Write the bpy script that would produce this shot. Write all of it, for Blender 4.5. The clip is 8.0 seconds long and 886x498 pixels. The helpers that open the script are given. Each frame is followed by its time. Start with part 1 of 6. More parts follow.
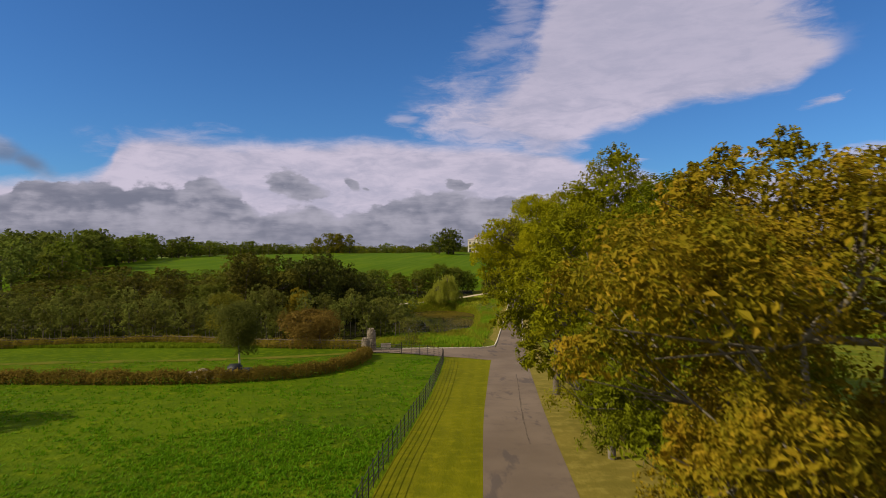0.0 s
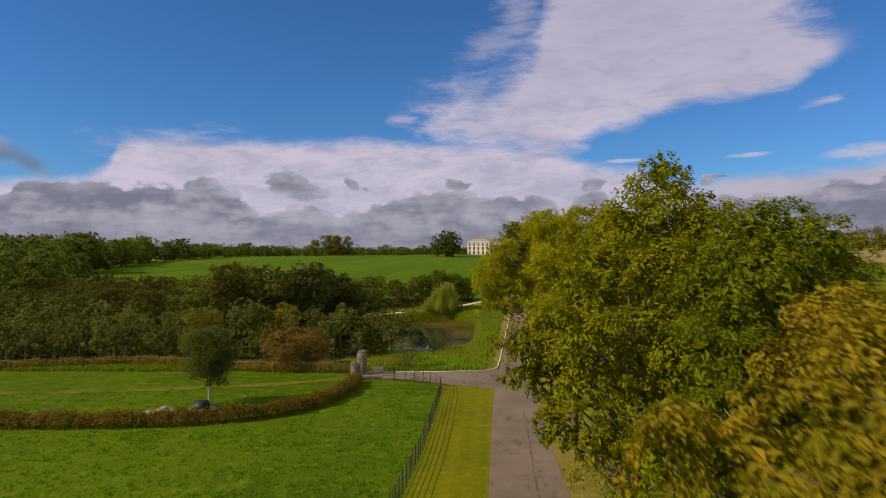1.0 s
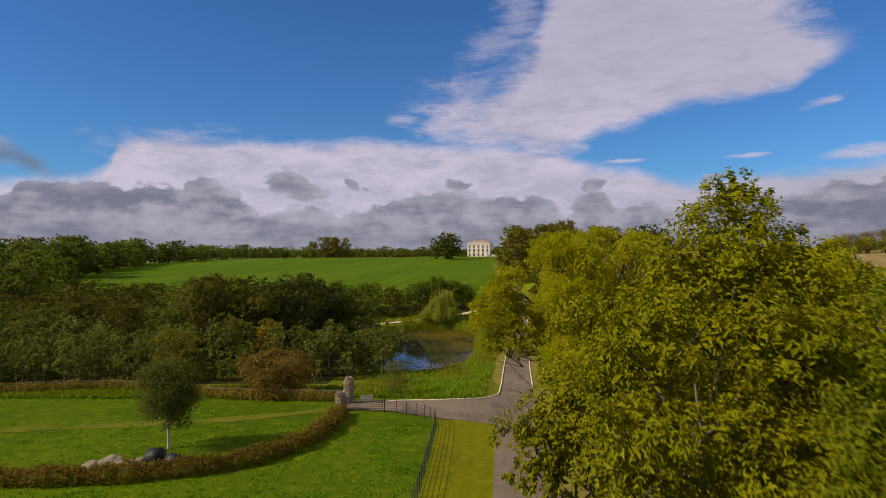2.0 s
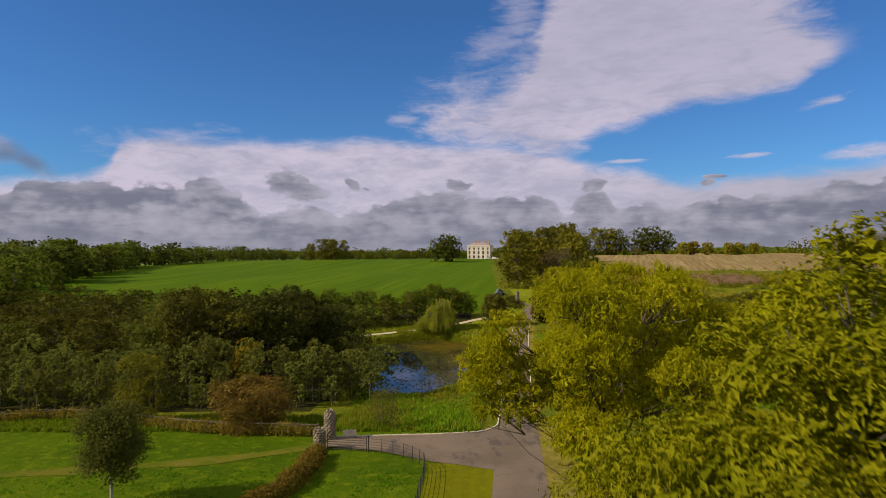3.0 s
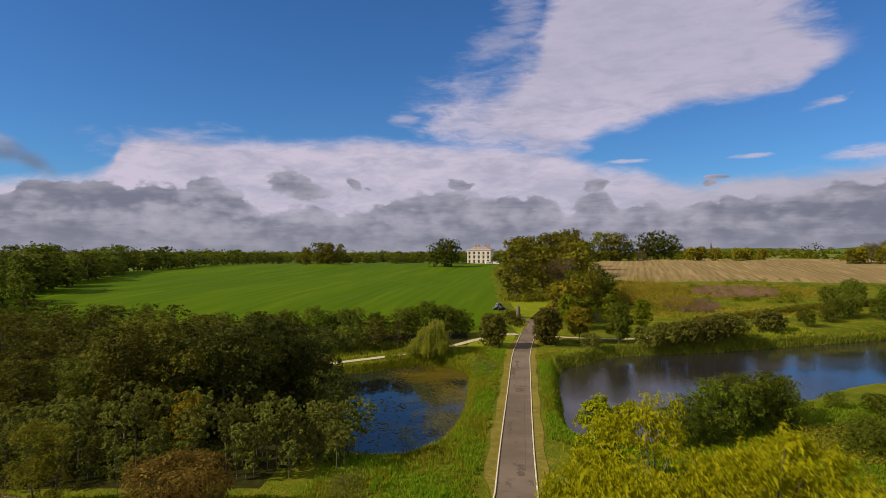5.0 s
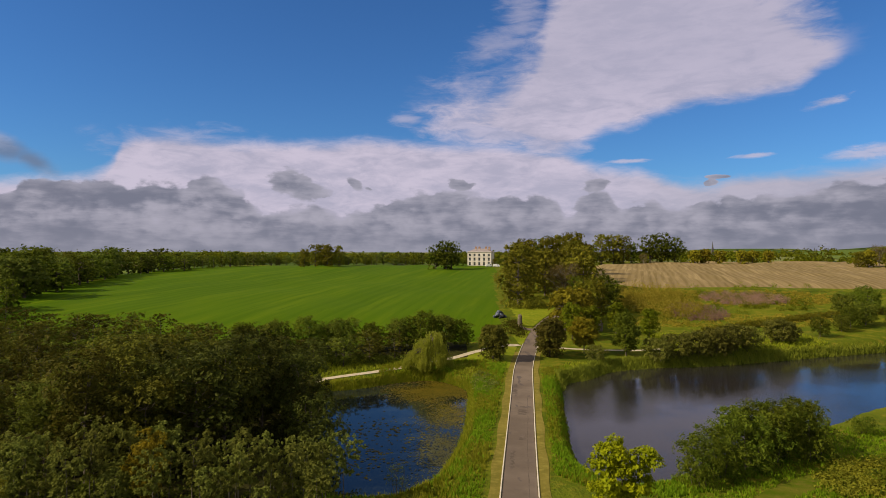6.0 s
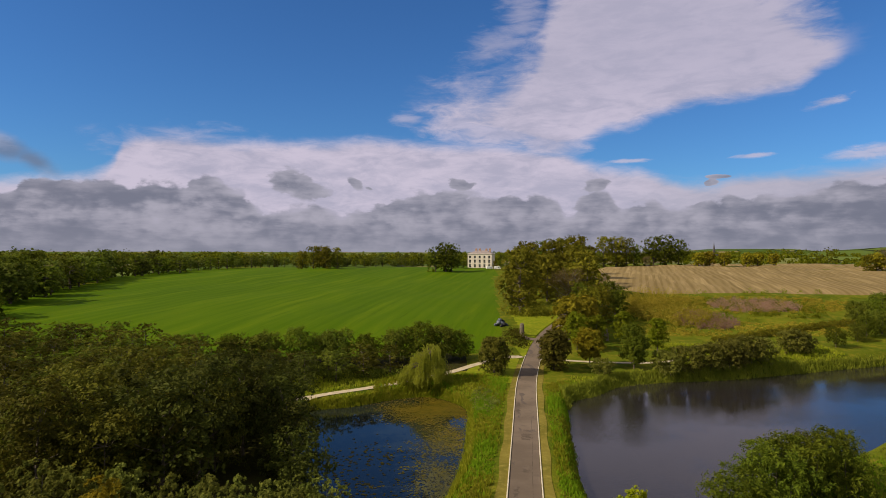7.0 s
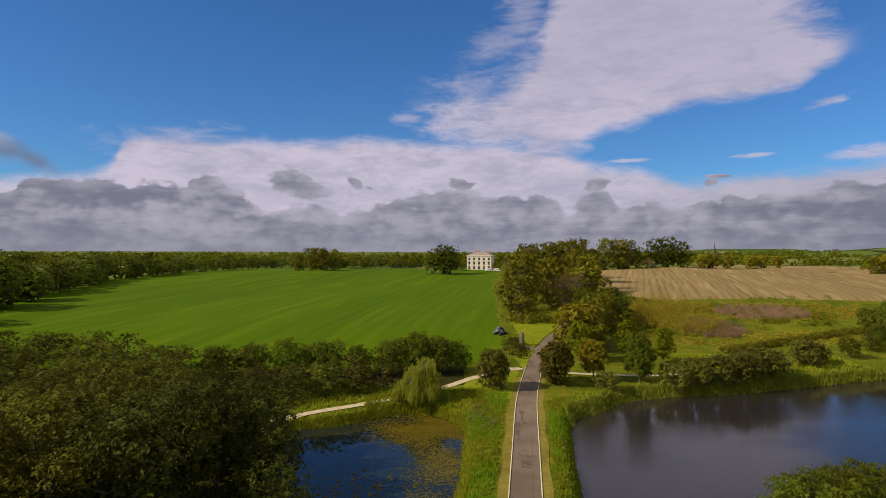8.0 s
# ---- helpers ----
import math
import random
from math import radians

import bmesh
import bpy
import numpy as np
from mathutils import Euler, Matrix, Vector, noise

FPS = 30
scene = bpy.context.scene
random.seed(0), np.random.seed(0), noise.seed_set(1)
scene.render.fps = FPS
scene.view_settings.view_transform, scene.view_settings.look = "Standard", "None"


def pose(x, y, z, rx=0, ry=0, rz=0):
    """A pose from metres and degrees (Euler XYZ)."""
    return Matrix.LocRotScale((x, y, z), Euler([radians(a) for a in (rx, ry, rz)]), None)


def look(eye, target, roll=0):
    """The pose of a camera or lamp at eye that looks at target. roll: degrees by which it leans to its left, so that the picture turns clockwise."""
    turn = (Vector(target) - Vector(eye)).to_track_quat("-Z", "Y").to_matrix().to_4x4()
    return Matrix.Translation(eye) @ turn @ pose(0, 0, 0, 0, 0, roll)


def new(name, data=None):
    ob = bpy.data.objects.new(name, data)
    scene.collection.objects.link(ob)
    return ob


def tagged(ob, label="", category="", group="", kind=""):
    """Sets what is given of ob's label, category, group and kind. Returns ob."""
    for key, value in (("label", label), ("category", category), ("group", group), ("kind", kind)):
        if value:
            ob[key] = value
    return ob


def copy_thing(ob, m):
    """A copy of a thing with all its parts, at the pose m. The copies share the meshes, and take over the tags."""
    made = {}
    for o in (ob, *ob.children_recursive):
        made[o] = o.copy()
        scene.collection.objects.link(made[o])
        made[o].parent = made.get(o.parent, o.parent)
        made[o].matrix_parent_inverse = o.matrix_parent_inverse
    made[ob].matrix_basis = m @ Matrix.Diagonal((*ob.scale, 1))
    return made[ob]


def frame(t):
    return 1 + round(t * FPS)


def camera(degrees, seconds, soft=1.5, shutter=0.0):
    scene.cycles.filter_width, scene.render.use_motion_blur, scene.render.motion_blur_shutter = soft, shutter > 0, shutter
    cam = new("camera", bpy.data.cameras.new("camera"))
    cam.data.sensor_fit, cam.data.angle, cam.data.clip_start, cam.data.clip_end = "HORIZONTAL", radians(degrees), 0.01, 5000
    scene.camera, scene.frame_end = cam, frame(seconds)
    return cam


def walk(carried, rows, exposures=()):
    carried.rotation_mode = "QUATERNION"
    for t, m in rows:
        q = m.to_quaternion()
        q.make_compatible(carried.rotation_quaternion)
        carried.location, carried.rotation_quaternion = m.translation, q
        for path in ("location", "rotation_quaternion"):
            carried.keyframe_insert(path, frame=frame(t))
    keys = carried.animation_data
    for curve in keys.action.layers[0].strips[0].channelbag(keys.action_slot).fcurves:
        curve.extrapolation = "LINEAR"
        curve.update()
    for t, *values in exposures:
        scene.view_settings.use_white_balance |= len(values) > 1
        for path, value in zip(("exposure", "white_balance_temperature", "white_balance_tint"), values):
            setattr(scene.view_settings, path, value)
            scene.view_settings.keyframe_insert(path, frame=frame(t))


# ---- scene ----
cam = camera(70, 8.0, soft=0.85, shutter=0.35)
PATH = [
    (0.0, look((0.015, 0.006, 13.971), (0.188, 100.006, 13.697), -0.138)),
    (0.5, look((0.108, 3.742, 14.749), (0.331, 103.741, 14.489), -0.140)),
    (1.0, look((0.222, 7.425, 15.518), (0.470, 107.424, 15.271), -0.135)),
    (1.5, look((0.407, 11.024, 16.292), (0.656, 111.023, 16.055), -0.124)),
    (2.0, look((0.683, 14.532, 17.080), (0.914, 114.532, 16.849), -0.108)),
    (2.5, look((1.047, 17.961, 17.885), (1.244, 117.960, 17.659), -0.087)),
    (3.0, look((1.482, 21.332, 18.709), (1.632, 121.332, 18.485), -0.064)),
    (3.5, look((1.957, 24.679, 19.551), (2.052, 124.679, 19.326), -0.038)),
    (4.0, look((2.438, 28.035, 20.408), (2.471, 128.034, 20.178), -0.011)),
    (4.5, look((2.891, 31.430, 21.273), (2.859, 131.430, 21.036), 0.017)),
    (5.0, look((3.285, 34.890, 22.142), (3.191, 134.889, 21.893), 0.044)),
    (5.5, look((3.605, 38.423, 23.006), (3.453, 138.422, 22.743), 0.070)),
    (6.0, look((3.852, 42.021, 23.859), (3.649, 142.021, 23.579), 0.094)),
    (6.5, look((4.048, 45.654, 24.696), (3.806, 145.653, 24.395), 0.115)),
    (7.0, look((4.246, 49.259, 25.512), (3.981, 149.258, 25.186), 0.131)),
    (7.5, look((4.533, 52.743, 26.305), (4.262, 152.742, 25.949), 0.143)),
    (8.0, look((5.037, 55.971, 27.074), (4.780, 155.970, 26.685), 0.149)),
]
walk(cam, PATH)

# ---------------------------------------------------------------- sky, sun, exposure
SUN_AZ = radians(-107)        # from the heading (+y), to the left
SUN_EL = radians(35)
sun_dir = Vector((math.sin(SUN_AZ) * math.cos(SUN_EL), math.cos(SUN_AZ) * math.cos(SUN_EL), math.sin(SUN_EL)))
sun_data = bpy.data.lights.new("sun", "SUN")
sun_data.energy, sun_data.angle, sun_data.color = 5.2, radians(0.53), (1.0, 0.87, 0.63)
sun = new("sun", sun_data)
sun.rotation_euler = sun_dir.to_track_quat("Z", "Y").to_euler()
scene.view_settings.exposure = 0.0


class Nodes:
    """Small wrapper for building node trees."""

    def __init__(self, tree):
        self.tree = tree

    def add(self, kind, **inputs):
        n = self.tree.nodes.new(kind)
        for k, v in inputs.items():
            sock = n.inputs[int(k[1:])] if k[0] == "i" and k[1:].isdigit() else n.inputs[k.replace("_", " ")]
            self.put(sock, v)
        return n

    def put(self, sock, v):
        if isinstance(v, bpy.types.NodeSocket):
            self.tree.links.new(v, sock)
        else:
            sock.default_value = v

    def math(self, op, a, b=0.0, c=0.0, clamp=False):
        n = self.tree.nodes.new("ShaderNodeMath")
        n.operation, n.use_clamp = op, clamp
        for s, v in zip(n.inputs, (a, b, c)):
            self.put(s, v)
        return n.outputs[0]

    def step(self, v, lo, hi):
        n = self.tree.nodes.new("ShaderNodeMapRange")
        n.interpolation_type = "SMOOTHSTEP"
        for s, x in zip(n.inputs[:5], (v, lo, hi, 0.0, 1.0)):
            self.put(s, x)
        return n.outputs[0]

    def mix(self, f, a, b, blend="MIX"):
        n = self.tree.nodes.new("ShaderNodeMix")
        n.data_type, n.blend_type, n.clamp_factor = "RGBA", blend, True
        self.put(n.inputs[0], f)
        for s, v in ((n.inputs[6], a), (n.inputs[7], b)):
            self.put(s, v if isinstance(v, bpy.types.NodeSocket) else (*v, 1.0))
        return n.outputs[2]

    def noise(self, vec, scale, detail=4.0, rough=0.55, dist=0.0):
        n = self.tree.nodes.new("ShaderNodeTexNoise")
        self.put(n.inputs["Vector"], vec)
        n.inputs["Scale"].default_value, n.inputs["Detail"].default_value = scale, detail
        n.inputs["Roughness"].default_value, n.inputs["Distortion"].default_value = rough, dist
        return n.outputs["Fac"]

    def xyz(self, x, y, z):
        n = self.tree.nodes.new("ShaderNodeCombineXYZ")
        for s, v in zip(n.inputs, (x, y, z)):
            self.put(s, v)
        return n.outputs[0]

    def split(self, vec):
        n = self.tree.nodes.new("ShaderNodeSeparateXYZ")
        self.put(n.inputs[0], vec)
        return n.outputs


def make_world():
    world = bpy.data.worlds.new("sky")
    scene.world = world
    world.use_nodes = True
    world.node_tree.nodes.clear()
    N = Nodes(world.node_tree)
    coord = N.add("ShaderNodeTexCoord").outputs["Generated"]
    x, y, z = N.split(coord)
    flat = N.math("SQRT", N.math("ADD", N.math("MULTIPLY", x, x), N.math("MULTIPLY", y, y)))
    u = N.math("ARCTAN2", x, y)                                   # turn to the right, radians
    v = N.math("DIVIDE", z, N.math("MAXIMUM", flat, 0.05))        # rise
    sky = N.tree.nodes.new("ShaderNodeTexSky")
    sky.sky_type, sky.sun_disc = "NISHITA", False
    sky.sun_elevation, sky.sun_rotation = SUN_EL, SUN_AZ
    sky.air_density, sky.dust_density, sky.ozone_density = 1.0, 0.1, 3.0
    # deeper, cleaner blue overhead
    blue = N.mix(1.0, sky.outputs[0], SKY_TINT, "MULTIPLY")

    # wind-drawn coordinates: cirrus is stretched along the horizon
    wide = N.xyz(N.math("MULTIPLY", u, 1.0), N.math("MULTIPLY", v, 3.2), 0.0)
    puff = N.xyz(u, N.math("MULTIPLY", v, 1.7), 0.3)
    n_wide = N.noise(wide, 5.5, 8.0, 0.62, 0.4)
    n_fine = N.noise(wide, 19.0, 8.0, 0.65, 0.5)
    n_puff = N.noise(puff, 9.0, 7.0, 0.56)
    n_puff2 = N.noise(N.xyz(N.math("ADD", u, 7.3), N.math("MULTIPLY", v, 1.9), 4.0), 23.0, 6.0, 0.55)

    def blob(cu, cv, ru, rv, turn):
        du, dv = N.math("SUBTRACT", u, cu), N.math("SUBTRACT", v, cv)
        c, s = math.cos(radians(turn)), math.sin(radians(turn))
        a = N.math("DIVIDE", N.math("ADD", N.math("MULTIPLY", du, c), N.math("MULTIPLY", dv, s)), ru)
        b = N.math("DIVIDE", N.math("SUBTRACT", N.math("MULTIPLY", dv, c), N.math("MULTIPLY", du, s)), rv)
        d = N.math("SQRT", N.math("ADD", N.math("MULTIPLY", a, a), N.math("MULTIPLY", b, b)))
        return N.math("SUBTRACT", 1.0, d)

    def union(blobs):
        out = blob(*blobs[0])
        for q in blobs[1:]:
            out = N.math("MAXIMUM", out, blob(*q))
        return out

    def along(points):
        """Height over the horizon along the turn: a line through the points (turn, rise)."""
        n = N.tree.nodes.new("ShaderNodeValToRGB")
        els = n.color_ramp.elements
        while len(els) < len(points):
            els.new(0.5)
        for e, (pu, pv) in zip(els, points):
            e.position, e.color = (pu + 0.7) / 1.4, (pv * 2, pv * 2, pv * 2, 1.0)
        N.put(n.inputs[0], N.math("DIVIDE", N.math("ADD", drift, 0.7), 1.4))
        return N.math("MULTIPLY", n.outputs[0], 0.5)

    billow = N.math("SUBTRACT", N.math("ADD", N.math("MULTIPLY", n_puff, 0.45), N.math("MULTIPLY", n_puff2, 0.55)), 0.5)
    wisps = N.math("SUBTRACT", N.math("ADD", N.math("MULTIPLY", n_wide, 0.5), N.math("MULTIPLY", n_fine, 0.5)), 0.5)
    def heads(scale, shift):
        """Rounded heads of cloud, as a swarm of domes."""
        n = N.add("ShaderNodeTexVoronoi")
        n.feature, n.inputs["Scale"].default_value, n.inputs["Smoothness"].default_value = "SMOOTH_F1", scale, 0.35
        bent = N.math("MULTIPLY", billow, 0.06)
        N.put(n.inputs["Vector"], N.xyz(N.math("ADD", u, bent), N.math("ADD", N.math("MULTIPLY", v, 1.25), bent), shift))
        return N.math("SUBTRACT", 0.5, n.outputs["Distance"])

    cauli = N.math("ADD", N.math("MULTIPLY", heads(24.0, 0.2), 0.6), N.math("MULTIPLY", heads(60.0, 0.7), 0.4))
    drift = u
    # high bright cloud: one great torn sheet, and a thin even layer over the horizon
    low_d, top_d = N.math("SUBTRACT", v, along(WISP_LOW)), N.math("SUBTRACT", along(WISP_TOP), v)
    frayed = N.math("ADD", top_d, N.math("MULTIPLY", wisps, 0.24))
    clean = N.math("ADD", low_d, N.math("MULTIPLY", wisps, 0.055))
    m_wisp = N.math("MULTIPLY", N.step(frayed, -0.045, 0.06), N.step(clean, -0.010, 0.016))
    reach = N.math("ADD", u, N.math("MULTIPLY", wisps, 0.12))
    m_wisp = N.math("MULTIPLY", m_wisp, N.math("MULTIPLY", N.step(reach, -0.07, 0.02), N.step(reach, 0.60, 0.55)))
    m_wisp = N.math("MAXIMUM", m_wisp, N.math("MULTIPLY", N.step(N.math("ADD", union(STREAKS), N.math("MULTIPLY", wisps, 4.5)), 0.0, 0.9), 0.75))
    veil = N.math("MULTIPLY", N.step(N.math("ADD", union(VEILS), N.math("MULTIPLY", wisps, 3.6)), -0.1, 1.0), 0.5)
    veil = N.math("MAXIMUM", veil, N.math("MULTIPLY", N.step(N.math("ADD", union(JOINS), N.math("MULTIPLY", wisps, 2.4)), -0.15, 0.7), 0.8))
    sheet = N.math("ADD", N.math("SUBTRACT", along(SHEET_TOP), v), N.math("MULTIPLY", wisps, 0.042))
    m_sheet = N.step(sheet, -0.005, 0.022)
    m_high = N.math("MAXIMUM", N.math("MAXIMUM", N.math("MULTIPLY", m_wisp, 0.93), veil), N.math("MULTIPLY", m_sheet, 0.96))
    # unseen broken cloud added over the rest of the sky, to whiten its light
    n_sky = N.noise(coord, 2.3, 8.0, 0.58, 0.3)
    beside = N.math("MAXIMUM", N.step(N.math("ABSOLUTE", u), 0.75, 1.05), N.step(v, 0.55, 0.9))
    m_unseen = N.math("MULTIPLY", N.step(n_sky, 0.36, 0.54), beside)
    m_high = N.math("MAXIMUM", m_high, N.math("MULTIPLY", m_unseen, 0.9))
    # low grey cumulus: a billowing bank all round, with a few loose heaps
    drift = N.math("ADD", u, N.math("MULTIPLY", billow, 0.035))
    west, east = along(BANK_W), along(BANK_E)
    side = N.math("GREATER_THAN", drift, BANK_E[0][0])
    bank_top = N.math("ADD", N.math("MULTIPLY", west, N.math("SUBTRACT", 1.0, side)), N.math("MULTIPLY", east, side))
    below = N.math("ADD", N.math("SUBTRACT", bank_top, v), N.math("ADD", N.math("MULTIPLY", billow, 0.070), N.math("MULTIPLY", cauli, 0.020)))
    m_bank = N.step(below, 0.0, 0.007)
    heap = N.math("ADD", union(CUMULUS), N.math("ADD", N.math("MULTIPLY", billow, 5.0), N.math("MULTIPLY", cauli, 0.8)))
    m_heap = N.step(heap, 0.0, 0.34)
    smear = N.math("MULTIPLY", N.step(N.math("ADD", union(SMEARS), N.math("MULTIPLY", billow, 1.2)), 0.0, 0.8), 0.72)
    m_low = N.math("MAXIMUM", N.math("MAXIMUM", m_bank, m_heap), smear)
    # cloud colours
    lit = N.mix(N.step(N.math("ADD", n_wide, N.math("MULTIPLY", N.math("SUBTRACT", n_fine, 0.5), 0.7)), 0.30, 0.66), CLOUD_SHADE, CLOUD_LIT)
    flat_n = N.noise(N.xyz(u, N.math("MULTIPLY", v, 5.5), 9.0), 6.0, 7.0, 0.6)
    flat_n2 = N.noise(N.xyz(N.math("ADD", u, 3.1), N.math("MULTIPLY", v, 3.0), 5.0), 15.0, 6.0, 0.62)
    # heads catch the light, the underside of each heap lies in shade, and more layers show beneath
    deep = N.math("MAXIMUM", below, N.math("MULTIPLY", heap, 0.03))
    head = N.math("SUBTRACT", 1.0, N.step(deep, 0.0, 0.022))
    tone = N.math("ADD", N.math("MULTIPLY", N.math("SUBTRACT", flat_n, 0.5), 2.3), N.math("MULTIPLY", N.math("SUBTRACT", flat_n2, 0.5), 1.3))
    tone = N.math("ADD", tone, N.math("MULTIPLY", head, 0.30))
    tone = N.math("ADD", tone, N.math("ADD", N.math("MULTIPLY", billow, 1.9), N.math("MULTIPLY", cauli, 1.0)))
    tone = N.math("SUBTRACT", tone, N.math("MULTIPLY", N.step(u, 0.25, 0.6), 0.34))
    tone = N.math("SUBTRACT", tone, N.math("MULTIPLY", N.math("MULTIPLY", N.step(u, -0.22, -0.40), N.step(deep, 0.052, 0.020)), 0.30))
    belly = N.mix(N.step(tone, -0.66, 0.58), CLOUD_DARK, CLOUD_MID)
    glint = N.math("MULTIPLY", N.step(N.math("ADD", tone, N.math("MULTIPLY", head, 0.5)), 0.40, 0.95), 0.6)
    belly = N.mix(glint, belly, CLOUD_SHADE)
    lit = N.mix(N.math("MULTIPLY", N.step(v, 0.16, 0.30), 0.6), lit, CLOUD_SHADE)
    lit = N.mix(N.math("MULTIPLY", N.step(u, 0.22, 0.42), N.math("MULTIPLY", N.step(v, 0.13, 0.10), 0.55)), lit, CLOUD_MID)
    lit = N.mix(beside, lit, CLOUD_UNSEEN)
    col = N.mix(m_high, blue, lit)
    col = N.mix(N.math("MULTIPLY", m_low, 0.94), col, belly)
    haze = N.step(v, 0.045, -0.01)
    col = N.mix(N.math("MULTIPLY", haze, 0.55), col, CLOUD_HAZE)
    bg = N.add("ShaderNodeBackground", Color=col, Strength=SKY_STRENGTH)
    out = N.add("ShaderNodeOutputWorld")
    N.tree.links.new(bg.outputs[0], out.inputs[0])


SKY_STRENGTH = 0.1
SKY_TINT = (0.34, 0.64, 1.0)
CLOUD_LIT, CLOUD_SHADE = (6.1, 5.45, 6.6), (4.4, 4.15, 5.3)
# added cloud out of view: warm neutral, against blue skylight
CLOUD_UNSEEN = (6.0, 5.6, 5.2)
CLOUD_DARK, CLOUD_MID, CLOUD_HAZE = (1.65, 1.75, 2.35), (3.9, 3.75, 4.5), (2.5, 2.55, 3.2)
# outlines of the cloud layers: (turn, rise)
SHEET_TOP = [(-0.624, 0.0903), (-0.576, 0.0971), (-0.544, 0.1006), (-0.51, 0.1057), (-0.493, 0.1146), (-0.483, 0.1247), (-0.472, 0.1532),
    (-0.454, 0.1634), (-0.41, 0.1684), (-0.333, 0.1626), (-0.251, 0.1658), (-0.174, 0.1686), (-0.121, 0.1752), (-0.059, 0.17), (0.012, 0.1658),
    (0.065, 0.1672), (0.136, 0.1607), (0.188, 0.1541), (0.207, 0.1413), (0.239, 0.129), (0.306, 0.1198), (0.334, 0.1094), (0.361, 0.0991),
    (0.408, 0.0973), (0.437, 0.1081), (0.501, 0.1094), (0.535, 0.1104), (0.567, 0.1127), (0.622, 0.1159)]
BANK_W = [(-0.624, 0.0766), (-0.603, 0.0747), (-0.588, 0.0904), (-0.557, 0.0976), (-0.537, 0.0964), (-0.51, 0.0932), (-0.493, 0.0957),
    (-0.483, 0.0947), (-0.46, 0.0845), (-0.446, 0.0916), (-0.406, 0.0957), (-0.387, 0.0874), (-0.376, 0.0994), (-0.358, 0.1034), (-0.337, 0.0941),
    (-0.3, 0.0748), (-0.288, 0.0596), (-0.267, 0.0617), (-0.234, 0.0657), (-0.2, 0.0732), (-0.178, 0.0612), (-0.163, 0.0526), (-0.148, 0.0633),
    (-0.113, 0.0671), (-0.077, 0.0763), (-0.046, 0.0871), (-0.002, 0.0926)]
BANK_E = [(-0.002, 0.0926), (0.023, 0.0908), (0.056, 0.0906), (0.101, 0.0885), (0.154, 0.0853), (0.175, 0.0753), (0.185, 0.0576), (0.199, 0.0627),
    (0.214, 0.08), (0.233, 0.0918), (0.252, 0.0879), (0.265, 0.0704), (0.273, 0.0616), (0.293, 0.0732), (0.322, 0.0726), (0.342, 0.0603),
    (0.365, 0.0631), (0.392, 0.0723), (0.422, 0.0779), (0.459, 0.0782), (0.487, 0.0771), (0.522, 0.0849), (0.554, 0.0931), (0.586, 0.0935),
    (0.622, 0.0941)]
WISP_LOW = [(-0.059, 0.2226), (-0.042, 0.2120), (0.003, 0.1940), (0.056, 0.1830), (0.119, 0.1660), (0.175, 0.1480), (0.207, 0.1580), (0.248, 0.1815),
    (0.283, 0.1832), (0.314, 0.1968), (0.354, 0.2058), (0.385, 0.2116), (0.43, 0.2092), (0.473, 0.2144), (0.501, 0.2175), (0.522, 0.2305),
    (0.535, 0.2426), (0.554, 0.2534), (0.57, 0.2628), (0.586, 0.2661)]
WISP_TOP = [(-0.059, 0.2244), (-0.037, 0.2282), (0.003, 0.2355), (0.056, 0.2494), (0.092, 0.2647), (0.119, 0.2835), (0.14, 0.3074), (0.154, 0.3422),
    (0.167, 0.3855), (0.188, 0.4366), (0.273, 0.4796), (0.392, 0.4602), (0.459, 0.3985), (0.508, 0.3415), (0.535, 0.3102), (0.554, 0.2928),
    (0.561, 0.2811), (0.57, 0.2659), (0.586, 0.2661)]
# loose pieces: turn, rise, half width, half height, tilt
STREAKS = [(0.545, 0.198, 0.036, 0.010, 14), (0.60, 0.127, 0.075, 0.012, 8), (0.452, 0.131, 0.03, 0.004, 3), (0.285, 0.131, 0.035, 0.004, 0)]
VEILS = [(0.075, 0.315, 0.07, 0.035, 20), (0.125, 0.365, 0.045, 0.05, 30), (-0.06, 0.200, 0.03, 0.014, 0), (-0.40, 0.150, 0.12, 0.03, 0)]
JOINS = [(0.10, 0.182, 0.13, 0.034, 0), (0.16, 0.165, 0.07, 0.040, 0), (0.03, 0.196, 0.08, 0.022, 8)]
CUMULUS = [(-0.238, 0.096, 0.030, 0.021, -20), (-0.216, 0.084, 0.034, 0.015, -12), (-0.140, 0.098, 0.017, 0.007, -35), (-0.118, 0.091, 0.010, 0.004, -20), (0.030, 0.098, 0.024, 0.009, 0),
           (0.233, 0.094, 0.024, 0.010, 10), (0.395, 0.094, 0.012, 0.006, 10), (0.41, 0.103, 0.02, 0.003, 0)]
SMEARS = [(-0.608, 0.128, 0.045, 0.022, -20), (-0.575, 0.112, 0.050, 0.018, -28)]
make_world()

# ---------------------------------------------------------------- materials
def material(name):
    m = bpy.data.materials.new(name)
    m.use_nodes = True
    m.node_tree.nodes.clear()
    N = Nodes(m.node_tree)
    out = N.add("ShaderNodeOutputMaterial")
    return m, N, out


def world_pos(N):
    return N.add("ShaderNodeNewGeometry").outputs["Position"]


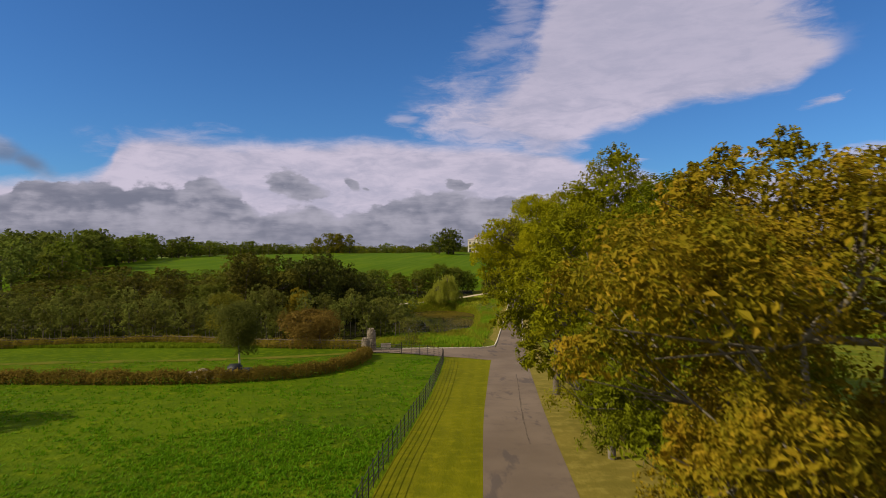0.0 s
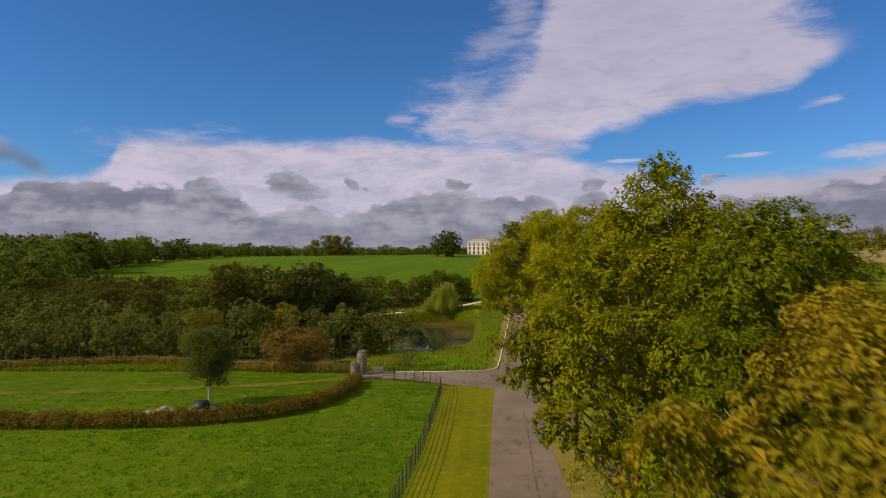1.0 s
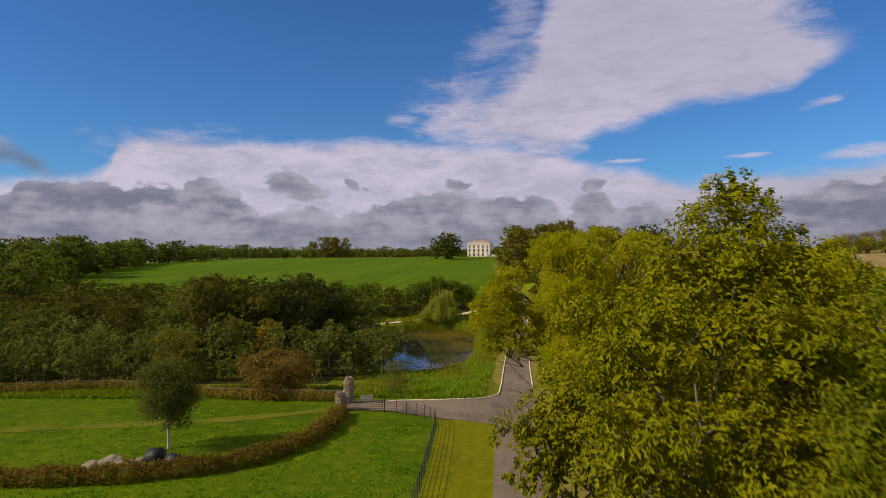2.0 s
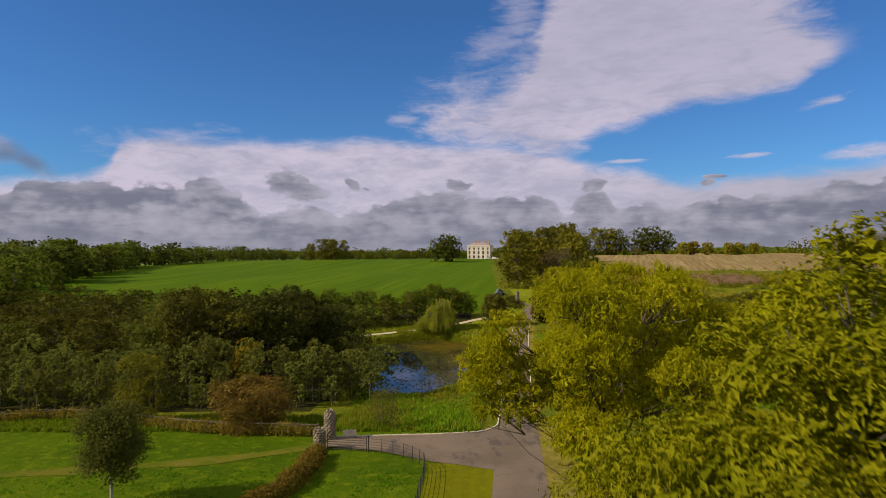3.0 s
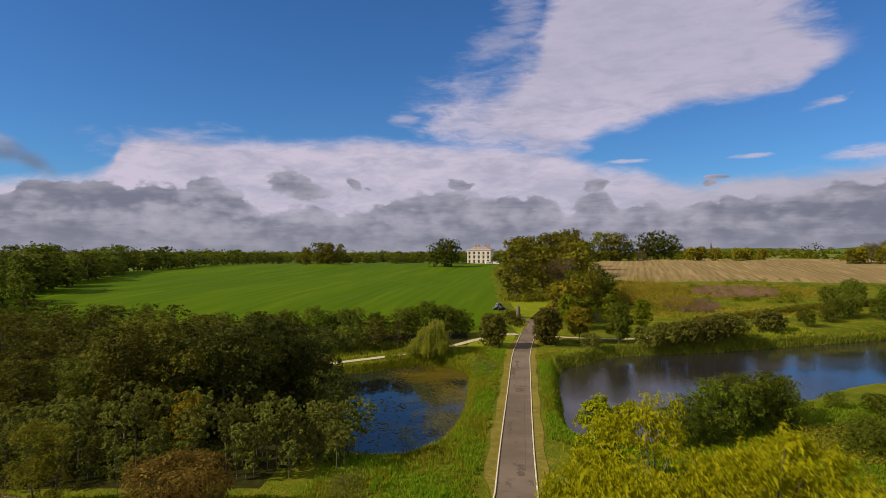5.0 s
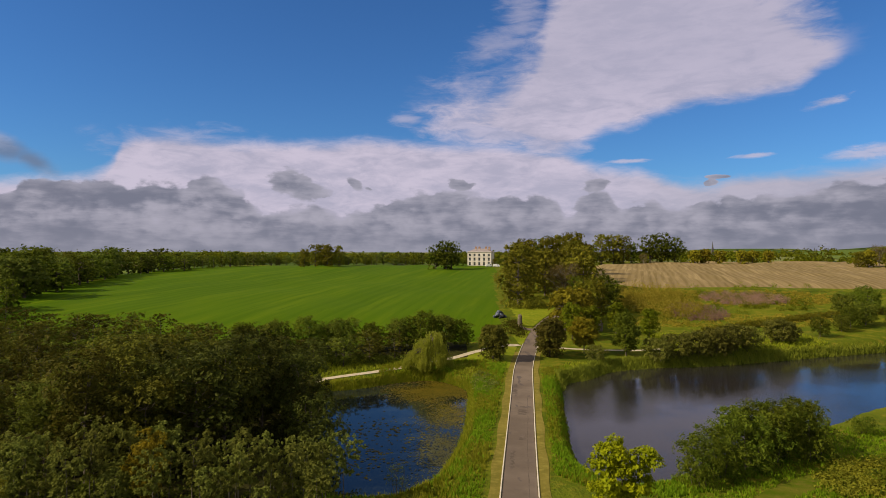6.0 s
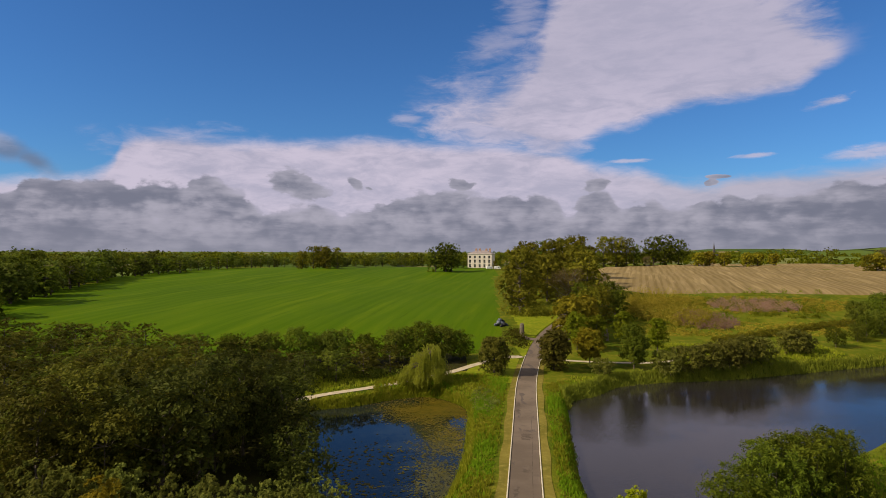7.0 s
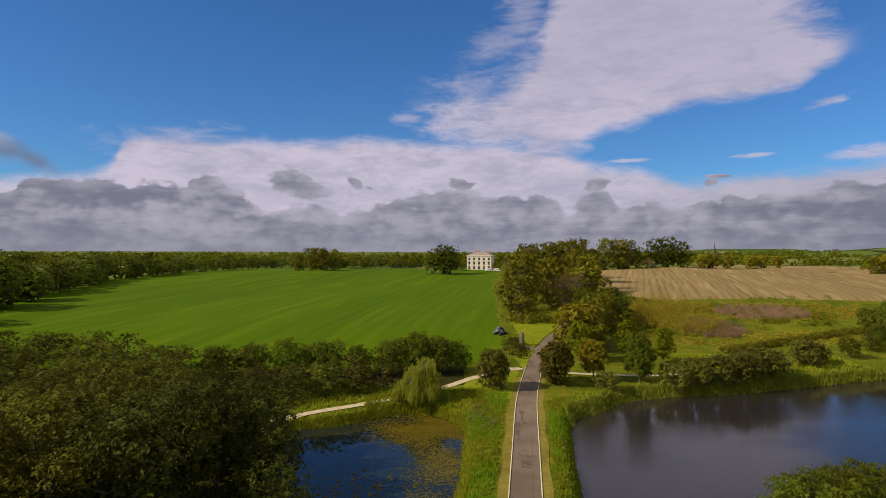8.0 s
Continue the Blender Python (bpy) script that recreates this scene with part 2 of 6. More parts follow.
def finish(N, out, color, rough=0.8, metal=0.0, bump=None, bump_size=0.05, bump_amount=0.6, spec=0.3):
    b = N.add("ShaderNodeBsdfPrincipled", Base_Color=color if isinstance(color, bpy.types.NodeSocket) else (*color, 1.0),
              Roughness=rough, Metallic=metal)
    b.inputs["Specular IOR Level"].default_value = spec
    if bump is not None:
        bn = N.add("ShaderNodeBump", Height=bump, Strength=bump_amount, Distance=bump_size)
        N.tree.links.new(bn.outputs[0], b.inputs["Normal"])
    N.tree.links.new(b.outputs[0], out.inputs[0])
    return b


def grass_material(name, dark, mid, light, patch=0.05, fine=1.6, tuft=0.25, stripe=None, drawn=1.0, lean=0.0):
    """Grass sward: patches, fine mottling, tufts in relief; stripe = (direction x, y, spacing, amount) for paler lines.
    """
    m, N, out = material(name)
    p = world_pos(N)
    if drawn != 1.0:                           # drawn out along the way the field is worked
        x, y, z = N.split(p)
        p = N.xyz(N.math("SUBTRACT", x, N.math("MULTIPLY", y, lean)), N.math("MULTIPLY", y, drawn), N.math("MULTIPLY", z, drawn))
    a = N.noise(p, patch, 5, 0.6)
    b = N.noise(p, fine, 6, 0.7)
    c = N.noise(p, fine * 5, 3, 0.7)
    col = N.mix(N.step(a, 0.32, 0.68), dark, mid)
    col = N.mix(N.step(b, 0.45, 0.75), col, light)
    col = N.mix(N.math("MULTIPLY", N.step(c, 0.42, 0.2), 0.4), col, tuple(q * 0.45 for q in dark))
    if stripe:
        dx, dy, gap, amount = stripe
        x, y, _ = N.split(world_pos(N))
        s = N.math("ADD", N.math("MULTIPLY", x, dx), N.math("MULTIPLY", y, dy))
        s = N.math("ADD", s, N.math("MULTIPLY", a, gap * 1.5))
        w = N.math("SINE", N.math("MULTIPLY", s, 2 * math.pi / gap))
        w2 = N.noise(N.xyz(N.math("MULTIPLY", s, 1.0 / gap), N.math("MULTIPLY", y, 0.004), 0.0), 3.0, 4, 0.6)
        w = N.math("ADD", N.math("MULTIPLY", w, 0.5), N.math("MULTIPLY", w2, 1.4))
        col = N.mix(N.math("MULTIPLY", N.step(w, 0.3, 1.1), amount), col, light)
    h = N.math("ADD", N.math("MULTIPLY", b, 1.0), N.math("MULTIPLY", c, 0.7))
    finish(N, out, col, 0.85, bump=h, bump_size=tuft, bump_amount=0.8, spec=0.02)
    return m


def leaf_material(name, shades, vary=0.25, through_light=0.42):
    """Leaves: each leaf its own shade, each plant slightly its own."""
    m, N, out = material(name)
    geo = N.add("ShaderNodeNewGeometry")
    info = N.add("ShaderNodeObjectInfo")
    ramp = N.add("ShaderNodeValToRGB")
    els = ramp.color_ramp.elements
    while len(els) < len(shades):
        els.new(0.5)
    for i, (e, s) in enumerate(zip(els, shades)):
        e.position, e.color = i / (len(shades) - 1), (*s, 1.0)
    clump = N.noise(geo.outputs["Position"], 0.45, 3, 0.6)
    spray = N.noise(geo.outputs["Position"], 1.7, 2, 0.6)
    f = N.math("ADD", N.math("ADD", 0.06, N.math("MULTIPLY", geo.outputs["Random Per Island"], 0.22)), N.math("MULTIPLY", N.math("SUBTRACT", clump, 0.3), 0.9))
    f = N.math("ADD", f, N.math("MULTIPLY", N.math("SUBTRACT", spray, 0.25), 0.5))
    N.tree.links.new(f, ramp.inputs[0])
    hsv = N.add("ShaderNodeHueSaturation", Color=ramp.outputs[0])
    N.put(hsv.inputs["Value"], N.math("ADD", 1.0 - vary, N.math("MULTIPLY", info.outputs["Random"], 2 * vary)))
    N.put(hsv.inputs["Hue"], N.math("ADD", 0.488, N.math("MULTIPLY", info.outputs["Random"], 0.024)))
    col = hsv.outputs[0]
    d = N.add("ShaderNodeBsdfPrincipled", Base_Color=col, Roughness=0.6)
    d.inputs["Specular IOR Level"].default_value = 0.04
    t = N.add("ShaderNodeBsdfTranslucent", Color=col)
    mx = N.add("ShaderNodeMixShader", i0=through_light, i1=d.outputs[0], i2=t.outputs[0])
    N.tree.links.new(mx.outputs[0], out.inputs[0])
    return m


def plain_material(name, a, b, scale=2.0, rough=0.8, bump=0.01, metal=0.0, spec=0.3):
    """Two-tone weathered surface."""
    m, N, out = material(name)
    p = world_pos(N)
    n1, n2 = N.noise(p, scale, 5, 0.6), N.noise(p, scale * 9, 4, 0.65)
    col = N.mix(N.step(N.math("ADD", N.math("MULTIPLY", n1, 0.65), N.math("MULTIPLY", n2, 0.35)), 0.35, 0.65), a, b)
    finish(N, out, col, rough, metal, bump=n2, bump_size=bump, spec=spec)
    return m


def tarmac_material():
    m, N, out = material("tarmac")
    p = world_pos(N)
    big, mid, fine = N.noise(p, 0.12, 4), N.noise(p, 0.9, 5, 0.65), N.noise(p, 28, 3, 0.7)
    col = N.mix(N.step(big, 0.3, 0.7), (0.120, 0.090, 0.068), (0.182, 0.138, 0.106))
    col = N.mix(N.math("MULTIPLY", N.step(mid, 0.52, 0.7), 0.5), col, (0.105, 0.080, 0.066))
    col = N.mix(N.math("MULTIPLY", N.step(fine, 0.55, 0.8), 0.35), col, (0.25, 0.20, 0.165))
    wet = N.step(N.noise(N.xyz(*[N.math("MULTIPLY", q, s) for q, s in zip(N.split(p), (0.9, 0.28, 1.0))]), 0.6, 5, 0.6), 0.57, 0.63)
    col = N.mix(N.math("MULTIPLY", wet, 0.65), col, (0.075, 0.062, 0.06))
    finish(N, out, col, 0.9, bump=fine, bump_size=0.008, spec=0.08)
    return m


def country_material():
    """Far farmland: a patchwork of fields in their own greens, parted by dark hedges."""
    m, N, out = material("far_country")
    x, y, _ = N.split(world_pos(N))
    flat = N.xyz(x, N.math("MULTIPLY", y, 0.8), 0.0)
    cell = N.add("ShaderNodeTexVoronoi", Vector=flat, Scale=0.0062)
    tone, other, _ = N.split(cell.outputs["Color"])
    grain = N.noise(flat, 0.05, 5, 0.65)
    col = N.mix(tone, (0.050, 0.086, 0.010), (0.125, 0.165, 0.030))
    col = N.mix(N.step(other, 0.72, 0.78), col, (0.24, 0.19, 0.085))
    col = N.mix(N.math("MULTIPLY", N.step(grain, 0.35, 0.7), 0.35), col, (0.06, 0.08, 0.02))
    edge = N.add("ShaderNodeTexVoronoi", Vector=flat, Scale=0.0062)
    edge.feature = "DISTANCE_TO_EDGE"
    col = N.mix(N.step(N.math("ADD", edge.outputs["Distance"], N.math("MULTIPLY", grain, 0.03)), 0.055, 0.035), col, (0.022, 0.030, 0.008))
    finish(N, out, col, 0.9, bump=grain, bump_size=0.4, spec=0.02)
    return m


def water_material(name, deep, ripple, rough=0.03):
    m, N, out = material(name)
    p = world_pos(N)
    x, y, z = N.split(p)
    rip = N.noise(N.xyz(x, N.math("MULTIPLY", y, 2.2), z), 1.6, 4, 0.6)
    gust = N.step(N.noise(p, 0.035, 4, 0.6), 0.38, 0.62)
    b = N.add("ShaderNodeBsdfPrincipled", Base_Color=(*deep, 1.0), Roughness=rough)
    b.inputs["IOR"].default_value = 1.33
    b.inputs["Specular IOR Level"].default_value = 0.5
    bn = N.add("ShaderNodeBump", Height=rip, Strength=N.math("MULTIPLY", N.math("ADD", gust, 0.25), ripple), Distance=0.05)
    N.tree.links.new(bn.outputs[0], b.inputs["Normal"])
    N.tree.links.new(b.outputs[0], out.inputs[0])
    return m


MAT_PASTURE = grass_material("pasture_grass", (0.044, 0.082, 0.002), (0.076, 0.120, 0.002), (0.122, 0.158, 0.004), 0.06, 0.9, 0.26)
MAT_FIELD = grass_material("field_grass", (0.043, 0.088, 0.001), (0.060, 0.110, 0.001), (0.096, 0.140, 0.003), 0.02, 0.14, 0.1, stripe=(1.0, -0.165, 5.0, 0.20), drawn=0.06, lean=0.165)
MAT_ROUGH = grass_material("rough_grass", (0.070, 0.098, 0.006), (0.125, 0.138, 0.009), (0.205, 0.172, 0.018), 0.07, 0.4, 0.5)
MAT_VERGE = grass_material("mown_verge", (0.090, 0.098, 0.003), (0.122, 0.124, 0.003), (0.170, 0.158, 0.005), 0.12, 1.2, 0.06, stripe=(1.0, -0.083, 1.1, 0.24))
MAT_DRY = grass_material("dry_verge", (0.135, 0.115, 0.02), (0.19, 0.15, 0.03), (0.25, 0.205, 0.045), 0.15, 1.2, 0.06)
MAT_LAWN = grass_material("lawn", (0.13, 0.17, 0.008), (0.19, 0.21, 0.012), (0.26, 0.25, 0.02), 0.1, 0.8, 0.1)
MAT_STUBBLE = grass_material("stubble", (0.150, 0.106, 0.042), (0.215, 0.152, 0.066), (0.34, 0.25, 0.122), 0.03, 0.35, 0.2, stripe=(1.0, -0.31, 2.8, 0.30), drawn=0.05, lean=0.31)
MAT_FAR = country_material()
MAT_GREY_BARK = plain_material("grey_bark", (0.09, 0.075, 0.055), (0.19, 0.165, 0.13), 2.5, 0.9, 0.04)
# leaf litter under the wood; also paints the shaded grass behind the pond
MAT_LITTER_SHADE = grass_material("wood_floor_and_shaded_grass", (0.022, 0.020, 0.006), (0.040, 0.036, 0.010), (0.045, 0.060, 0.008), 0.15, 0.8, 0.2)
MAT_BED = plain_material("pond_bed", (0.03, 0.028, 0.012), (0.06, 0.05, 0.02), 0.5)
MAT_TARMAC = tarmac_material()
MAT_SEAM = plain_material("tar_seam", (0.075, 0.058, 0.045), (0.150, 0.113, 0.088), 1.5, 0.9, 0.004, spec=0.08)
MAT_TRACK = grass_material("earth_track", (0.066, 0.098, 0.004), (0.115, 0.115, 0.012), (0.150, 0.120, 0.022), 0.3, 0.8, 0.12)
MAT_GRAVEL = plain_material("pale_gravel", (0.38, 0.31, 0.21), (0.52, 0.43, 0.30), 1.0, 0.9)
MAT_KERB = plain_material("kerb_stone", (0.46, 0.39, 0.29), (0.66, 0.58, 0.46), 1.5, 0.85)
MAT_STONE = plain_material("rough_stone", (0.15, 0.12, 0.085), (0.28, 0.23, 0.17), 2.2, 0.9, 0.08)
MAT_IRON = plain_material("painted_iron", (0.02, 0.018, 0.016), (0.05, 0.042, 0.036), 3.0, 0.55)
MAT_TIMBER = plain_material("weathered_timber", (0.085, 0.068, 0.046), (0.17, 0.135, 0.095), 3.0, 0.85)
MAT_BARK = plain_material("bark", (0.055, 0.042, 0.03), (0.15, 0.12, 0.09), 2.5, 0.9, 0.05)
MAT_LIMB = plain_material("bleached_limbs", (0.10, 0.085, 0.06), (0.24, 0.205, 0.16), 2.5, 0.9, 0.04)
MAT_PALE_BARK = plain_material("pale_bark", (0.30, 0.27, 0.22), (0.52, 0.48, 0.42), 2.5, 0.85, 0.03)
MAT_RENDER = plain_material("cream_render", (0.58, 0.51, 0.44), (0.68, 0.61, 0.54), 0.4, 0.85)
MAT_SLATE = plain_material("slate", (0.20, 0.165, 0.165), (0.32, 0.26, 0.25), 0.8, 0.7)
MAT_SPIRE = plain_material("dark_grey_stone", (0.060, 0.055, 0.056), (0.10, 0.092, 0.09), 0.5, 0.9)
MAT_BRICK = plain_material("chimney_brick", (0.30, 0.17, 0.12), (0.44, 0.29, 0.21), 1.5, 0.9)
MAT_PANE = plain_material("dark_glass", (0.015, 0.017, 0.02), (0.03, 0.032, 0.038), 0.5, 0.08, 0.0, spec=0.5)
MAT_WHITE = plain_material("white_paint", (0.72, 0.71, 0.68), (0.82, 0.81, 0.79), 1.0, 0.5)
MAT_WRAP = plain_material("black_wrap", (0.008, 0.008, 0.009), (0.022, 0.022, 0.026), 1.5, 0.5, 0.05, spec=0.25)
MAT_WRAP_BLUE = plain_material("blue_grey_wrap", (0.05, 0.06, 0.09), (0.16, 0.17, 0.22), 0.9, 0.35, 0.05, spec=0.5)
MAT_RUBBER = plain_material("rubber", (0.02, 0.02, 0.02), (0.04, 0.04, 0.04), 4.0, 0.8)
MAT_POND = water_material("pond_water", (0.012, 0.016, 0.016), 0.05)
MAT_LAKE = water_material("lake_water", (0.020, 0.017, 0.017), 0.5, 0.06)
LEAF_AUTUMN = leaf_material("autumn_leaves", [(0.045, 0.053, 0.004), (0.114, 0.108, 0.005), (0.208, 0.150, 0.008), (0.30, 0.176, 0.012), (0.40, 0.236, 0.020)], through_light=0.30)
LEAF_GREEN = leaf_material("ash_leaves", [(0.094, 0.122, 0.004), (0.192, 0.219, 0.005), (0.312, 0.315, 0.007), (0.447, 0.400, 0.012)], through_light=0.30)
LEAF_HAZEL = leaf_material("mixed_green_leaves", [(0.055, 0.070, 0.003), (0.105, 0.125, 0.004), (0.165, 0.182, 0.006), (0.245, 0.235, 0.010)], through_light=0.28)
LEAF_LIME = leaf_material("yellow_green_leaves", [(0.199, 0.218, 0.004), (0.337, 0.344, 0.007), (0.475, 0.460, 0.010), (0.617, 0.552, 0.021)], through_light=0.48)
LEAF_DARK = leaf_material("dark_leaves", [(0.039, 0.055, 0.006), (0.080, 0.098, 0.011), (0.133, 0.142, 0.015), (0.206, 0.182, 0.025)], through_light=0.3)
LEAF_GREY = leaf_material("grey_green_leaves", [(0.074, 0.088, 0.016), (0.137, 0.152, 0.026), (0.204, 0.208, 0.038), (0.284, 0.265, 0.059)])
LEAF_WOOD = leaf_material("woodland_leaves", [(0.040, 0.046, 0.005), (0.075, 0.078, 0.008), (0.118, 0.108, 0.012), (0.168, 0.134, 0.022)], vary=0.35, through_light=0.3)
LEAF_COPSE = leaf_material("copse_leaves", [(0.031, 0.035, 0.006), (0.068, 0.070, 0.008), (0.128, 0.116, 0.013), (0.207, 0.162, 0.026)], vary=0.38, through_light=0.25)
LEAF_MID = leaf_material("mid_green_leaves", [(0.068, 0.098, 0.005), (0.135, 0.168, 0.008), (0.21, 0.23, 0.012), (0.29, 0.275, 0.022)], vary=0.3)
LEAF_AVENUE = leaf_material("avenue_leaves", [(0.067, 0.074, 0.008), (0.134, 0.134, 0.012), (0.213, 0.190, 0.017), (0.302, 0.241, 0.030)], vary=0.32, through_light=0.35)
LEAF_MAPLE = leaf_material("turning_leaves", [(0.075, 0.075, 0.006), (0.14, 0.125, 0.009), (0.235, 0.155, 0.012), (0.34, 0.175, 0.014)])
LEAF_SCRUB = leaf_material("rank_scrub_leaves", [(0.193, 0.182, 0.016), (0.324, 0.283, 0.028), (0.455, 0.366, 0.044), (0.580, 0.442, 0.076)])
# dark green with the pond bank's shade put into the leaf colour
LEAF_SHADED = leaf_material("shaded_green_leaves", [(0.020, 0.028, 0.006), (0.044, 0.053, 0.008), (0.079, 0.084, 0.012), (0.127, 0.116, 0.019)], vary=0.3, through_light=0.25)
LEAF_OAK = leaf_material("oak_leaves", [(0.040, 0.062, 0.006), (0.084, 0.110, 0.010), (0.140, 0.157, 0.013), (0.207, 0.196, 0.022)], vary=0.3)
LEAF_FAR = leaf_material("field_tree_leaves", [(0.067, 0.091, 0.014), (0.110, 0.138, 0.021), (0.166, 0.186, 0.028), (0.228, 0.223, 0.039)], vary=0.3)
LEAF_SALLOW = leaf_material("sallow_leaves", [(0.071, 0.073, 0.014), (0.127, 0.129, 0.023), (0.187, 0.180, 0.030), (0.254, 0.229, 0.045)], vary=0.25)
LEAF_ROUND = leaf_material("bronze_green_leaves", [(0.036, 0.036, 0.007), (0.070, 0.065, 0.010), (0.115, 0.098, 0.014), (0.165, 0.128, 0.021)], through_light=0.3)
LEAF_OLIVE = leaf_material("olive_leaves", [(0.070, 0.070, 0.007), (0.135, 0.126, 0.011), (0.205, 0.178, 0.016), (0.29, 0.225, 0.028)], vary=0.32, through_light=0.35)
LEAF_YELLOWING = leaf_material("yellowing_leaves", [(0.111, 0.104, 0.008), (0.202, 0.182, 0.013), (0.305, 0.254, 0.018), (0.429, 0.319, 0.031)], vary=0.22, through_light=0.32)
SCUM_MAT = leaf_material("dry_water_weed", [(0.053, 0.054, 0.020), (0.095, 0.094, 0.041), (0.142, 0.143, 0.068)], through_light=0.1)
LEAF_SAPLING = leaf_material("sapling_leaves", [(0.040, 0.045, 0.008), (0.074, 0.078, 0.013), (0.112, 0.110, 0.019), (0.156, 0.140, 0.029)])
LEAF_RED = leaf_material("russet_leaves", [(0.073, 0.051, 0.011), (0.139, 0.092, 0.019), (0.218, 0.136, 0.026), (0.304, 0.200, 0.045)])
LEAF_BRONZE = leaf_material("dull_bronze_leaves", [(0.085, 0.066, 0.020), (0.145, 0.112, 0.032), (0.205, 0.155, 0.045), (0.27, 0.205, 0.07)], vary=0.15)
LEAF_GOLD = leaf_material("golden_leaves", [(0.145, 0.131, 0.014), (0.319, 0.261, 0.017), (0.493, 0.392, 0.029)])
LEAF_WILLOW = leaf_material("willow_leaves", [(0.150, 0.164, 0.014), (0.243, 0.248, 0.026), (0.333, 0.322, 0.042), (0.421, 0.393, 0.065)])
LEAF_HEDGE = leaf_material("hedge_leaves", [(0.10, 0.085, 0.010), (0.19, 0.15, 0.018), (0.27, 0.195, 0.028), (0.34, 0.24, 0.05)])
LEAF_HEATH = leaf_material("pink_brown_stems", [(0.234, 0.142, 0.095), (0.383, 0.234, 0.178), (0.530, 0.345, 0.281)])
BLADE_GREEN = leaf_material("grass_blades", [(0.057, 0.129, 0.002), (0.093, 0.185, 0.003), (0.136, 0.233, 0.006)])
BLADE_TALL = leaf_material("tall_grass_blades", [(0.143, 0.176, 0.009), (0.231, 0.264, 0.013), (0.330, 0.330, 0.028), (0.440, 0.385, 0.066)])
BLADE_LUSH = leaf_material("lush_blades", [(0.102, 0.180, 0.006), (0.168, 0.258, 0.010), (0.258, 0.330, 0.017)])
BLADE_REED = leaf_material("reed_blades", [(0.139, 0.175, 0.018), (0.238, 0.258, 0.027), (0.328, 0.331, 0.054)])
PAD_MAT = leaf_material("lily_pads", [(0.042, 0.041, 0.005), (0.083, 0.070, 0.005), (0.137, 0.100, 0.009), (0.191, 0.131, 0.012)], through_light=0.1)


# ---------------------------------------------------------------- lie of the land


def smooth(t):
    t = np.clip(t, 0.0, 1.0)
    return t * t * (3 - 2 * t)


def profile(y, ys, zs, soft):
    return sum(np.interp(y + d * soft, ys, zs) for d in (-1, -0.5, 0, 0.5, 1)) / 5


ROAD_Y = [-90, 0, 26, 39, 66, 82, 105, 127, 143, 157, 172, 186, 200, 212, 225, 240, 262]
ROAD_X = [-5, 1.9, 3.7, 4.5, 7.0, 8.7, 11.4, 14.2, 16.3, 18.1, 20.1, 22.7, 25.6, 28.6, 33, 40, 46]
ROAD_Z = [4.4, 3.9, 3.6, 3.15, 1.55, 0.75, -0.5, -1.15, -1.2, -1.15, -1.0, -0.6, 0.1, 1.0, 2.2, 3.4, 5.0]


def road_x(y):
    return profile(np.asarray(y, float), ROAD_Y, ROAD_X, 6.0)


def road_z(y):
    return profile(np.asarray(y, float), ROAD_Y, ROAD_Z, 5.0)


def closed_curve(points, steps=6):
    """Rounded closed outline through the points."""
    p = np.array(points, float)
    n, out = len(p), []
    for i in range(n):
        a, b, c, d = p[i - 1], p[i], p[(i + 1) % n], p[(i + 2) % n]
        for s in range(steps):
            t = s / steps
            out.append(0.5 * (2 * b + (c - a) * t + (2 * a - 5 * b + 4 * c - d) * t * t + (3 * b - 3 * c + d - a) * t ** 3))
    return np.array(out)


def open_curve(points, gap):
    """Evenly spaced points along a rounded line."""
    p = np.array(points, float)
    p = np.vstack([2 * p[0] - p[1], p, 2 * p[-1] - p[-2]])
    out = []
    for i in range(1, len(p) - 2):
        a, b, c, d = p[i - 1], p[i], p[i + 1], p[i + 2]
        for s in range(24):
            t = s / 24
            out.append(0.5 * (2 * b + (c - a) * t + (2 * a - 5 * b + 4 * c - d) * t * t + (3 * b - 3 * c + d - a) * t ** 3))
    out = np.array(out + [p[-2]])
    along = np.concatenate([[0], np.cumsum(np.linalg.norm(np.diff(out, axis=0), axis=1))])
    s = np.linspace(0, along[-1], max(2, int(round(along[-1] / gap)) + 1))
    return np.stack([np.interp(s, along, out[:, k]) for k in range(p.shape[1])], 1)


def inside_by(x, y, poly):
    """Signed distance to a closed outline: positive inside."""
    x, y = np.asarray(x, float), np.asarray(y, float)
    best, odd = np.full(x.shape, 1e9), np.zeros(x.shape, bool)
    for (ax, ay), (bx, by) in zip(poly, np.roll(poly, -1, axis=0)):
        ex, ey = bx - ax, by - ay
        t = np.clip(((x - ax) * ex + (y - ay) * ey) / (ex * ex + ey * ey + 1e-9), 0, 1)
        best = np.minimum(best, (x - ax - t * ex) ** 2 + (y - ay - t * ey) ** 2)
        if ay != by:
            odd ^= ((ay > y) != (by > y)) & (x < (bx - ax) * (y - ay) / (by - ay) + ax)
    return np.where(odd, 1, -1) * np.sqrt(best)


WATER_Z = -3.0
POND = closed_curve([(-21, 157), (-12.5, 161.5), (-4.6, 167.5), (2.3, 168.8), (8, 160.5), (7.8, 148), (6.9, 136), (5.6, 126),
                     (3.8, 117), (1.8, 110), (-1.5, 105.6), (-4.8, 104.4), (-8, 106), (-12, 115), (-17, 132), (-20, 145)])
LAKE = closed_curve([(21.6, 131), (24.4, 149), (27.3, 165), (33, 170.3), (40.4, 178.6), (52, 183), (63, 184.8), (78, 190), (106, 200.5),
                     (150, 214), (172, 192), (120, 163), (76, 146), (58, 133.5), (44, 126), (31, 114), (24.5, 109.5), (20.6, 116)])


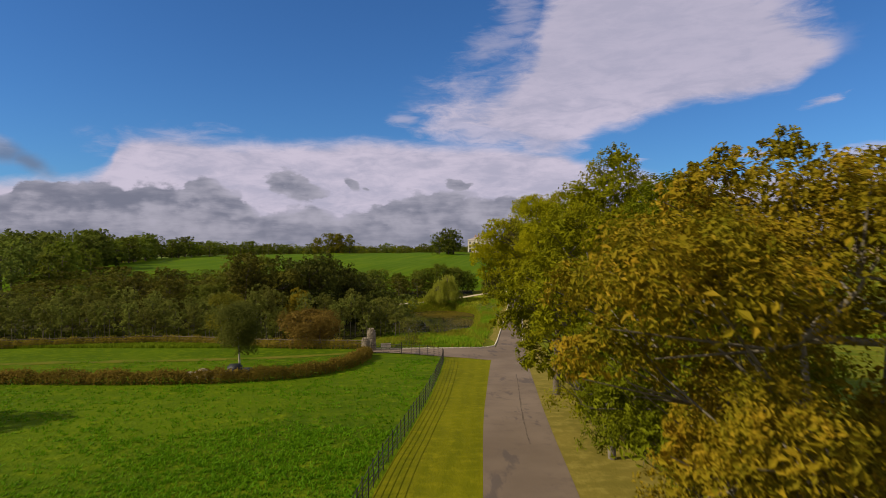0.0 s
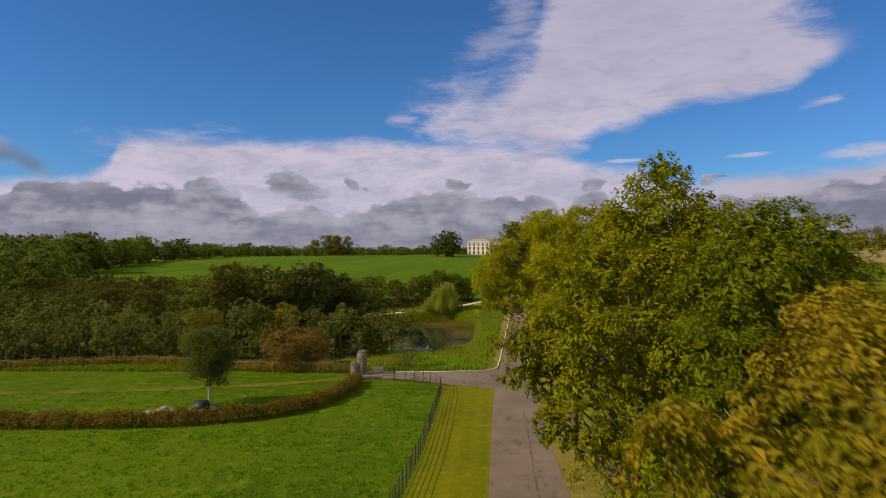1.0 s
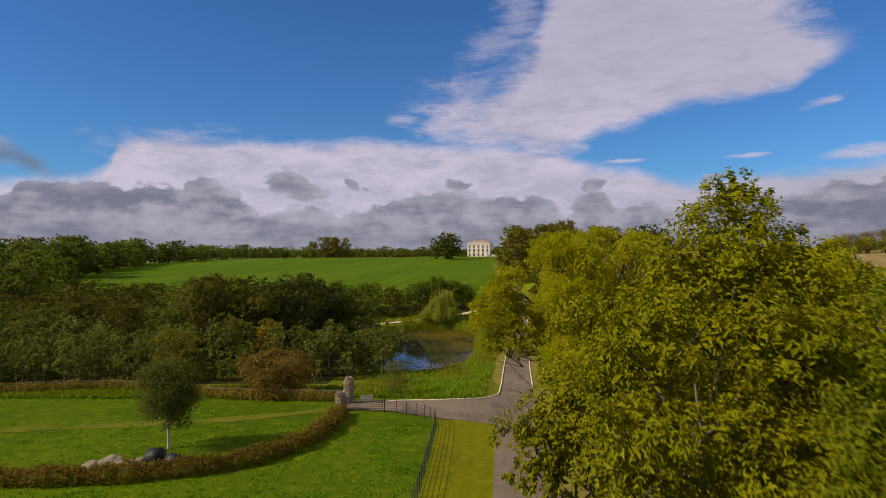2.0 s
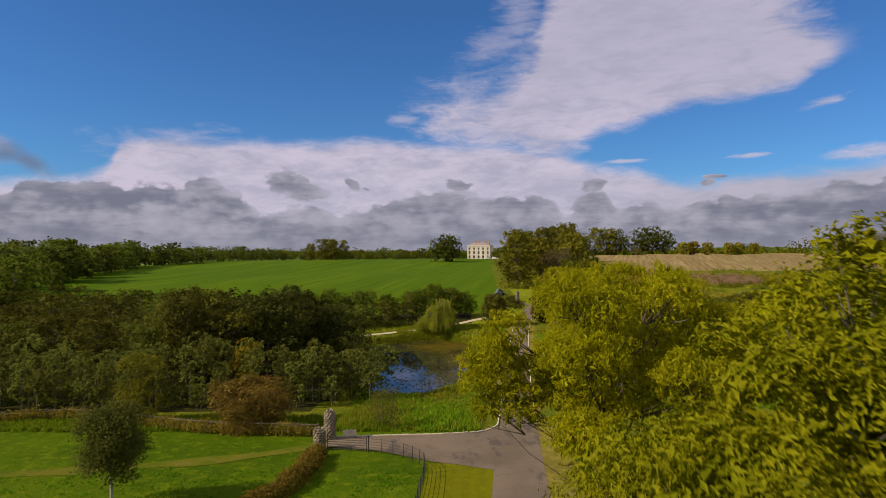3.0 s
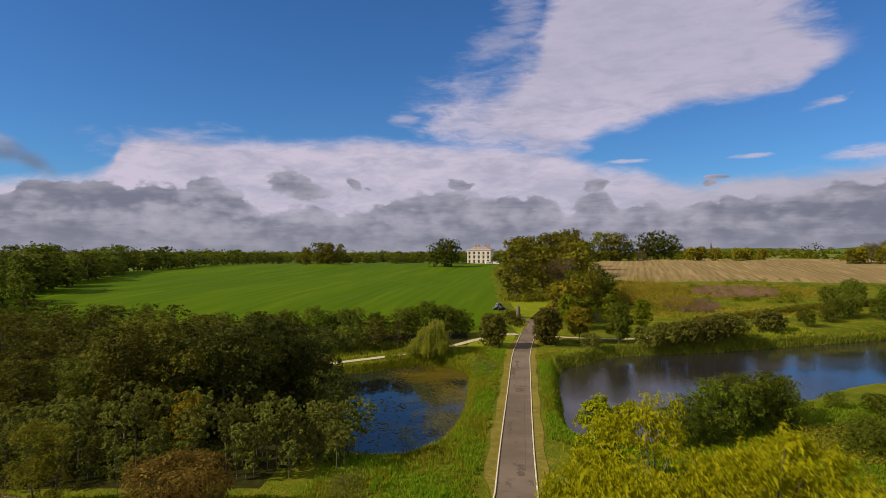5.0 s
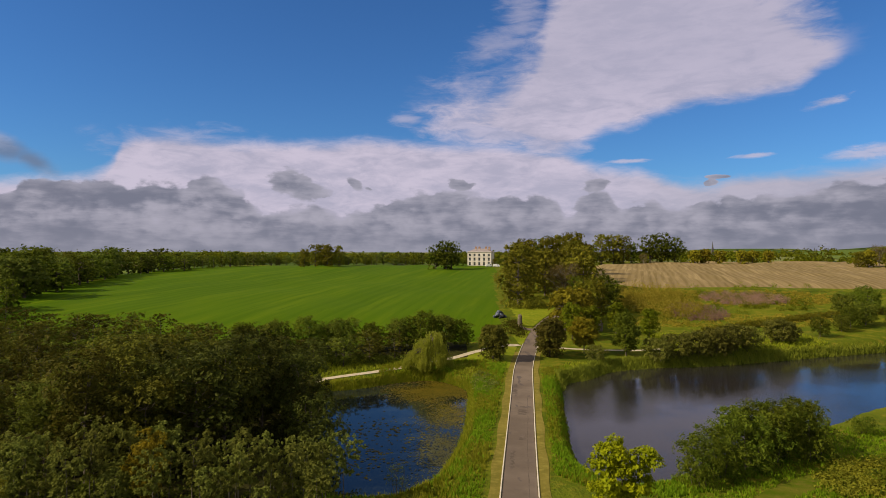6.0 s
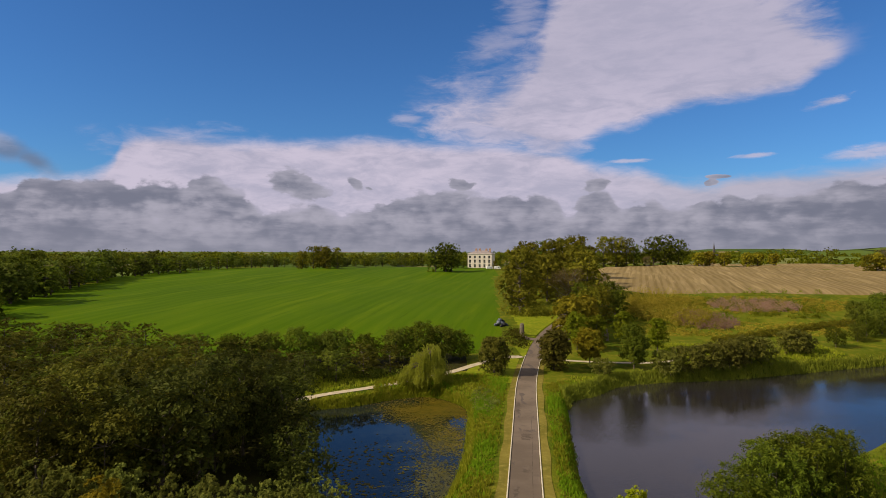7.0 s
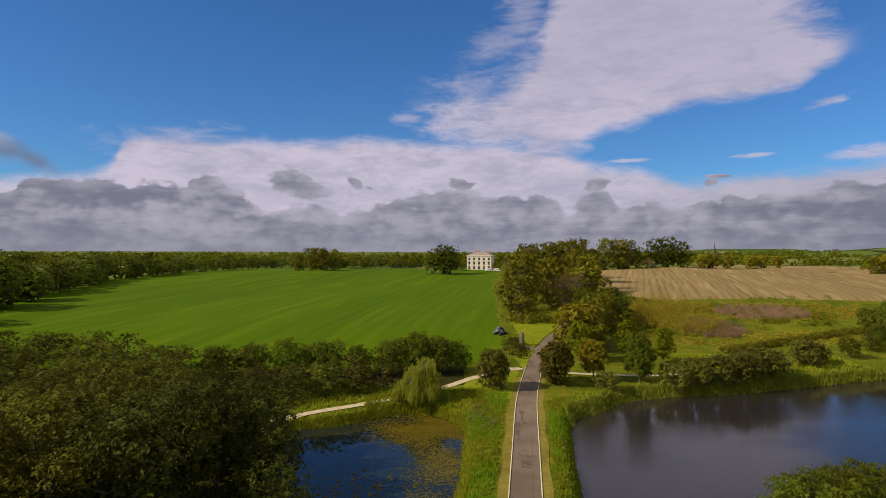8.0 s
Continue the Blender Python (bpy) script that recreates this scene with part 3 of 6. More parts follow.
def ground_z(x, y):
    x, y = np.asarray(x, float), np.asarray(y, float)
    x, y = np.broadcast_arrays(x, y)
    left = profile(y, [-300, 0, 26, 39, 66, 82, 95, 106, 125, 160, 176, 195, 215, 240, 290, 400, 480, 560, 800, 1500, 4000],
                   [5, 3.9, 3.6, 3.15, 1.75, 0.9, 0.4, -0.6, -1.1, -1.4, -0.7, 0.3, 1.9, 3.6, 5.2, 6.4, 6.7, 7.2, 3.0, -4.0, -14.0], 7.0)
    right = profile(y, [-300, 0, 26, 39, 66, 82, 95, 108, 180, 190, 196, 215, 233, 252, 272, 350, 430, 520, 700, 1000, 4000],
                    [5, 3.9, 3.6, 3.15, 1.7, 0.9, 0.5, -0.9, -1.7, -0.9, -0.4, 0.8, 2.4, 6.0, 9.6, 11.8, 12.8, 13.0, 7.0, 1.0, -14.0], 5.0)
    side = smooth((x - road_x(np.minimum(y, 262)) + 4) / 34)
    z = left * (1 - side) + right * side
    # house knoll, far hill
    z = z + 2.6 * np.exp(-((x - 32) / 60) ** 2 - ((y - 540) / 60) ** 2) + 2.1 * np.exp(-((x + 75) / 85) ** 2 - ((y - 500) / 100) ** 2)
    z = z + 44 * np.exp(-((x - 1560) / 330) ** 2 - ((y - 3300) / 400) ** 2) + 33 * np.exp(-((x - 1120) / 240) ** 2 - ((y - 1560) / 230) ** 2) + 12 * np.exp(-((x - 620) / 180) ** 2 - ((y - 1000) / 150) ** 2)
    far = smooth((np.hypot(x, y) - 150) / 400)
    z = z + (0.06 + 0.5 * far) * (np.sin(x * 0.083 + 1.3) * np.sin(y * 0.071 + 0.4) + 0.5 * np.sin(x * 0.19 + y * 0.13))
    for poly in (POND, LAKE):
        d = inside_by(x, y, poly)
        k = smooth((d + 2.4) / 4.2)
        z = z * (1 - k) - 4.8 * k
    near = np.abs(x - road_x(y))
    k = (1 - smooth((near - 2.9) / 3.2)) * smooth((262 - y) / 25)
    return z * (1 - k) + road_z(np.minimum(y, 262)) * k


def gz(x, y):
    return float(ground_z(x, y))


# ---------------------------------------------------------------- mesh helpers
def mesh_of(name, verts, faces, mats, face_mat=None, smooth_faces=False):
    me = bpy.data.meshes.new(name)
    verts, faces = np.asarray(verts, np.float32), np.asarray(faces, np.int32)
    n, k = faces.shape
    me.vertices.add(len(verts))
    me.vertices.foreach_set("co", verts.ravel())
    me.loops.add(n * k)
    me.loops.foreach_set("vertex_index", faces.ravel())
    me.polygons.add(n)
    me.polygons.foreach_set("loop_start", np.arange(n, dtype=np.int32) * k)
    for m in mats:
        me.materials.append(m)
    if face_mat is not None:
        me.polygons.foreach_set("material_index", np.asarray(face_mat, np.int32))
    me.polygons.foreach_set("use_smooth", np.full(n, smooth_faces))
    me.update(calc_edges=True)
    me.validate()
    return me


def part(name, bm, mat, parent=None, label=""):
    """Links a bmesh as one mesh object under a thing or a part."""
    me = bpy.data.meshes.new(name)
    bm.to_mesh(me)
    bm.free()
    me.materials.append(mat)
    ob = new(name, me)
    if parent:
        ob.parent = parent
    return tagged(ob, label)


def part_mesh(name, me, parent=None, label=""):
    ob = new(name, me)
    if parent:
        ob.parent = parent
    return tagged(ob, label)


def thing(name, at, turn=0.0, label="", category="", group="", kind=""):
    ob = new(name)
    ob.empty_display_size = 0.3
    ob.matrix_world = pose(*at, 0, 0, turn)
    return tagged(ob, label, category, group, kind)


def box(bm, lo, hi, bevel=0.0):
    m = Matrix.LocRotScale([(a + b) / 2 for a, b in zip(lo, hi)], None, [b - a for a, b in zip(lo, hi)])
    vs = bmesh.ops.create_cube(bm, size=1.0, matrix=m)["verts"]
    if bevel:
        es = list({e for v in vs for e in v.link_edges})
        bmesh.ops.bevel(bm, geom=es, offset=bevel, segments=1, affect="EDGES")
    return vs


def rod(bm, a, b, r, sides=8, r2=None):
    a, b = Vector(a), Vector(b)
    m = Matrix.Translation((a + b) / 2) @ (b - a).to_track_quat("Z", "Y").to_matrix().to_4x4()
    bmesh.ops.create_cone(bm, cap_ends=True, segments=sides, radius1=r, radius2=r if r2 is None else r2, depth=(b - a).length, matrix=m)


def ruled(name, edge_a, edge_b, across, mat, lift, label, category, kind="structure", hug=ground_z):
    """A sheet laid on the land between two lines of equally many points."""
    a, b = np.asarray(edge_a, float), np.asarray(edge_b, float)
    t = np.linspace(0, 1, across + 1)[None, :, None]
    g = a[:, None, :2] * (1 - t) + b[:, None, :2] * t
    z = hug(g[..., 0], g[..., 1]) + lift
    verts = np.concatenate([g, z[..., None]], 2).reshape(-1, 3)
    n, w = len(a), across + 1
    i = (np.arange(n - 1)[:, None] * w + np.arange(across)[None, :]).ravel()
    faces = np.stack([i, i + 1, i + w + 1, i + w], 1)
    me = mesh_of(name, verts, faces, [mat], smooth_faces=True)
    if len(me.polygons) and me.polygons[0].normal.z < 0:
        me.flip_normals()
    return tagged(new(name, me), label, category, kind=kind)


def tubes(paths, sides=6):
    """Tapered tubes: each path is (points, radii). Returns verts and quads."""
    V, F, base = [], [], 0
    ang = np.linspace(0, 2 * np.pi, sides, endpoint=False)
    for pts, rad in paths:
        pts = np.asarray(pts, float)
        d = np.gradient(pts, axis=0)
        d /= np.linalg.norm(d, axis=1)[:, None] + 1e-9
        side = np.cross(d, np.where(np.abs(d[:, :1]) > 0.9, [[0, 1, 0]], [[1, 0, 0]]))
        side /= np.linalg.norm(side, axis=1)[:, None] + 1e-9
        up = np.cross(d, side)
        ring = pts[:, None] + np.asarray(rad)[:, None, None] * (np.cos(ang)[None, :, None] * side[:, None] + np.sin(ang)[None, :, None] * up[:, None])
        V.append(ring.reshape(-1, 3))
        for i in range(len(pts) - 1):
            k = np.arange(sides)
            F.append(np.stack([base + i * sides + k, base + i * sides + (k + 1) % sides, base + (i + 1) * sides + (k + 1) % sides, base + (i + 1) * sides + k], 1))
        base += len(pts) * sides
    return np.vstack(V), np.vstack(F)


def unit(v):
    return v / (np.linalg.norm(v, axis=-1, keepdims=True) + 1e-9)


def leaves_mesh(name, at, facing, size, slim, mat, r, droop=0.0):
    """Many small folded leaves: a rhombus bent along its midrib."""
    n = len(at)
    facing = unit(facing)
    along = unit(np.cross(facing, r.normal(size=(n, 3))))
    if droop:
        along = unit(along + np.array([0, 0, -droop]))
    across = unit(np.cross(along, facing))
    up = np.cross(across, along)
    L = (np.asarray(size) * r.uniform(0.65, 1.35, n))[:, None]
    base, tip = at - along * L * 0.5, at + along * L * 0.5
    lift = up * L * 0.14
    a, b = at + across * L * slim * 0.5 + lift, at - across * L * slim * 0.5 + lift
    V = np.stack([base, a, tip, b], 1).reshape(-1, 3)
    i = np.arange(n)[:, None] * 4
    F = np.concatenate([i + [0, 1, 2], i + [0, 2, 3]], 1).reshape(-1, 3)
    return mesh_of(name, V, F, [mat])


def crown_points(r, lobes, count, depth=0.45, bunch=14, spread=0.12, ruffle=0.75):
    """Points in leafy bunches on the outer parts of the lobes, with gaps."""
    c, rad = lobes[:, :3], lobes[:, 3:6]
    area = (rad[:, 0] * rad[:, 1] * rad[:, 2]) ** (2 / 3)
    k = max(1, count // bunch)
    pick = r.choice(len(lobes), size=int(k * 1.7), p=area / area.sum())
    d = unit(r.normal(size=(len(pick), 3)))
    d[:, 2] = np.where(d[:, 2] < -0.55, -d[:, 2], d[:, 2])
    shell = 1 - depth * r.random(len(pick)) ** 2 + 0.02 * r.uniform(-1, 1, len(pick))
    p = c[pick] + d * rad[pick] * shell[:, None]
    deep = np.full(len(p), 9.0)
    for q, s in zip(c, rad):
        e = np.linalg.norm((p - q) / s, axis=1)
        deep = np.minimum(deep, e)
    keep = np.flatnonzero(deep > 1 - depth * 0.75)[:k]
    p, d, pick = p[keep], d[keep], pick[keep]
    scale = rad[pick].mean(1)
    off = np.clip(r.normal(size=(len(p), bunch, 3)), -1.5, 1.5) * (spread * scale)[:, None, None]
    pts = (p[:, None] + off).reshape(-1, 3)
    face = (d[:, None] * 0.9 + np.array([0, 0, 0.4]) + ruffle * r.normal(size=(len(p), bunch, 3))).reshape(-1, 3)
    return pts, face


def make_lobes(r, height, low, radius, count, spread=0.62, size=(0.34, 0.5), top=0.55, uneven=0.2, bottom=0.0):
    """Lobes of a crown: around an egg from low to height."""
    mid, half = (height + low) / 2, (height - low) / 2
    out = []
    for i in range(count):
        zf = -0.85 + 1.75 * (i + 0.5) / count + r.normal() * 0.08
        width = math.sqrt(max(0.05, 1 - (zf * 0.92) ** 2)) * (1 - top * max(0.0, zf) * 0.5) * (1 - bottom * max(0.0, -zf))
        a = i * 2.4 + r.normal() * 0.4
        q = radius * spread * width * r.uniform(0.95 - uneven, 0.95 + uneven)
        s = radius * r.uniform(*size)
        out.append((math.cos(a) * q, math.sin(a) * q, min(mid + zf * half, height - s * 0.8), s, s, s * r.uniform(0.7, 0.95)))
    out.append((0, 0, mid, radius * 0.5, radius * 0.5, half * 0.7))
    return np.array(out)


def clump_lobes(r, lobes, count, size):
    """Sprays of leaves as small lobes over the upper and outer parts of each lobe."""
    out = []
    for q in lobes:
        d = unit(r.normal(size=(count, 3)))
        d[:, 2] = np.where(d[:, 2] < -0.45, -d[:, 2], d[:, 2])
        c = q[:3] + d * q[3:6] * r.uniform(0.55, 0.86, (count, 1))
        w = q[3:6].mean() * size * r.uniform(0.65, 1.35, (count, 1))
        out.append(np.hstack([c, w, w, w * 0.62]))
    return np.vstack(out)


def make_tree(name, at, height, low, radius, mat, bark, leaves, leaf, slim=0.5, lobes=14, seed=1, trunk=None, stems=1, droop=0.0, lean=0.0,
              label="", category="tree", group="", depth=0.35, bunch=12, size=(0.40, 0.56), twigs=0, spread=0.12, top=0.45, splay=0.52, knobs=(), uneven=0.2, ruffle=0.5, core=0, core_leaf=0.5, sides=5, bottom=0.0, clear=None, core_at=0.80, core_ruffle=0.2, hollow=None, clumps=None, thin=False):
    """A tree: tapered trunk with limbs to every lobe of its crown, and a crown of many leaves."""
    r = np.random.default_rng(seed)
    lob = make_lobes(r, height, low, radius, lobes, size=size, top=top, spread=splay, uneven=uneven, bottom=bottom)
    for high, side in clear or ():             # less growth over the drive below these heights
        low_ones = (lob[:, 2] < high) & (np.arange(len(lob)) < len(lob) - 1)
        lob[low_ones, 0] = np.maximum(lob[low_ones, 0], side + lob[low_ones, 3])
    if knobs:
        lob = np.vstack([[(x, y, z, q, q, q * 0.9) for x, y, z, q in knobs], lob])
    lob[:, 0] += lean * (lob[:, 2] / height)
    tk = trunk or height * 0.022
    paths = []
    for s in range(stems):
        a = s * 2 * math.pi / stems + 0.7
        foot = np.array([math.cos(a), math.sin(a), 0]) * (0 if stems == 1 else radius * 0.22)
        head = np.array([lean * 0.8, 0, height * 0.82]) + foot * 2.2 * (stems > 1)
        t = np.linspace(0, 1, 8)[:, None]
        sway = np.array([0.02, 0.015, 0]) * height * np.sin(t * 4 + s + seed) * t
        line = foot * (1 - t) + head * t + sway
        line[0, 2] = -0.3
        paths.append((line, tk * (1.25 - 1.05 * t[:, 0]) * (0.7 if stems > 1 else 1.0)))
    main = paths[:]
    for i, L in enumerate(lob[:-1]):
        line = main[i % len(main)][0]
        k = int(np.clip(np.searchsorted(line[:, 2], L[2] - np.hypot(L[0], L[1]) * 0.8), 1, 6))
        a, b = line[k], L[:3]
        t = np.linspace(0, 1, 4)[:, None]
        bend = np.array([0, 0, -0.12]) * np.linalg.norm(b - a) * np.sin(t * np.pi)
        paths.append((a * (1 - t) + b * t + bend, tk * 0.42 * min(1.0, (L[3] / 1.9) ** 2) * (1 - 0.8 * t[:, 0])))
        for _ in range(twigs):
            e = b + unit(r.normal(size=3) + [0, 0, 0.4]) * L[3:6] * 0.85
            t3 = np.linspace(0, 1, 3)[:, None]
            s0 = a * 0.3 + b * 0.7
            paths.append((s0 * (1 - t3) + e * t3, tk * 0.16 * min(1.0, L[3] / 1.7) * (1 - 0.7 * t3[:, 0])))
    V, F = tubes(paths, sides)
    root = thing(name, at, 0, label, category, group)
    part_mesh("trunk", mesh_of("trunk", V, F, [bark], smooth_faces=True), root)
    if clumps is None:
        clumps, spread = (6, 0.46), min(0.25, spread * 2)
    p, d = crown_points(r, lob if thin else clump_lobes(r, lob, *clumps), leaves, depth, bunch, spread, ruffle)
    size_of = np.full(len(p), leaf)
    if core:                                   # larger leaves deeper in close the crown
        inner = lob.copy()
        inner[:, 3:6] *= core_at
        p2, d2 = crown_points(r, inner, core, 0.25, 4, 0.15, core_ruffle)
        p, d, size_of = np.vstack([p, p2]), np.vstack([d, d2]), np.concatenate([size_of, np.full(len(p2), core_leaf)])
    if hollow:                                 # open space round the trunk, shaded by the crown above
        c, w = math.cos(radians(hollow[6])), math.sin(radians(hollow[6]))
        q = (p - np.array(hollow[:3])) @ np.array([[c, -w, 0], [w, c, 0], [0, 0, 1]]) / np.array(hollow[3:6])
        keep = np.linalg.norm(q, axis=1) + 0.12 * r.normal(size=len(p)) > 1
        p, d, size_of = p[keep], d[keep], size_of[keep]
    part_mesh("crown", leaves_mesh("crown", p, d, size_of, slim, mat, r, droop), root)
    return root


def stand(ob, x, y, turn=0.0, scale=1.0, tall=None, sink=0.0):
    """The pose of a plant on the ground."""
    m = pose(x, y, gz(x, y) - sink, 0, 0, turn)
    return m @ Matrix.Diagonal((scale, scale, scale if tall is None else tall, 1))


def grow(protos, places, r, lo=0.85, hi=1.15, heights=None, broad=0.0):
    """Copies of the plants in turn at the places; heights: function of x, y for the size."""
    made = []
    for i, (x, y) in enumerate(places):
        s = r.uniform(lo, hi) * (heights(x, y) if heights else 1.0)
        made.append(copy_thing(protos[i % len(protos)], stand(None, x, y, r.uniform(0, 360), max(s, broad), s * r.uniform(0.9, 1.1))))
    return made


def blades_mesh(name, xy, height, width, mat, r, per=5, lean=0.35, base=ground_z):
    """Tufts of grass: each blade a slim bent triangle pair."""
    n = len(xy) * per
    foot = np.repeat(xy, per, axis=0) + r.normal(size=(n, 2)) * width * 1.6
    z = base(foot[:, 0], foot[:, 1])
    h = np.repeat(np.asarray(height) * np.ones(len(xy)), per) * r.uniform(0.6, 1.25, n)
    a = r.uniform(0, 2 * np.pi, n)
    side = np.stack([np.cos(a), np.sin(a), np.zeros(n)], 1) * (width * r.uniform(0.5, 1.2, n))[:, None]
    out = np.stack([-np.sin(a), np.cos(a), np.zeros(n)], 1) * (h * lean * r.normal(size=n))[:, None]
    p = np.column_stack([foot, z - 0.03])
    up = np.array([0, 0, 1.0])
    V = np.stack([p - side, p + side, p + out * 0.4 + up * (h * 0.6)[:, None] + side * 0.7, p + out + up * h[:, None]], 1).reshape(-1, 3)
    i = np.arange(n)[:, None] * 4
    F = np.concatenate([i + [0, 1, 2], i + [0, 2, 3]], 1).reshape(-1, 3)
    return mesh_of(name, V, F, [mat])


def stuff(name, me, label, category):
    return tagged(new(name, me), label, category, kind="stuff")

# ---------------------------------------------------------------- ground, water, roads
def spread_axis(lo, hi, step, far, grow_by=1.16):
    mid = list(np.arange(lo, hi + step, step))
    s, v = step, mid[-1]
    while v < far:
        s *= grow_by
        v += s
        mid.append(v)
    s, v, head = step, mid[0], []
    while v > -far:
        s *= grow_by
        v -= s
        head.append(v)
    return np.array(head[::-1] + mid)


FIELD_EDGE = closed_curve([(-200, 215), (-110, 196), (-40, 194), (2, 196), (18, 203), (20.5, 232), (26, 320), (33, 430), (40, 500), (30, 640),
                           (-80, 690), (-170, 640), (-195, 500), (-196, 430), (-180, 340)], 4)


def build_ground():
    xs, ys = spread_axis(-66, 122, 1.6, 4600), spread_axis(-30, 275, 1.6, 4600)
    X, Y = np.meshgrid(xs, ys)
    Z = ground_z(X, Y)
    w = len(xs)
    i = (np.arange(len(ys) - 1)[:, None] * w + np.arange(w - 1)[None, :]).ravel()
    F = np.stack([i, i + 1, i + w + 1, i + w], 1)
    cx, cy = ((X[:-1, :-1] + X[1:, 1:]) / 2).ravel(), ((Y[:-1, :-1] + Y[1:, 1:]) / 2).ravel()
    kind = np.full(len(F), 1)
    kind[(cy < 83) & (cx < road_x(cy))] = 0
    kind[(cy > 190) & (inside_by(cx, cy, FIELD_EDGE) > 0)] = 2
    kind[(np.maximum(inside_by(cx, cy, POND), inside_by(cx, cy, LAKE)) > 0.8)] = 3
    kind[((cy > 660) | (np.abs(cx) > 430) | (cy > 300) & (cx < -205)) & (inside_by(cx, cy, FIELD_EDGE) < 0)] = 4
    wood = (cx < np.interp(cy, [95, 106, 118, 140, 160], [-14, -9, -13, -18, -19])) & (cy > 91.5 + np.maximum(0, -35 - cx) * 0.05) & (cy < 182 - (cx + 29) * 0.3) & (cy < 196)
    # wood litter, and a strip behind the pond path darkened as painted shade
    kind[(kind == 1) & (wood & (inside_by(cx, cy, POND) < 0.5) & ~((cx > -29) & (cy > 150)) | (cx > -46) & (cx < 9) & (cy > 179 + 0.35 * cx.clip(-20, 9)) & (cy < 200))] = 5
    me = mesh_of("ground", np.column_stack([X.ravel(), Y.ravel(), Z.ravel()]), F, [MAT_PASTURE, MAT_ROUGH, MAT_FIELD, MAT_BED, MAT_FAR, MAT_LITTER_SHADE], kind, True)
    return tagged(new("ground", me), "rolling green pasture and rough grass down to the ponds", "ground", kind="structure")


build_ground()


def build_water(name, poly, mat, label):
    c = poly.mean(0)
    ring = c + (poly - c) * 1.0 + unit(poly - c) * 1.6
    bm = bmesh.new()
    bm.faces.new([bm.verts.new((x, y, WATER_Z)) for x, y in ring])
    bmesh.ops.triangulate(bm, faces=bm.faces[:])
    bmesh.ops.recalc_face_normals(bm, faces=bm.faces[:])
    if sum(f.normal.z for f in bm.faces) < 0:
        bmesh.ops.reverse_faces(bm, faces=bm.faces[:])
    ob = part(name, bm, mat)
    return tagged(ob, label, "pond", kind="structure")


build_water("water_pond", POND, MAT_POND, "small still pond reflecting the blue sky")
build_water("water_lake", LAKE, MAT_LAKE, "wide dark grey lake with a light ripple")

ys = np.arange(-70, 262, 1.5)
half = np.where(ys < 84, 2.0, 1.78)
cx = road_x(ys)
ruled("road", np.stack([cx - half, ys], 1), np.stack([cx + half, ys], 1), 8, MAT_TARMAC, 0.05, "narrow brownish tarmac drive with darker damp patches", "road")

near_edge = open_curve([(5.6, 70.6), (3.4, 71.6), (0.9, 72.3), (-2, 74.3), (-5, 75.9), (-8.9, 76.9)], 0.5)
far_edge = open_curve([(7.6, 89.5), (6.9, 85.2), (4.8, 82.6), (1.5, 81.4), (-3.0, 80.9), (-8.9, 80.1)], 0.5)
m = 40
near_edge = np.stack([np.interp(np.linspace(0, 1, m), np.linspace(0, 1, len(near_edge)), near_edge[:, k]) for k in (0, 1)], 1)
far_pts = np.stack([np.interp(np.linspace(0, 1, m), np.linspace(0, 1, len(far_edge)), far_edge[:, k]) for k in (0, 1)], 1)
ruled("road_side_lane", near_edge, far_pts, 10, MAT_TARMAC, 0.06, "short tarmac side lane leading to a field gate", "road")

# mown grass beside the drive, between it and the iron fence
FENCE_LINE = [(-7.5, -30), (-4.6, 4), (-3.0, 27), (-2.15, 35.5), (-1.1, 46.5), (-0.25, 60), (0.15, 69.3), (-0.35, 71.6), (-1.5, 73.3), (-3.4, 74.8), (-4.8, 75.3)]
ys = np.arange(-30, 72.2, 1.0)
fence_x = np.interp(ys, [p[1] for p in FENCE_LINE[:7]], [p[0] for p in FENCE_LINE[:7]])
ruled("pavement_mown_verge", np.stack([fence_x + 0.15, ys], 1), np.stack([road_x(ys) - 2.0, ys], 1), 8, MAT_VERGE, 0.04,
      "close-mown yellow-green grass verge with paler lengthwise stripes", "verge")
ys = np.arange(-30, 88, 1.2)
out = np.interp(ys, [-30, 20, 40, 60, 88], [4.0, 4.2, 4.2, 3.2, 2.0])
ruled("pavement_dry_verge", np.stack([road_x(ys) + 2.0, ys], 1), np.stack([road_x(ys) + 2.0 + out, ys], 1), 6, MAT_DRY, 0.04,
      "dry tan mown grass under the roadside trees", "verge")
ys = np.arange(90, 190, 1.5)
for s in (-1, 1):
    a, b = road_x(ys) + s * 1.98, road_x(ys) + s * (2.2 + 0.95 * smooth((ys - 89) / 9) + 0.12 * np.sin(ys * 0.4))
    ruled("pavement_causeway_verge", np.stack([a, ys], 1), np.stack([b, ys], 1), 3, MAT_DRY, 0.05, "narrow dry mown strip along the kerb", "verge")

# field track, gravel paths, lawns round the far end of the causeway
line = open_curve([(-70, 65), (-45, 67), (-31, 69), (-24, 70.8), (-16, 73.2), (-9.6, 77.2)], 1.5)
wide = np.column_stack([np.zeros(len(line)), 0.95 + 0.25 * np.sin(np.arange(len(line)) * 1.1)])
ruled("pavement_field_track", line - wide, line + wide * [1, 1.2], 5, MAT_TRACK, 0.03, "worn grassy earth track across the paddock", "track")


PATHS = []


def gravel_path(points, width, name="pavement_gravel_path"):
    c = open_curve(points, 1.2)
    PATHS.append(c)
    d = unit(np.gradient(c, axis=0))
    nrm = np.stack([-d[:, 1], d[:, 0]], 1) * width / 2
    return ruled(name, c - nrm, c + nrm, 3, MAT_GRAVEL, 0.09, "pale gravel footpath across the grass", "path")


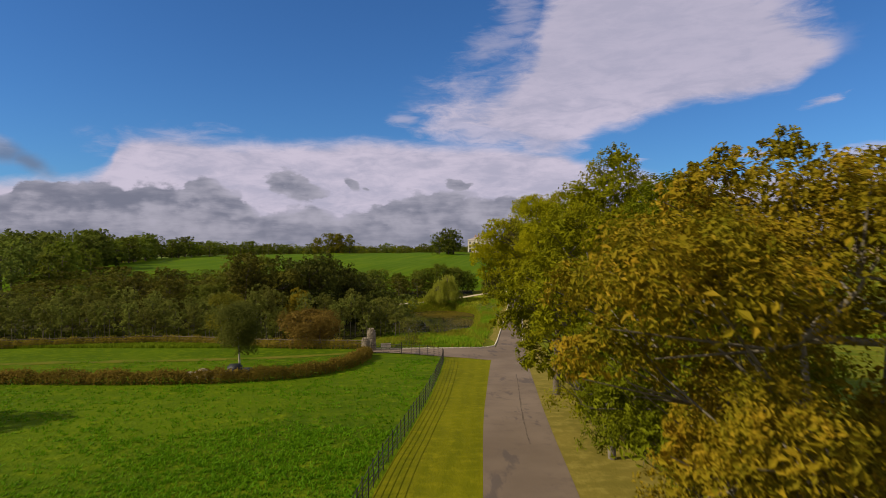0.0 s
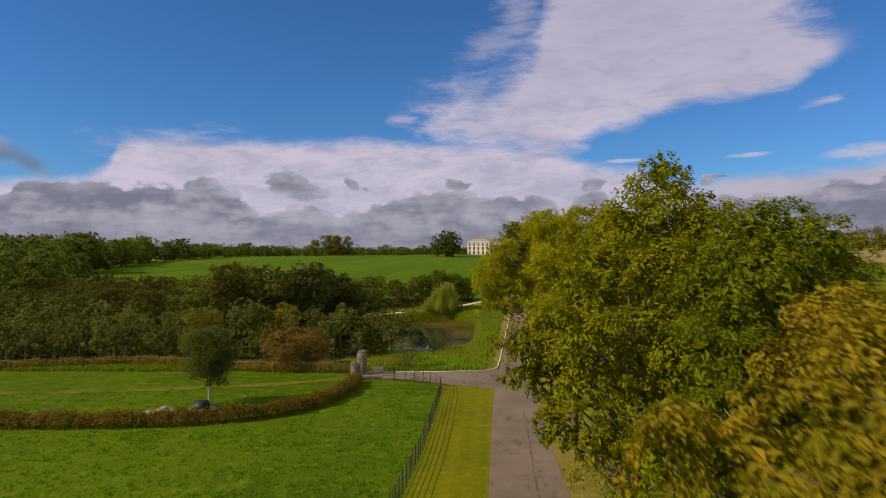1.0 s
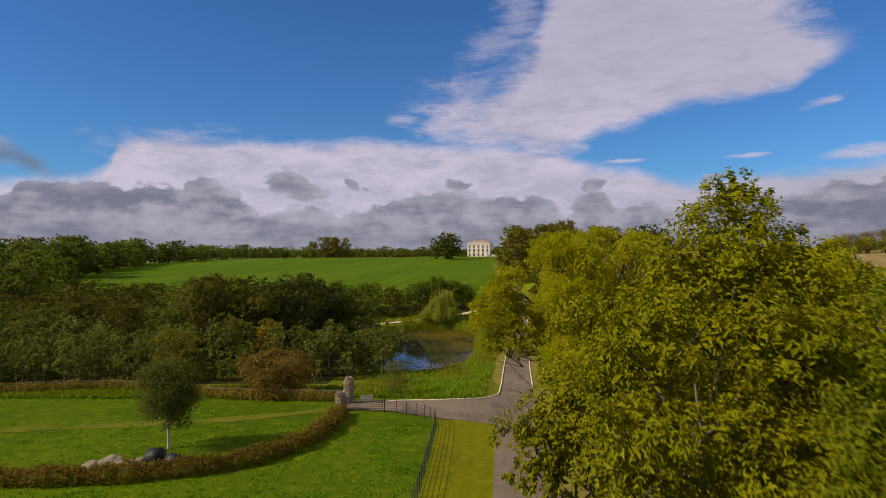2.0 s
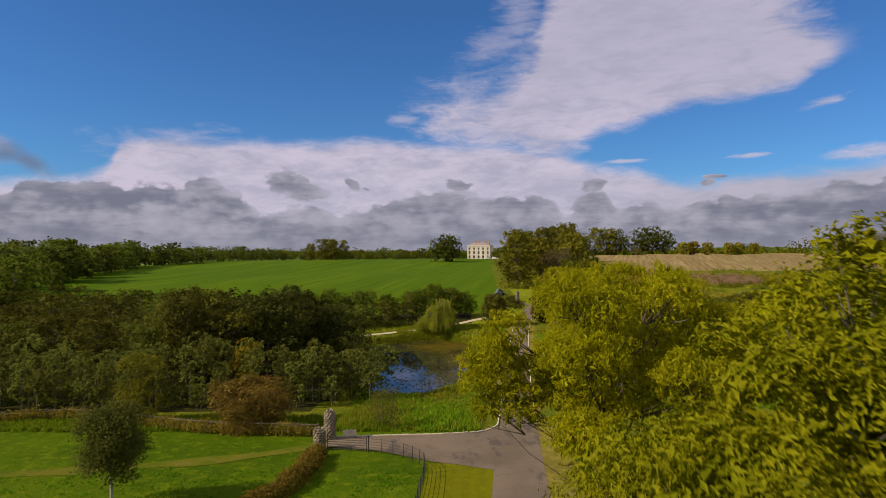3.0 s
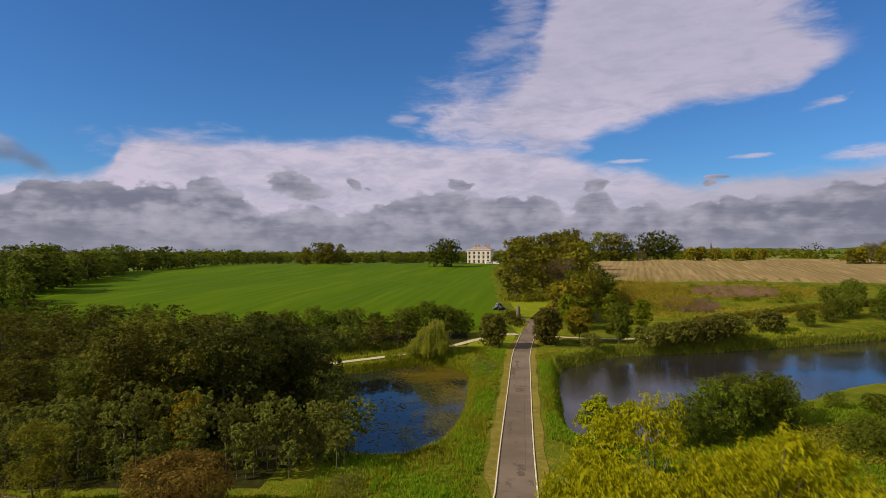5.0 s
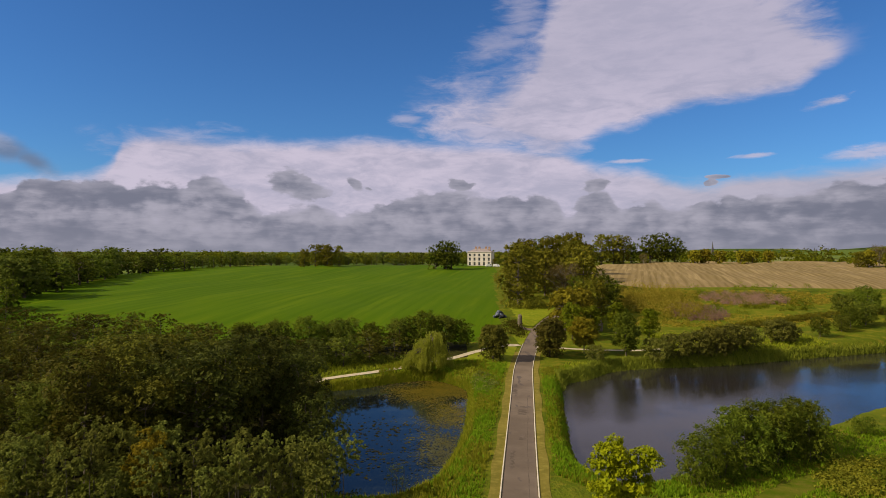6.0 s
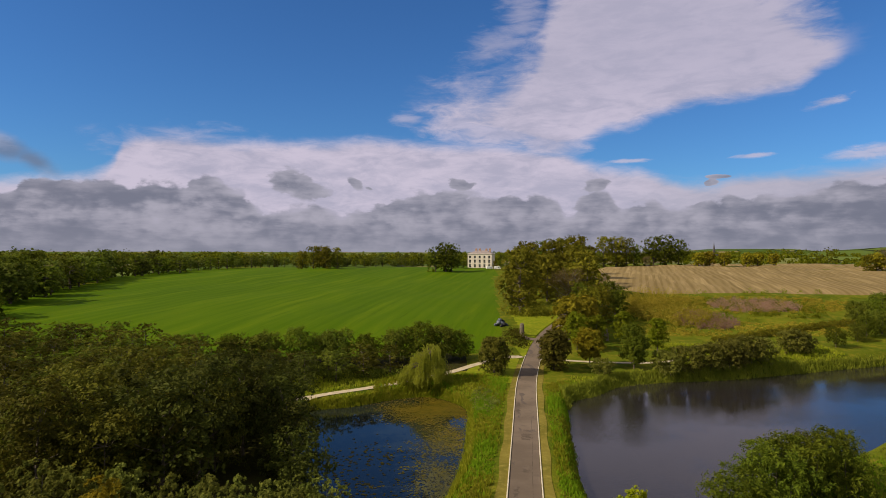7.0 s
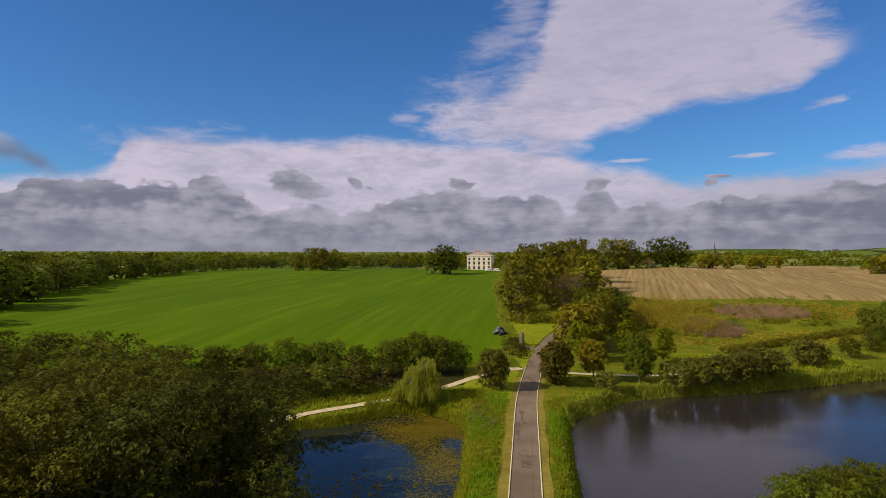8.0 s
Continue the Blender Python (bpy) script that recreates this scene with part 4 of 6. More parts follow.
gravel_path([(-24.5, 152.5), (-22, 159), (-17, 163.5), (-10, 167.8), (-4, 172.2), (5, 179.6), (11, 186.5), (17, 192.5), (22.2, 196.8)], 1.75)
gravel_path([(26.3, 194), (30, 192.6), (36, 191.8), (44, 192), (52, 193), (58, 195)], 1.3)
ys = np.arange(197, 214, 1.5)
ruled("pavement_lawn", np.stack([np.interp(ys, [197, 205, 214], [22.5, 21.5, 25]), ys], 1), np.stack([road_x(ys) - 1.9, ys], 1), 5, MAT_LAWN, 0.06,
      "bright mown lawn at the drive's bend", "lawn")
ys = np.arange(217, 252, 2.0)
ruled("pavement_lawn_upper", np.stack([np.interp(ys, [217, 252], [25.5, 25]), ys], 1), np.stack([road_x(ys) - 2.2, ys], 1), 5, MAT_LAWN, 0.1,
      "mown grass under the avenue trees", "lawn")
ys = np.arange(172, 196, 1.5)
ruled("pavement_lawn_shore", np.stack([np.interp(ys, [172, 182, 196], [8, 9, 18]), ys], 1), np.stack([road_x(ys) - 3.0, ys], 1), 5, MAT_LAWN, 0.07,
      "mown grass by the pond path", "lawn")
line = open_curve([(19.6, 206), (21.6, 226), (22.8, 240), (25.2, 270), (28.6, 320), (33, 380), (37.5, 430), (42, 485)], 2.5)
wide = np.column_stack([1.5 + 0.35 * np.sin(np.arange(len(line)) * 0.9), np.zeros(len(line))])
ruled("ground_field_margin", line - wide, line + wide + [2.2, 0], 4, MAT_ROUGH, 0.10, "uncut rough grass margin along the green field", "field margin")
line = open_curve([(24.8, 216), (27, 215.2), (30.5, 214)], 0.8)
ruled("road_gateway", line - [0, 1.4], line + [0, 1.4], 3, MAT_TARMAC, 0.12, "tarmac entrance beside a gate pillar", "road")
xs = np.linspace(62, 420, 90)
low = np.interp(xs, [62, 66, 72, 80, 110, 151, 420], [330, 292, 272, 268, 273, 268, 262])
high = np.interp(xs, [62, 70, 80, 105, 160, 420], [334, 365, 390, 440, 500, 540])
ruled("ground_stubble", np.stack([xs, low], 1), np.stack([xs, high], 1), 60, MAT_STUBBLE, 0.05, "harvested pale stubble field on the rise", "field", kind="structure",
      hug=lambda x, y: ground_z(x, y) + 0.4 * smooth((y - 266) / 22))
ruled("ground_headland", np.stack([xs, low - 4.5 - np.sin(xs * 0.21)], 1), np.stack([xs, low + 0.6 + 0.5 * np.sin(xs * 0.33)], 1), 6, MAT_ROUGH, 0.09, "grassy headland below the stubble field", "field margin",
      hug=lambda x, y: ground_z(x, y) + 0.4 * smooth((y - 266) / 22))
line = open_curve([(28, 96), (33.5, 101), (38.7, 105.7), (43, 109), (50, 112.5), (60, 116)], 1.2)
BANK_TRACK = line
ruled("pavement_bank_track", line - [1.3, -1.0], line + [1.3, -1.0], 4, MAT_TRACK, 0.06, "earth track along the lake bank", "track")


# ---------------------------------------------------------------- kerbs
def build_kerbs():
    bm = bmesh.new()
    box(bm, (-0.07, -0.455, -0.2), (0.07, 0.455, 0.11), 0.02)
    me = bpy.data.meshes.new("kerb_stone")
    bm.to_mesh(me)
    bm.free()
    me.materials.append(MAT_KERB)
    r = np.random.default_rng(3)
    ys = np.arange(90, 199, 1.0)
    left = np.stack([road_x(ys) - 1.9, ys], 1)
    right = np.stack([road_x(ys) + 1.9, ys], 1)
    corner = far_edge[::-1]
    for name, run in (("kerb_left", np.vstack([corner, left[1:]])), ("kerb_right", right)):
        root = thing(name, (run[0][0], run[0][1], 0), 0, "pale stone kerb along the causeway drive", "kerb", kind="structure")
        pts = open_curve(run, 0.93)
        for a, b in zip(pts[:-1], pts[1:]):
            c = (a + b) / 2
            ob = new("kerb_stone", me)
            ob.parent = root
            ob.matrix_world = pose(c[0], c[1], gz(*c) + 0.05 + r.normal() * 0.006, r.normal() * 0.5, 0, math.degrees(math.atan2(b[1] - a[1], b[0] - a[0])) - 90 + r.normal() * 0.7)


# ---------------------------------------------------------------- iron estate fence
def build_iron_fence():
    root = thing("iron_fence", (0, 40, gz(-1.5, 40)), 0, "black iron estate railing beside the mown verge", "fence", kind="structure")
    bm = bmesh.new()
    box(bm, (-0.022, -0.022, -0.3), (0.022, 0.022, 1.28), 0.004)
    post = bpy.data.meshes.new("post")
    bm.to_mesh(post)
    bm.free()
    post.materials.append(MAT_IRON)
    pts = open_curve(FENCE_LINE, 1.2)
    r = np.random.default_rng(5)
    for p in pts:
        ob = new("post", post)
        ob.parent = root
        ob.matrix_world = pose(p[0], p[1], gz(*p), r.normal() * 1.2, r.normal() * 1.2, r.uniform(0, 20))
    for h in (0.22, 0.44, 0.66, 0.9, 1.16):
        line = np.column_stack([pts, ground_z(pts[:, 0], pts[:, 1]) + h])
        V, F = tubes([(line, np.full(len(line), 0.016))], 5)
        ob = part_mesh("rail", mesh_of("rail", V, F, [MAT_IRON], smooth_faces=True), root)
        ob.matrix_parent_inverse = root.matrix_world.inverted()


def build_field_gate():
    a, b = Vector((-8.5, 76.0, 0)), Vector((-4.95, 75.35, 0))
    a.z, b.z = gz(a.x, a.y), gz(b.x, b.y)
    w = (b - a).length
    root = thing("field_gate", a, math.degrees(math.atan2(b.y - a.y, b.x - a.x)), "dark metal field gate with curved braces, shut beside stone pillars", "gate")
    for name, x in (("stile", 0.05), ("stile", w - 0.05)):
        bm = bmesh.new()
        rod(bm, (x, 0, 0.05), (x, 0, 1.35), 0.03)
        part(name, bm, MAT_IRON, root)
    for i in range(6):
        bm = bmesh.new()
        z = 0.15 + i * 0.2
        rod(bm, (0.05, 0, z), (w - 0.05, 0, z), 0.026)
        part("bar", bm, MAT_IRON, root)
    for s in (0, 1):
        t = np.linspace(0, 1, 9)
        x = w * (0.03 + 0.5 * t) if s == 0 else w * (0.97 - 0.5 * t)
        V, F = tubes([(np.column_stack([x, np.zeros(9) + 0.02, 1.3 - 1.1 * np.sin(t * np.pi / 2)]), np.full(9, 0.016))], 6)
        part_mesh("brace", mesh_of("brace", V, F, [MAT_IRON], smooth_faces=True), root)
    bm = bmesh.new()
    rod(bm, (w + 0.12, 0, -0.3), (w + 0.12, 0, 1.45), 0.05)
    part("latch_post", bm, MAT_IRON, root)


def build_pillar(x, y, height, radius, seed, label):
    """Round field-stone pillar with a domed head, stone by stone."""
    root = thing("gate_pillar", (x, y, gz(x, y)), 0, label, "pillar", "rough stone gate pillars")
    bm = bmesh.new()
    rod(bm, (0, 0, -0.2), (0, 0, height - radius * 0.9), radius * 0.9, 16, radius * 0.82)
    part("core", bm, MAT_STONE, root)
    r = np.random.default_rng(seed)
    stones = []
    for v in range(4):
        bm = bmesh.new()
        bmesh.ops.create_icosphere(bm, subdivisions=1, radius=1.0)
        for q in bm.verts:
            q.co *= 1 + 0.16 * r.normal()
        me = bpy.data.meshes.new("stone")
        bm.to_mesh(me)
        bm.free()
        me.materials.append(MAT_STONE)
        stones.append(me)
    z, row = 0.1, 0
    body = height - radius
    while z < height - 0.05:
        if z < body:
            rr = radius * (1 - 0.1 * z / height)
        else:
            rr = math.sqrt(max(0.0, radius ** 2 * 0.85 - (z - body) ** 2))
        n = max(1, int(2 * math.pi * rr / 0.34))
        for k in range(n):
            a = (k + 0.5 * (row % 2)) * 2 * math.pi / n + r.normal() * 0.05
            ob = new("stone", stones[int(r.integers(4))])
            ob.parent = root
            ob.matrix_world = root.matrix_world @ pose(math.cos(a) * rr * 0.93, math.sin(a) * rr * 0.93, z, r.uniform(0, 20), r.uniform(0, 20), math.degrees(a)) @ Matrix.Diagonal((0.09, 0.18, 0.12, 1))
        z += 0.21
        row += 1
    return root


def build_rail_fence():
    """Timber posts and rails behind the paddock."""
    root = thing("timber_fence", (-25, 83, gz(-25, 83)), 0, "weathered timber post and rail fence along the paddock", "fence", kind="structure")
    pts = open_curve([(-75, 78.5), (-57, 82.5), (-44, 86.2), (-38, 87.8), (-31, 86), (-24.4, 83.2), (-18.5, 81.6), (-10.2, 80.7)], 1.8)
    bm = bmesh.new()
    box(bm, (-0.06, -0.06, -0.3), (0.06, 0.06, 1.25), 0.012)
    post = bpy.data.meshes.new("post")
    bm.to_mesh(post)
    bm.free()
    post.materials.append(MAT_TIMBER)
    r = np.random.default_rng(8)
    for p in pts:
        ob = new("post", post)
        ob.parent = root
        ob.matrix_world = pose(p[0], p[1], gz(*p), r.normal() * 2, r.normal() * 2, r.uniform(-8, 8))
    for a, b in zip(pts[:-1], pts[1:]):
        for h in (0.4, 0.75, 1.1):
            bm = bmesh.new()
            w = float(np.linalg.norm(b - a))
            box(bm, (0, -0.02, -0.05), (w, 0.02, 0.05), 0.006)
            ob = part("rail", bm, MAT_TIMBER, root)
            za, zb = gz(*a) + h, gz(*b) + h
            m = Matrix.Translation((a[0], a[1] - 0.08, za)) @ Vector((b[0] - a[0], b[1] - a[1], zb - za)).to_track_quat("X", "Z").to_matrix().to_4x4()
            ob.matrix_world = m


def build_hedge(name, points, width, height, mat, label, density=260, leaf=0.11, seed=1):
    """A clipped hedge: twiggy core and a coat of small leaves."""
    r = np.random.default_rng(seed)
    c = open_curve(points, 0.6)
    d = unit(np.gradient(c, axis=0))
    nrm = np.stack([-d[:, 1], d[:, 0]], 1)
    root = thing(name, (c[0][0], c[0][1], gz(*c[0])), 0, label, "hedge")
    n = int(len(c) * 0.6 * density)
    k = r.integers(0, len(c) - 1, n)
    a = r.uniform(0, math.pi, n)
    bulge = 1 + 0.14 * np.sin(k * 0.9) + 0.1 * np.sin(k * 2.3 + 1) + 0.12 * r.normal(size=n)
    across, up = np.cos(a) * width / 2 * bulge, np.abs(np.sin(a)) ** 0.6 * height * bulge
    xy = c[k] + nrm[k] * across[:, None] + d[k] * r.uniform(-0.4, 0.4, n)[:, None]
    at = np.column_stack([xy, ground_z(xy[:, 0], xy[:, 1]) + up * r.uniform(0.75, 1, n)])
    face = np.column_stack([nrm[k] * np.cos(a)[:, None], np.sin(a)]) + 0.6 * r.normal(size=(n, 3))
    ob = part_mesh("leaves", leaves_mesh("leaves", at, face, leaf, 0.6, mat, r), None)
    ob.parent = root
    ob.matrix_parent_inverse = root.matrix_world.inverted()
    tagged(ob, kind="stuff")
    lines = []
    for i in range(0, len(c), 1):
        z = gz(*c[i])
        e = r.normal(size=2) * 0.2
        lines.append((np.array([[c[i][0], c[i][1], z - 0.1], [c[i][0] + e[0], c[i][1] + e[1], z + height * 0.9]]), [0.03, 0.012]))
    V, F = tubes(lines, 4)
    ob = part_mesh("stem_row", mesh_of("stem_row", V, F, [MAT_BARK]), None)
    ob.parent = root
    ob.matrix_parent_inverse = root.matrix_world.inverted()
    tagged(ob, kind="stuff")
    return root


HEDGE_LINE = [(-75, 57), (-55, 55.2), (-40, 54.3), (-29, 53.6), (-23, 53.9), (-18, 55.1), (-13.5, 57.6), (-10.4, 62), (-9.0, 68), (-8.9, 74.6)]
# dark tar seams along the drive
for seam, lo, hi in ((0.55, 34, 60), (0.9, 98, 150)):
    ys = np.arange(lo, hi, 0.8)
    x = road_x(ys) + seam + 0.05 * np.sin(ys * 0.21 + seam * 5) + 0.02 * np.sin(ys * 1.7)
    w = 0.025 + 0.03 * np.sin(ys * 0.5 + seam) ** 2
    ruled("road_tar_seam", np.stack([x - w, ys], 1), np.stack([x + w, ys], 1), 1, MAT_SEAM, 0.056, "dark tar seam in the drive", "road")
# dark repaired patches on the causeway
for y0, y1, a, b in ((136.5, 140.0, -0.55, 0.75), (140.6, 141.6, -0.3, 0.5), (123.6, 126.4, -0.25, 0.55), (150, 158, -1.6, -0.9), (112, 119, -1.2, -0.7), (96, 100, 0.1, 0.8)):
    ys = np.arange(y0, y1, 0.3)
    edge_l, edge_r = road_x(ys) + a + 0.10 * np.sin(ys * 5.1) + 0.07 * np.sin(ys * 11), road_x(ys) + b + 0.12 * np.sin(ys * 4.3 + 1) + 0.06 * np.sin(ys * 13)
    ruled("road_patch", np.stack([edge_l, ys], 1), np.stack([edge_r, ys], 1), 3, MAT_SEAM, 0.056, "dark damp repair patch in the drive", "road")
build_kerbs()
build_iron_fence()
build_field_gate()
build_pillar(-9.15, 76.1, 2.0, 0.55, 21, "short round field-stone gate pillar with a domed head")
build_pillar(-8.9, 79.7, 2.75, 0.55, 22, "tall round field-stone gate pillar with a domed head")
build_rail_fence()
build_hedge("paddock_hedge", HEDGE_LINE, 1.5, 1.05, LEAF_HEDGE, "low brown and green clipped hedge round the paddock", 560, 0.18, 31)
build_hedge("fence_hedge", [(-75, 78.7), (-57, 82.7), (-44, 86.4), (-38, 88.0), (-31, 86.2), (-24.4, 83.4), (-18.5, 81.8), (-10.2, 80.9)], 1.2, 1.05, LEAF_HEDGE,
            "straggling olive-brown hedge along the timber fence", 480, 0.17, 32)


build_hedge("slope_hedge", [(74, 212.5), (84, 217.5), (97, 224), (113, 231), (130, 236), (160, 244)], 2.0, 1.7, LEAF_OLIVE, "olive hedge across the foot of the rough slope", 200, 0.32, 33)


# ---------------------------------------------------------------- white house on the hill
def build_house():
    W, D, H = 18.8, 13.0, 11.0
    x0, y0 = 21.6, 532.0
    root = thing("country_house", (x0 + 0.4, y0 + 5.0, gz(31, 534) - 0.8), -15, "cream three-storey Georgian country house with a tall grey-pink hipped slate roof", "house")
    bays, rows, tall = 5, [(0.9, 3.4), (4.4, 6.9), (7.9, 9.8)], 1.7
    xs = [W * (i + 0.5) / bays for i in range(bays)]
    bm = bmesh.new()
    # front wall, pierced by its windows
    cols = sorted({0.0, W} | {x - tall / 2 for x in xs} | {x + tall / 2 for x in xs})
    zs = sorted({0.0, H} | {z for q in rows for z in q})
    for ca, cb in zip(cols[:-1], cols[1:]):
        for za, zb in zip(zs[:-1], zs[1:]):
            hole = any(abs((ca + cb) / 2 - x) < tall / 2 for x in xs) and any(a <= (za + zb) / 2 <= b for a, b in rows)
            if not hole:
                box(bm, (ca, 0, za), (cb, 0.5, zb))
    bmesh.ops.remove_doubles(bm, verts=bm.verts[:], dist=0.001)
    part("front_wall", bm, MAT_RENDER, root)
    bm = bmesh.new()
    box(bm, (0, 0.5, 0), (0.5, D, H))
    box(bm, (W - 0.5, 0.5, 0), (W, D, H))
    box(bm, (0.5, D - 0.5, 0), (W - 0.5, D, H))
    box(bm, (0.5, 1.6, 0.1), (W - 0.5, D - 0.5, H - 0.1))
    part("body", bm, MAT_RENDER, root)
    bm = bmesh.new()
    box(bm, (-0.35, -0.35, H), (W + 0.35, D + 0.35, H + 0.45), 0.08)
    part("cornice", bm, MAT_RENDER, root)
    bm = bmesh.new()
    v = [bm.verts.new(q) for q in ((0, 0, H + 0.45), (W, 0, H + 0.45), (W, D, H + 0.45), (0, D, H + 0.45), (5.2, D / 2, H + 2.9), (W - 5.2, D / 2, H + 2.9))]
    for f in ((0, 1, 5, 4), (1, 2, 5), (2, 3, 4, 5), (3, 0, 4), (3, 2, 1, 0)):
        bm.faces.new([v[k] for k in f])
    part("roof", bm, MAT_SLATE, root)
    for x in (5.4, 8.2, 13.4, 16.2):
        bm = bmesh.new()
        box(bm, (x - 0.75, D / 2 - 0.5, H + 1.2), (x + 0.75, D / 2 + 0.5, H + 4.1), 0.05)
        box(bm, (x - 0.85, D / 2 - 0.6, H + 3.8), (x + 0.85, D / 2 + 0.6, H + 4.0))
        stack = part("chimney", bm, MAT_BRICK, root)
        for k in (-0.45, 0, 0.45):
            bm = bmesh.new()
            rod(bm, (x + k, D / 2, H + 4.1), (x + k, D / 2, H + 4.8), 0.14, 8, 0.11)
            part("chimney_pot", bm, MAT_BRICK, stack)
    for x in xs:
        for za, zb in rows:
            bm = bmesh.new()
            box(bm, (x - tall / 2, 0.18, za), (x + tall / 2, 0.26, za + 0.09))
            box(bm, (x - tall / 2, 0.18, zb - 0.09), (x + tall / 2, 0.26, zb))
            box(bm, (x - tall / 2, 0.18, za + 0.09), (x - tall / 2 + 0.09, 0.26, zb - 0.09))
            box(bm, (x + tall / 2 - 0.09, 0.18, za + 0.09), (x + tall / 2, 0.26, zb - 0.09))
            box(bm, (x - tall / 2 + 0.09, 0.19, (za + zb) / 2 - 0.04), (x + tall / 2 - 0.09, 0.25, (za + zb) / 2 + 0.04))
            win = part("window", bm, MAT_WHITE, root)
            bm = bmesh.new()
            box(bm, (x - tall / 2 + 0.05, 0.28, za + 0.05), (x + tall / 2 - 0.05, 0.31, zb - 0.05))
            part("pane", bm, MAT_PANE, win)
            bm = bmesh.new()
            box(bm, (x - tall / 2 - 0.12, -0.1, za - 0.14), (x + tall / 2 + 0.12, 0.17, za - 0.003))
            part("sill", bm, MAT_RENDER, win)


def build_van(x, y, turn, label):
    root = thing("parked_van", (x, y, gz(x, y)), turn, label, "van", "vans parked by the house")
    bm = bmesh.new()
    box(bm, (-2.4, -0.95, 0.4), (2.4, 0.95, 1.25), 0.12)
    box(bm, (-2.35, -0.9, 1.2), (1.5, 0.9, 2.2), 0.15)
    part("body", bm, MAT_WHITE, root)
    for s in (-1, 1):
        bm = bmesh.new()
        box(bm, (0.3, s * 0.905 - 0.01, 1.35), (1.25, s * 0.905 + 0.01, 1.95))
        part("window", bm, MAT_PANE, root)
        for q in (-1.5, 1.5):
            bm = bmesh.new()
            rod(bm, (q, s * 0.7, 0.34), (q, s * 0.97, 0.34), 0.34, 14)
            part("wheel", bm, MAT_RUBBER, root)


def build_bale(x, y, radius, length, turn, mat, label, group, lift=0.0, tilt=0.0):
    bm = bmesh.new()
    rod(bm, (-length / 2, 0, radius * 0.97), (length / 2, 0, radius * 0.97), radius, 20)
    bmesh.ops.bevel(bm, geom=[e for e in bm.edges if abs(e.verts[0].co.x - e.verts[1].co.x) < 0.01], offset=0.18, segments=3, affect="EDGES")
    for v in bm.verts:
        v.co += Vector(noise.noise_vector(v.co * 2.1 + Vector((x, y, 0)))) * 0.06
    for f in bm.faces:
        f.smooth = True
    ob = part("wrapped_bale", bm, mat)
    ob.matrix_world = pose(x, y, gz(x, y) + lift - 0.03, 0, tilt, turn)
    return tagged(ob, label, "bale", group)


def build_rock(x, y, size, seed, label="pale weathered boulder in the grass"):
    r = np.random.default_rng(seed)
    bm = bmesh.new()
    bmesh.ops.create_icosphere(bm, subdivisions=3, radius=size)
    for v in bm.verts:
        n = noise.noise(v.co * (1.4 / size) + Vector((seed, 0, 0))) * 0.35 + noise.noise(v.co * (4 / size)) * 0.1
        v.co *= 1 + n
        v.co.z *= 0.62
    ob = part("boulder", bm, MAT_STONE)
    ob.matrix_world = pose(x, y, gz(x, y) + size * 0.22, 0, 0, r.uniform(0, 360))
    return tagged(ob, label, "boulder", "boulders by the hedge")


def build_sign():
    x, y = -7.1, 79.9
    root = thing("notice_board", (x, y, gz(x, y)), 8, "pale timber notice board on two low posts", "sign")
    for s in (-0.5, 0.5):
        bm = bmesh.new()
        box(bm, (s - 0.05, -0.05, -0.2), (s + 0.05, 0.05, 0.85), 0.01)
        part("post", bm, MAT_TIMBER, root)
    bm = bmesh.new()
    box(bm, (-0.62, -0.09, 0.3), (0.62, -0.053, 0.85), 0.01)
    part("panel", bm, MAT_KERB, root, "pale blank panel")


def build_spire():
    x, y = 806, 1935
    root = thing("church", (x, y, gz(x, y)), 0, "distant grey church with a tall thin spire", "church")
    bm = bmesh.new()
    box(bm, (-3, -3, 0), (3, 3, 22), 0.2)
    part("tower", bm, MAT_SPIRE, root)
    bm = bmesh.new()
    rod(bm, (0, 0, 22), (0, 0, 46), 3.1, 8, 0.1)
    part("spire", bm, MAT_SPIRE, root)
    bm = bmesh.new()
    box(bm, (3, -4, 0), (24, 4, 9))
    part("nave", bm, MAT_SPIRE, root)


build_house()
build_van(36.6, 505, 10, "white van parked in front of the house")
build_van(42.4, 507, 0, "white van parked on the drive by the house")
build_bale(-19.0, 58.0, 0.62, 1.3, 12, MAT_WRAP, "black plastic-wrapped bale behind the hedge", "wrapped bales")
build_bale(-17.7, 57.8, 0.46, 1.2, -25, MAT_WRAP, "small grey-black wrapped bale behind the hedge", "wrapped bales")
for k, (x, y, s) in enumerate([(-21.8, 57.6, 0.85), (-20.7, 57.3, 0.7), (-22.9, 57.3, 0.6), (-20.2, 58.4, 0.5)]):
    build_rock(x, y, s, 40 + k)
heap = np.random.default_rng(35)
for k in range(13):
    level = 0 if k < 7 else (0.62 if k < 11 else 1.2)
    a, q = k * 2.4, (1.75, 1.0, 0.35)[0 if k < 7 else (1 if k < 11 else 2)] * heap.uniform(0.6, 1.0)
    build_bale(20.3 + math.cos(a) * q, 230.2 + math.sin(a) * q, heap.uniform(0.36, 0.55), heap.uniform(0.9, 1.5), heap.uniform(0, 180), (MAT_WRAP_BLUE, MAT_WRAP)[k % 3 == 2],
               "dark wrapped bale in a jumbled heap at the field edge" if k % 3 == 2 else "blue-grey wrapped bale in a jumbled heap", "heap of bales", level, heap.uniform(-22, 22))
build_sign()
build_spire()
build_pillar(24.9, 218.0, 3.2, 0.6, 23, "round field-stone pillar at the far gateway")
build_pillar(46.5, 214.5, 3.2, 0.6, 24, "round field-stone pillar among the trees")

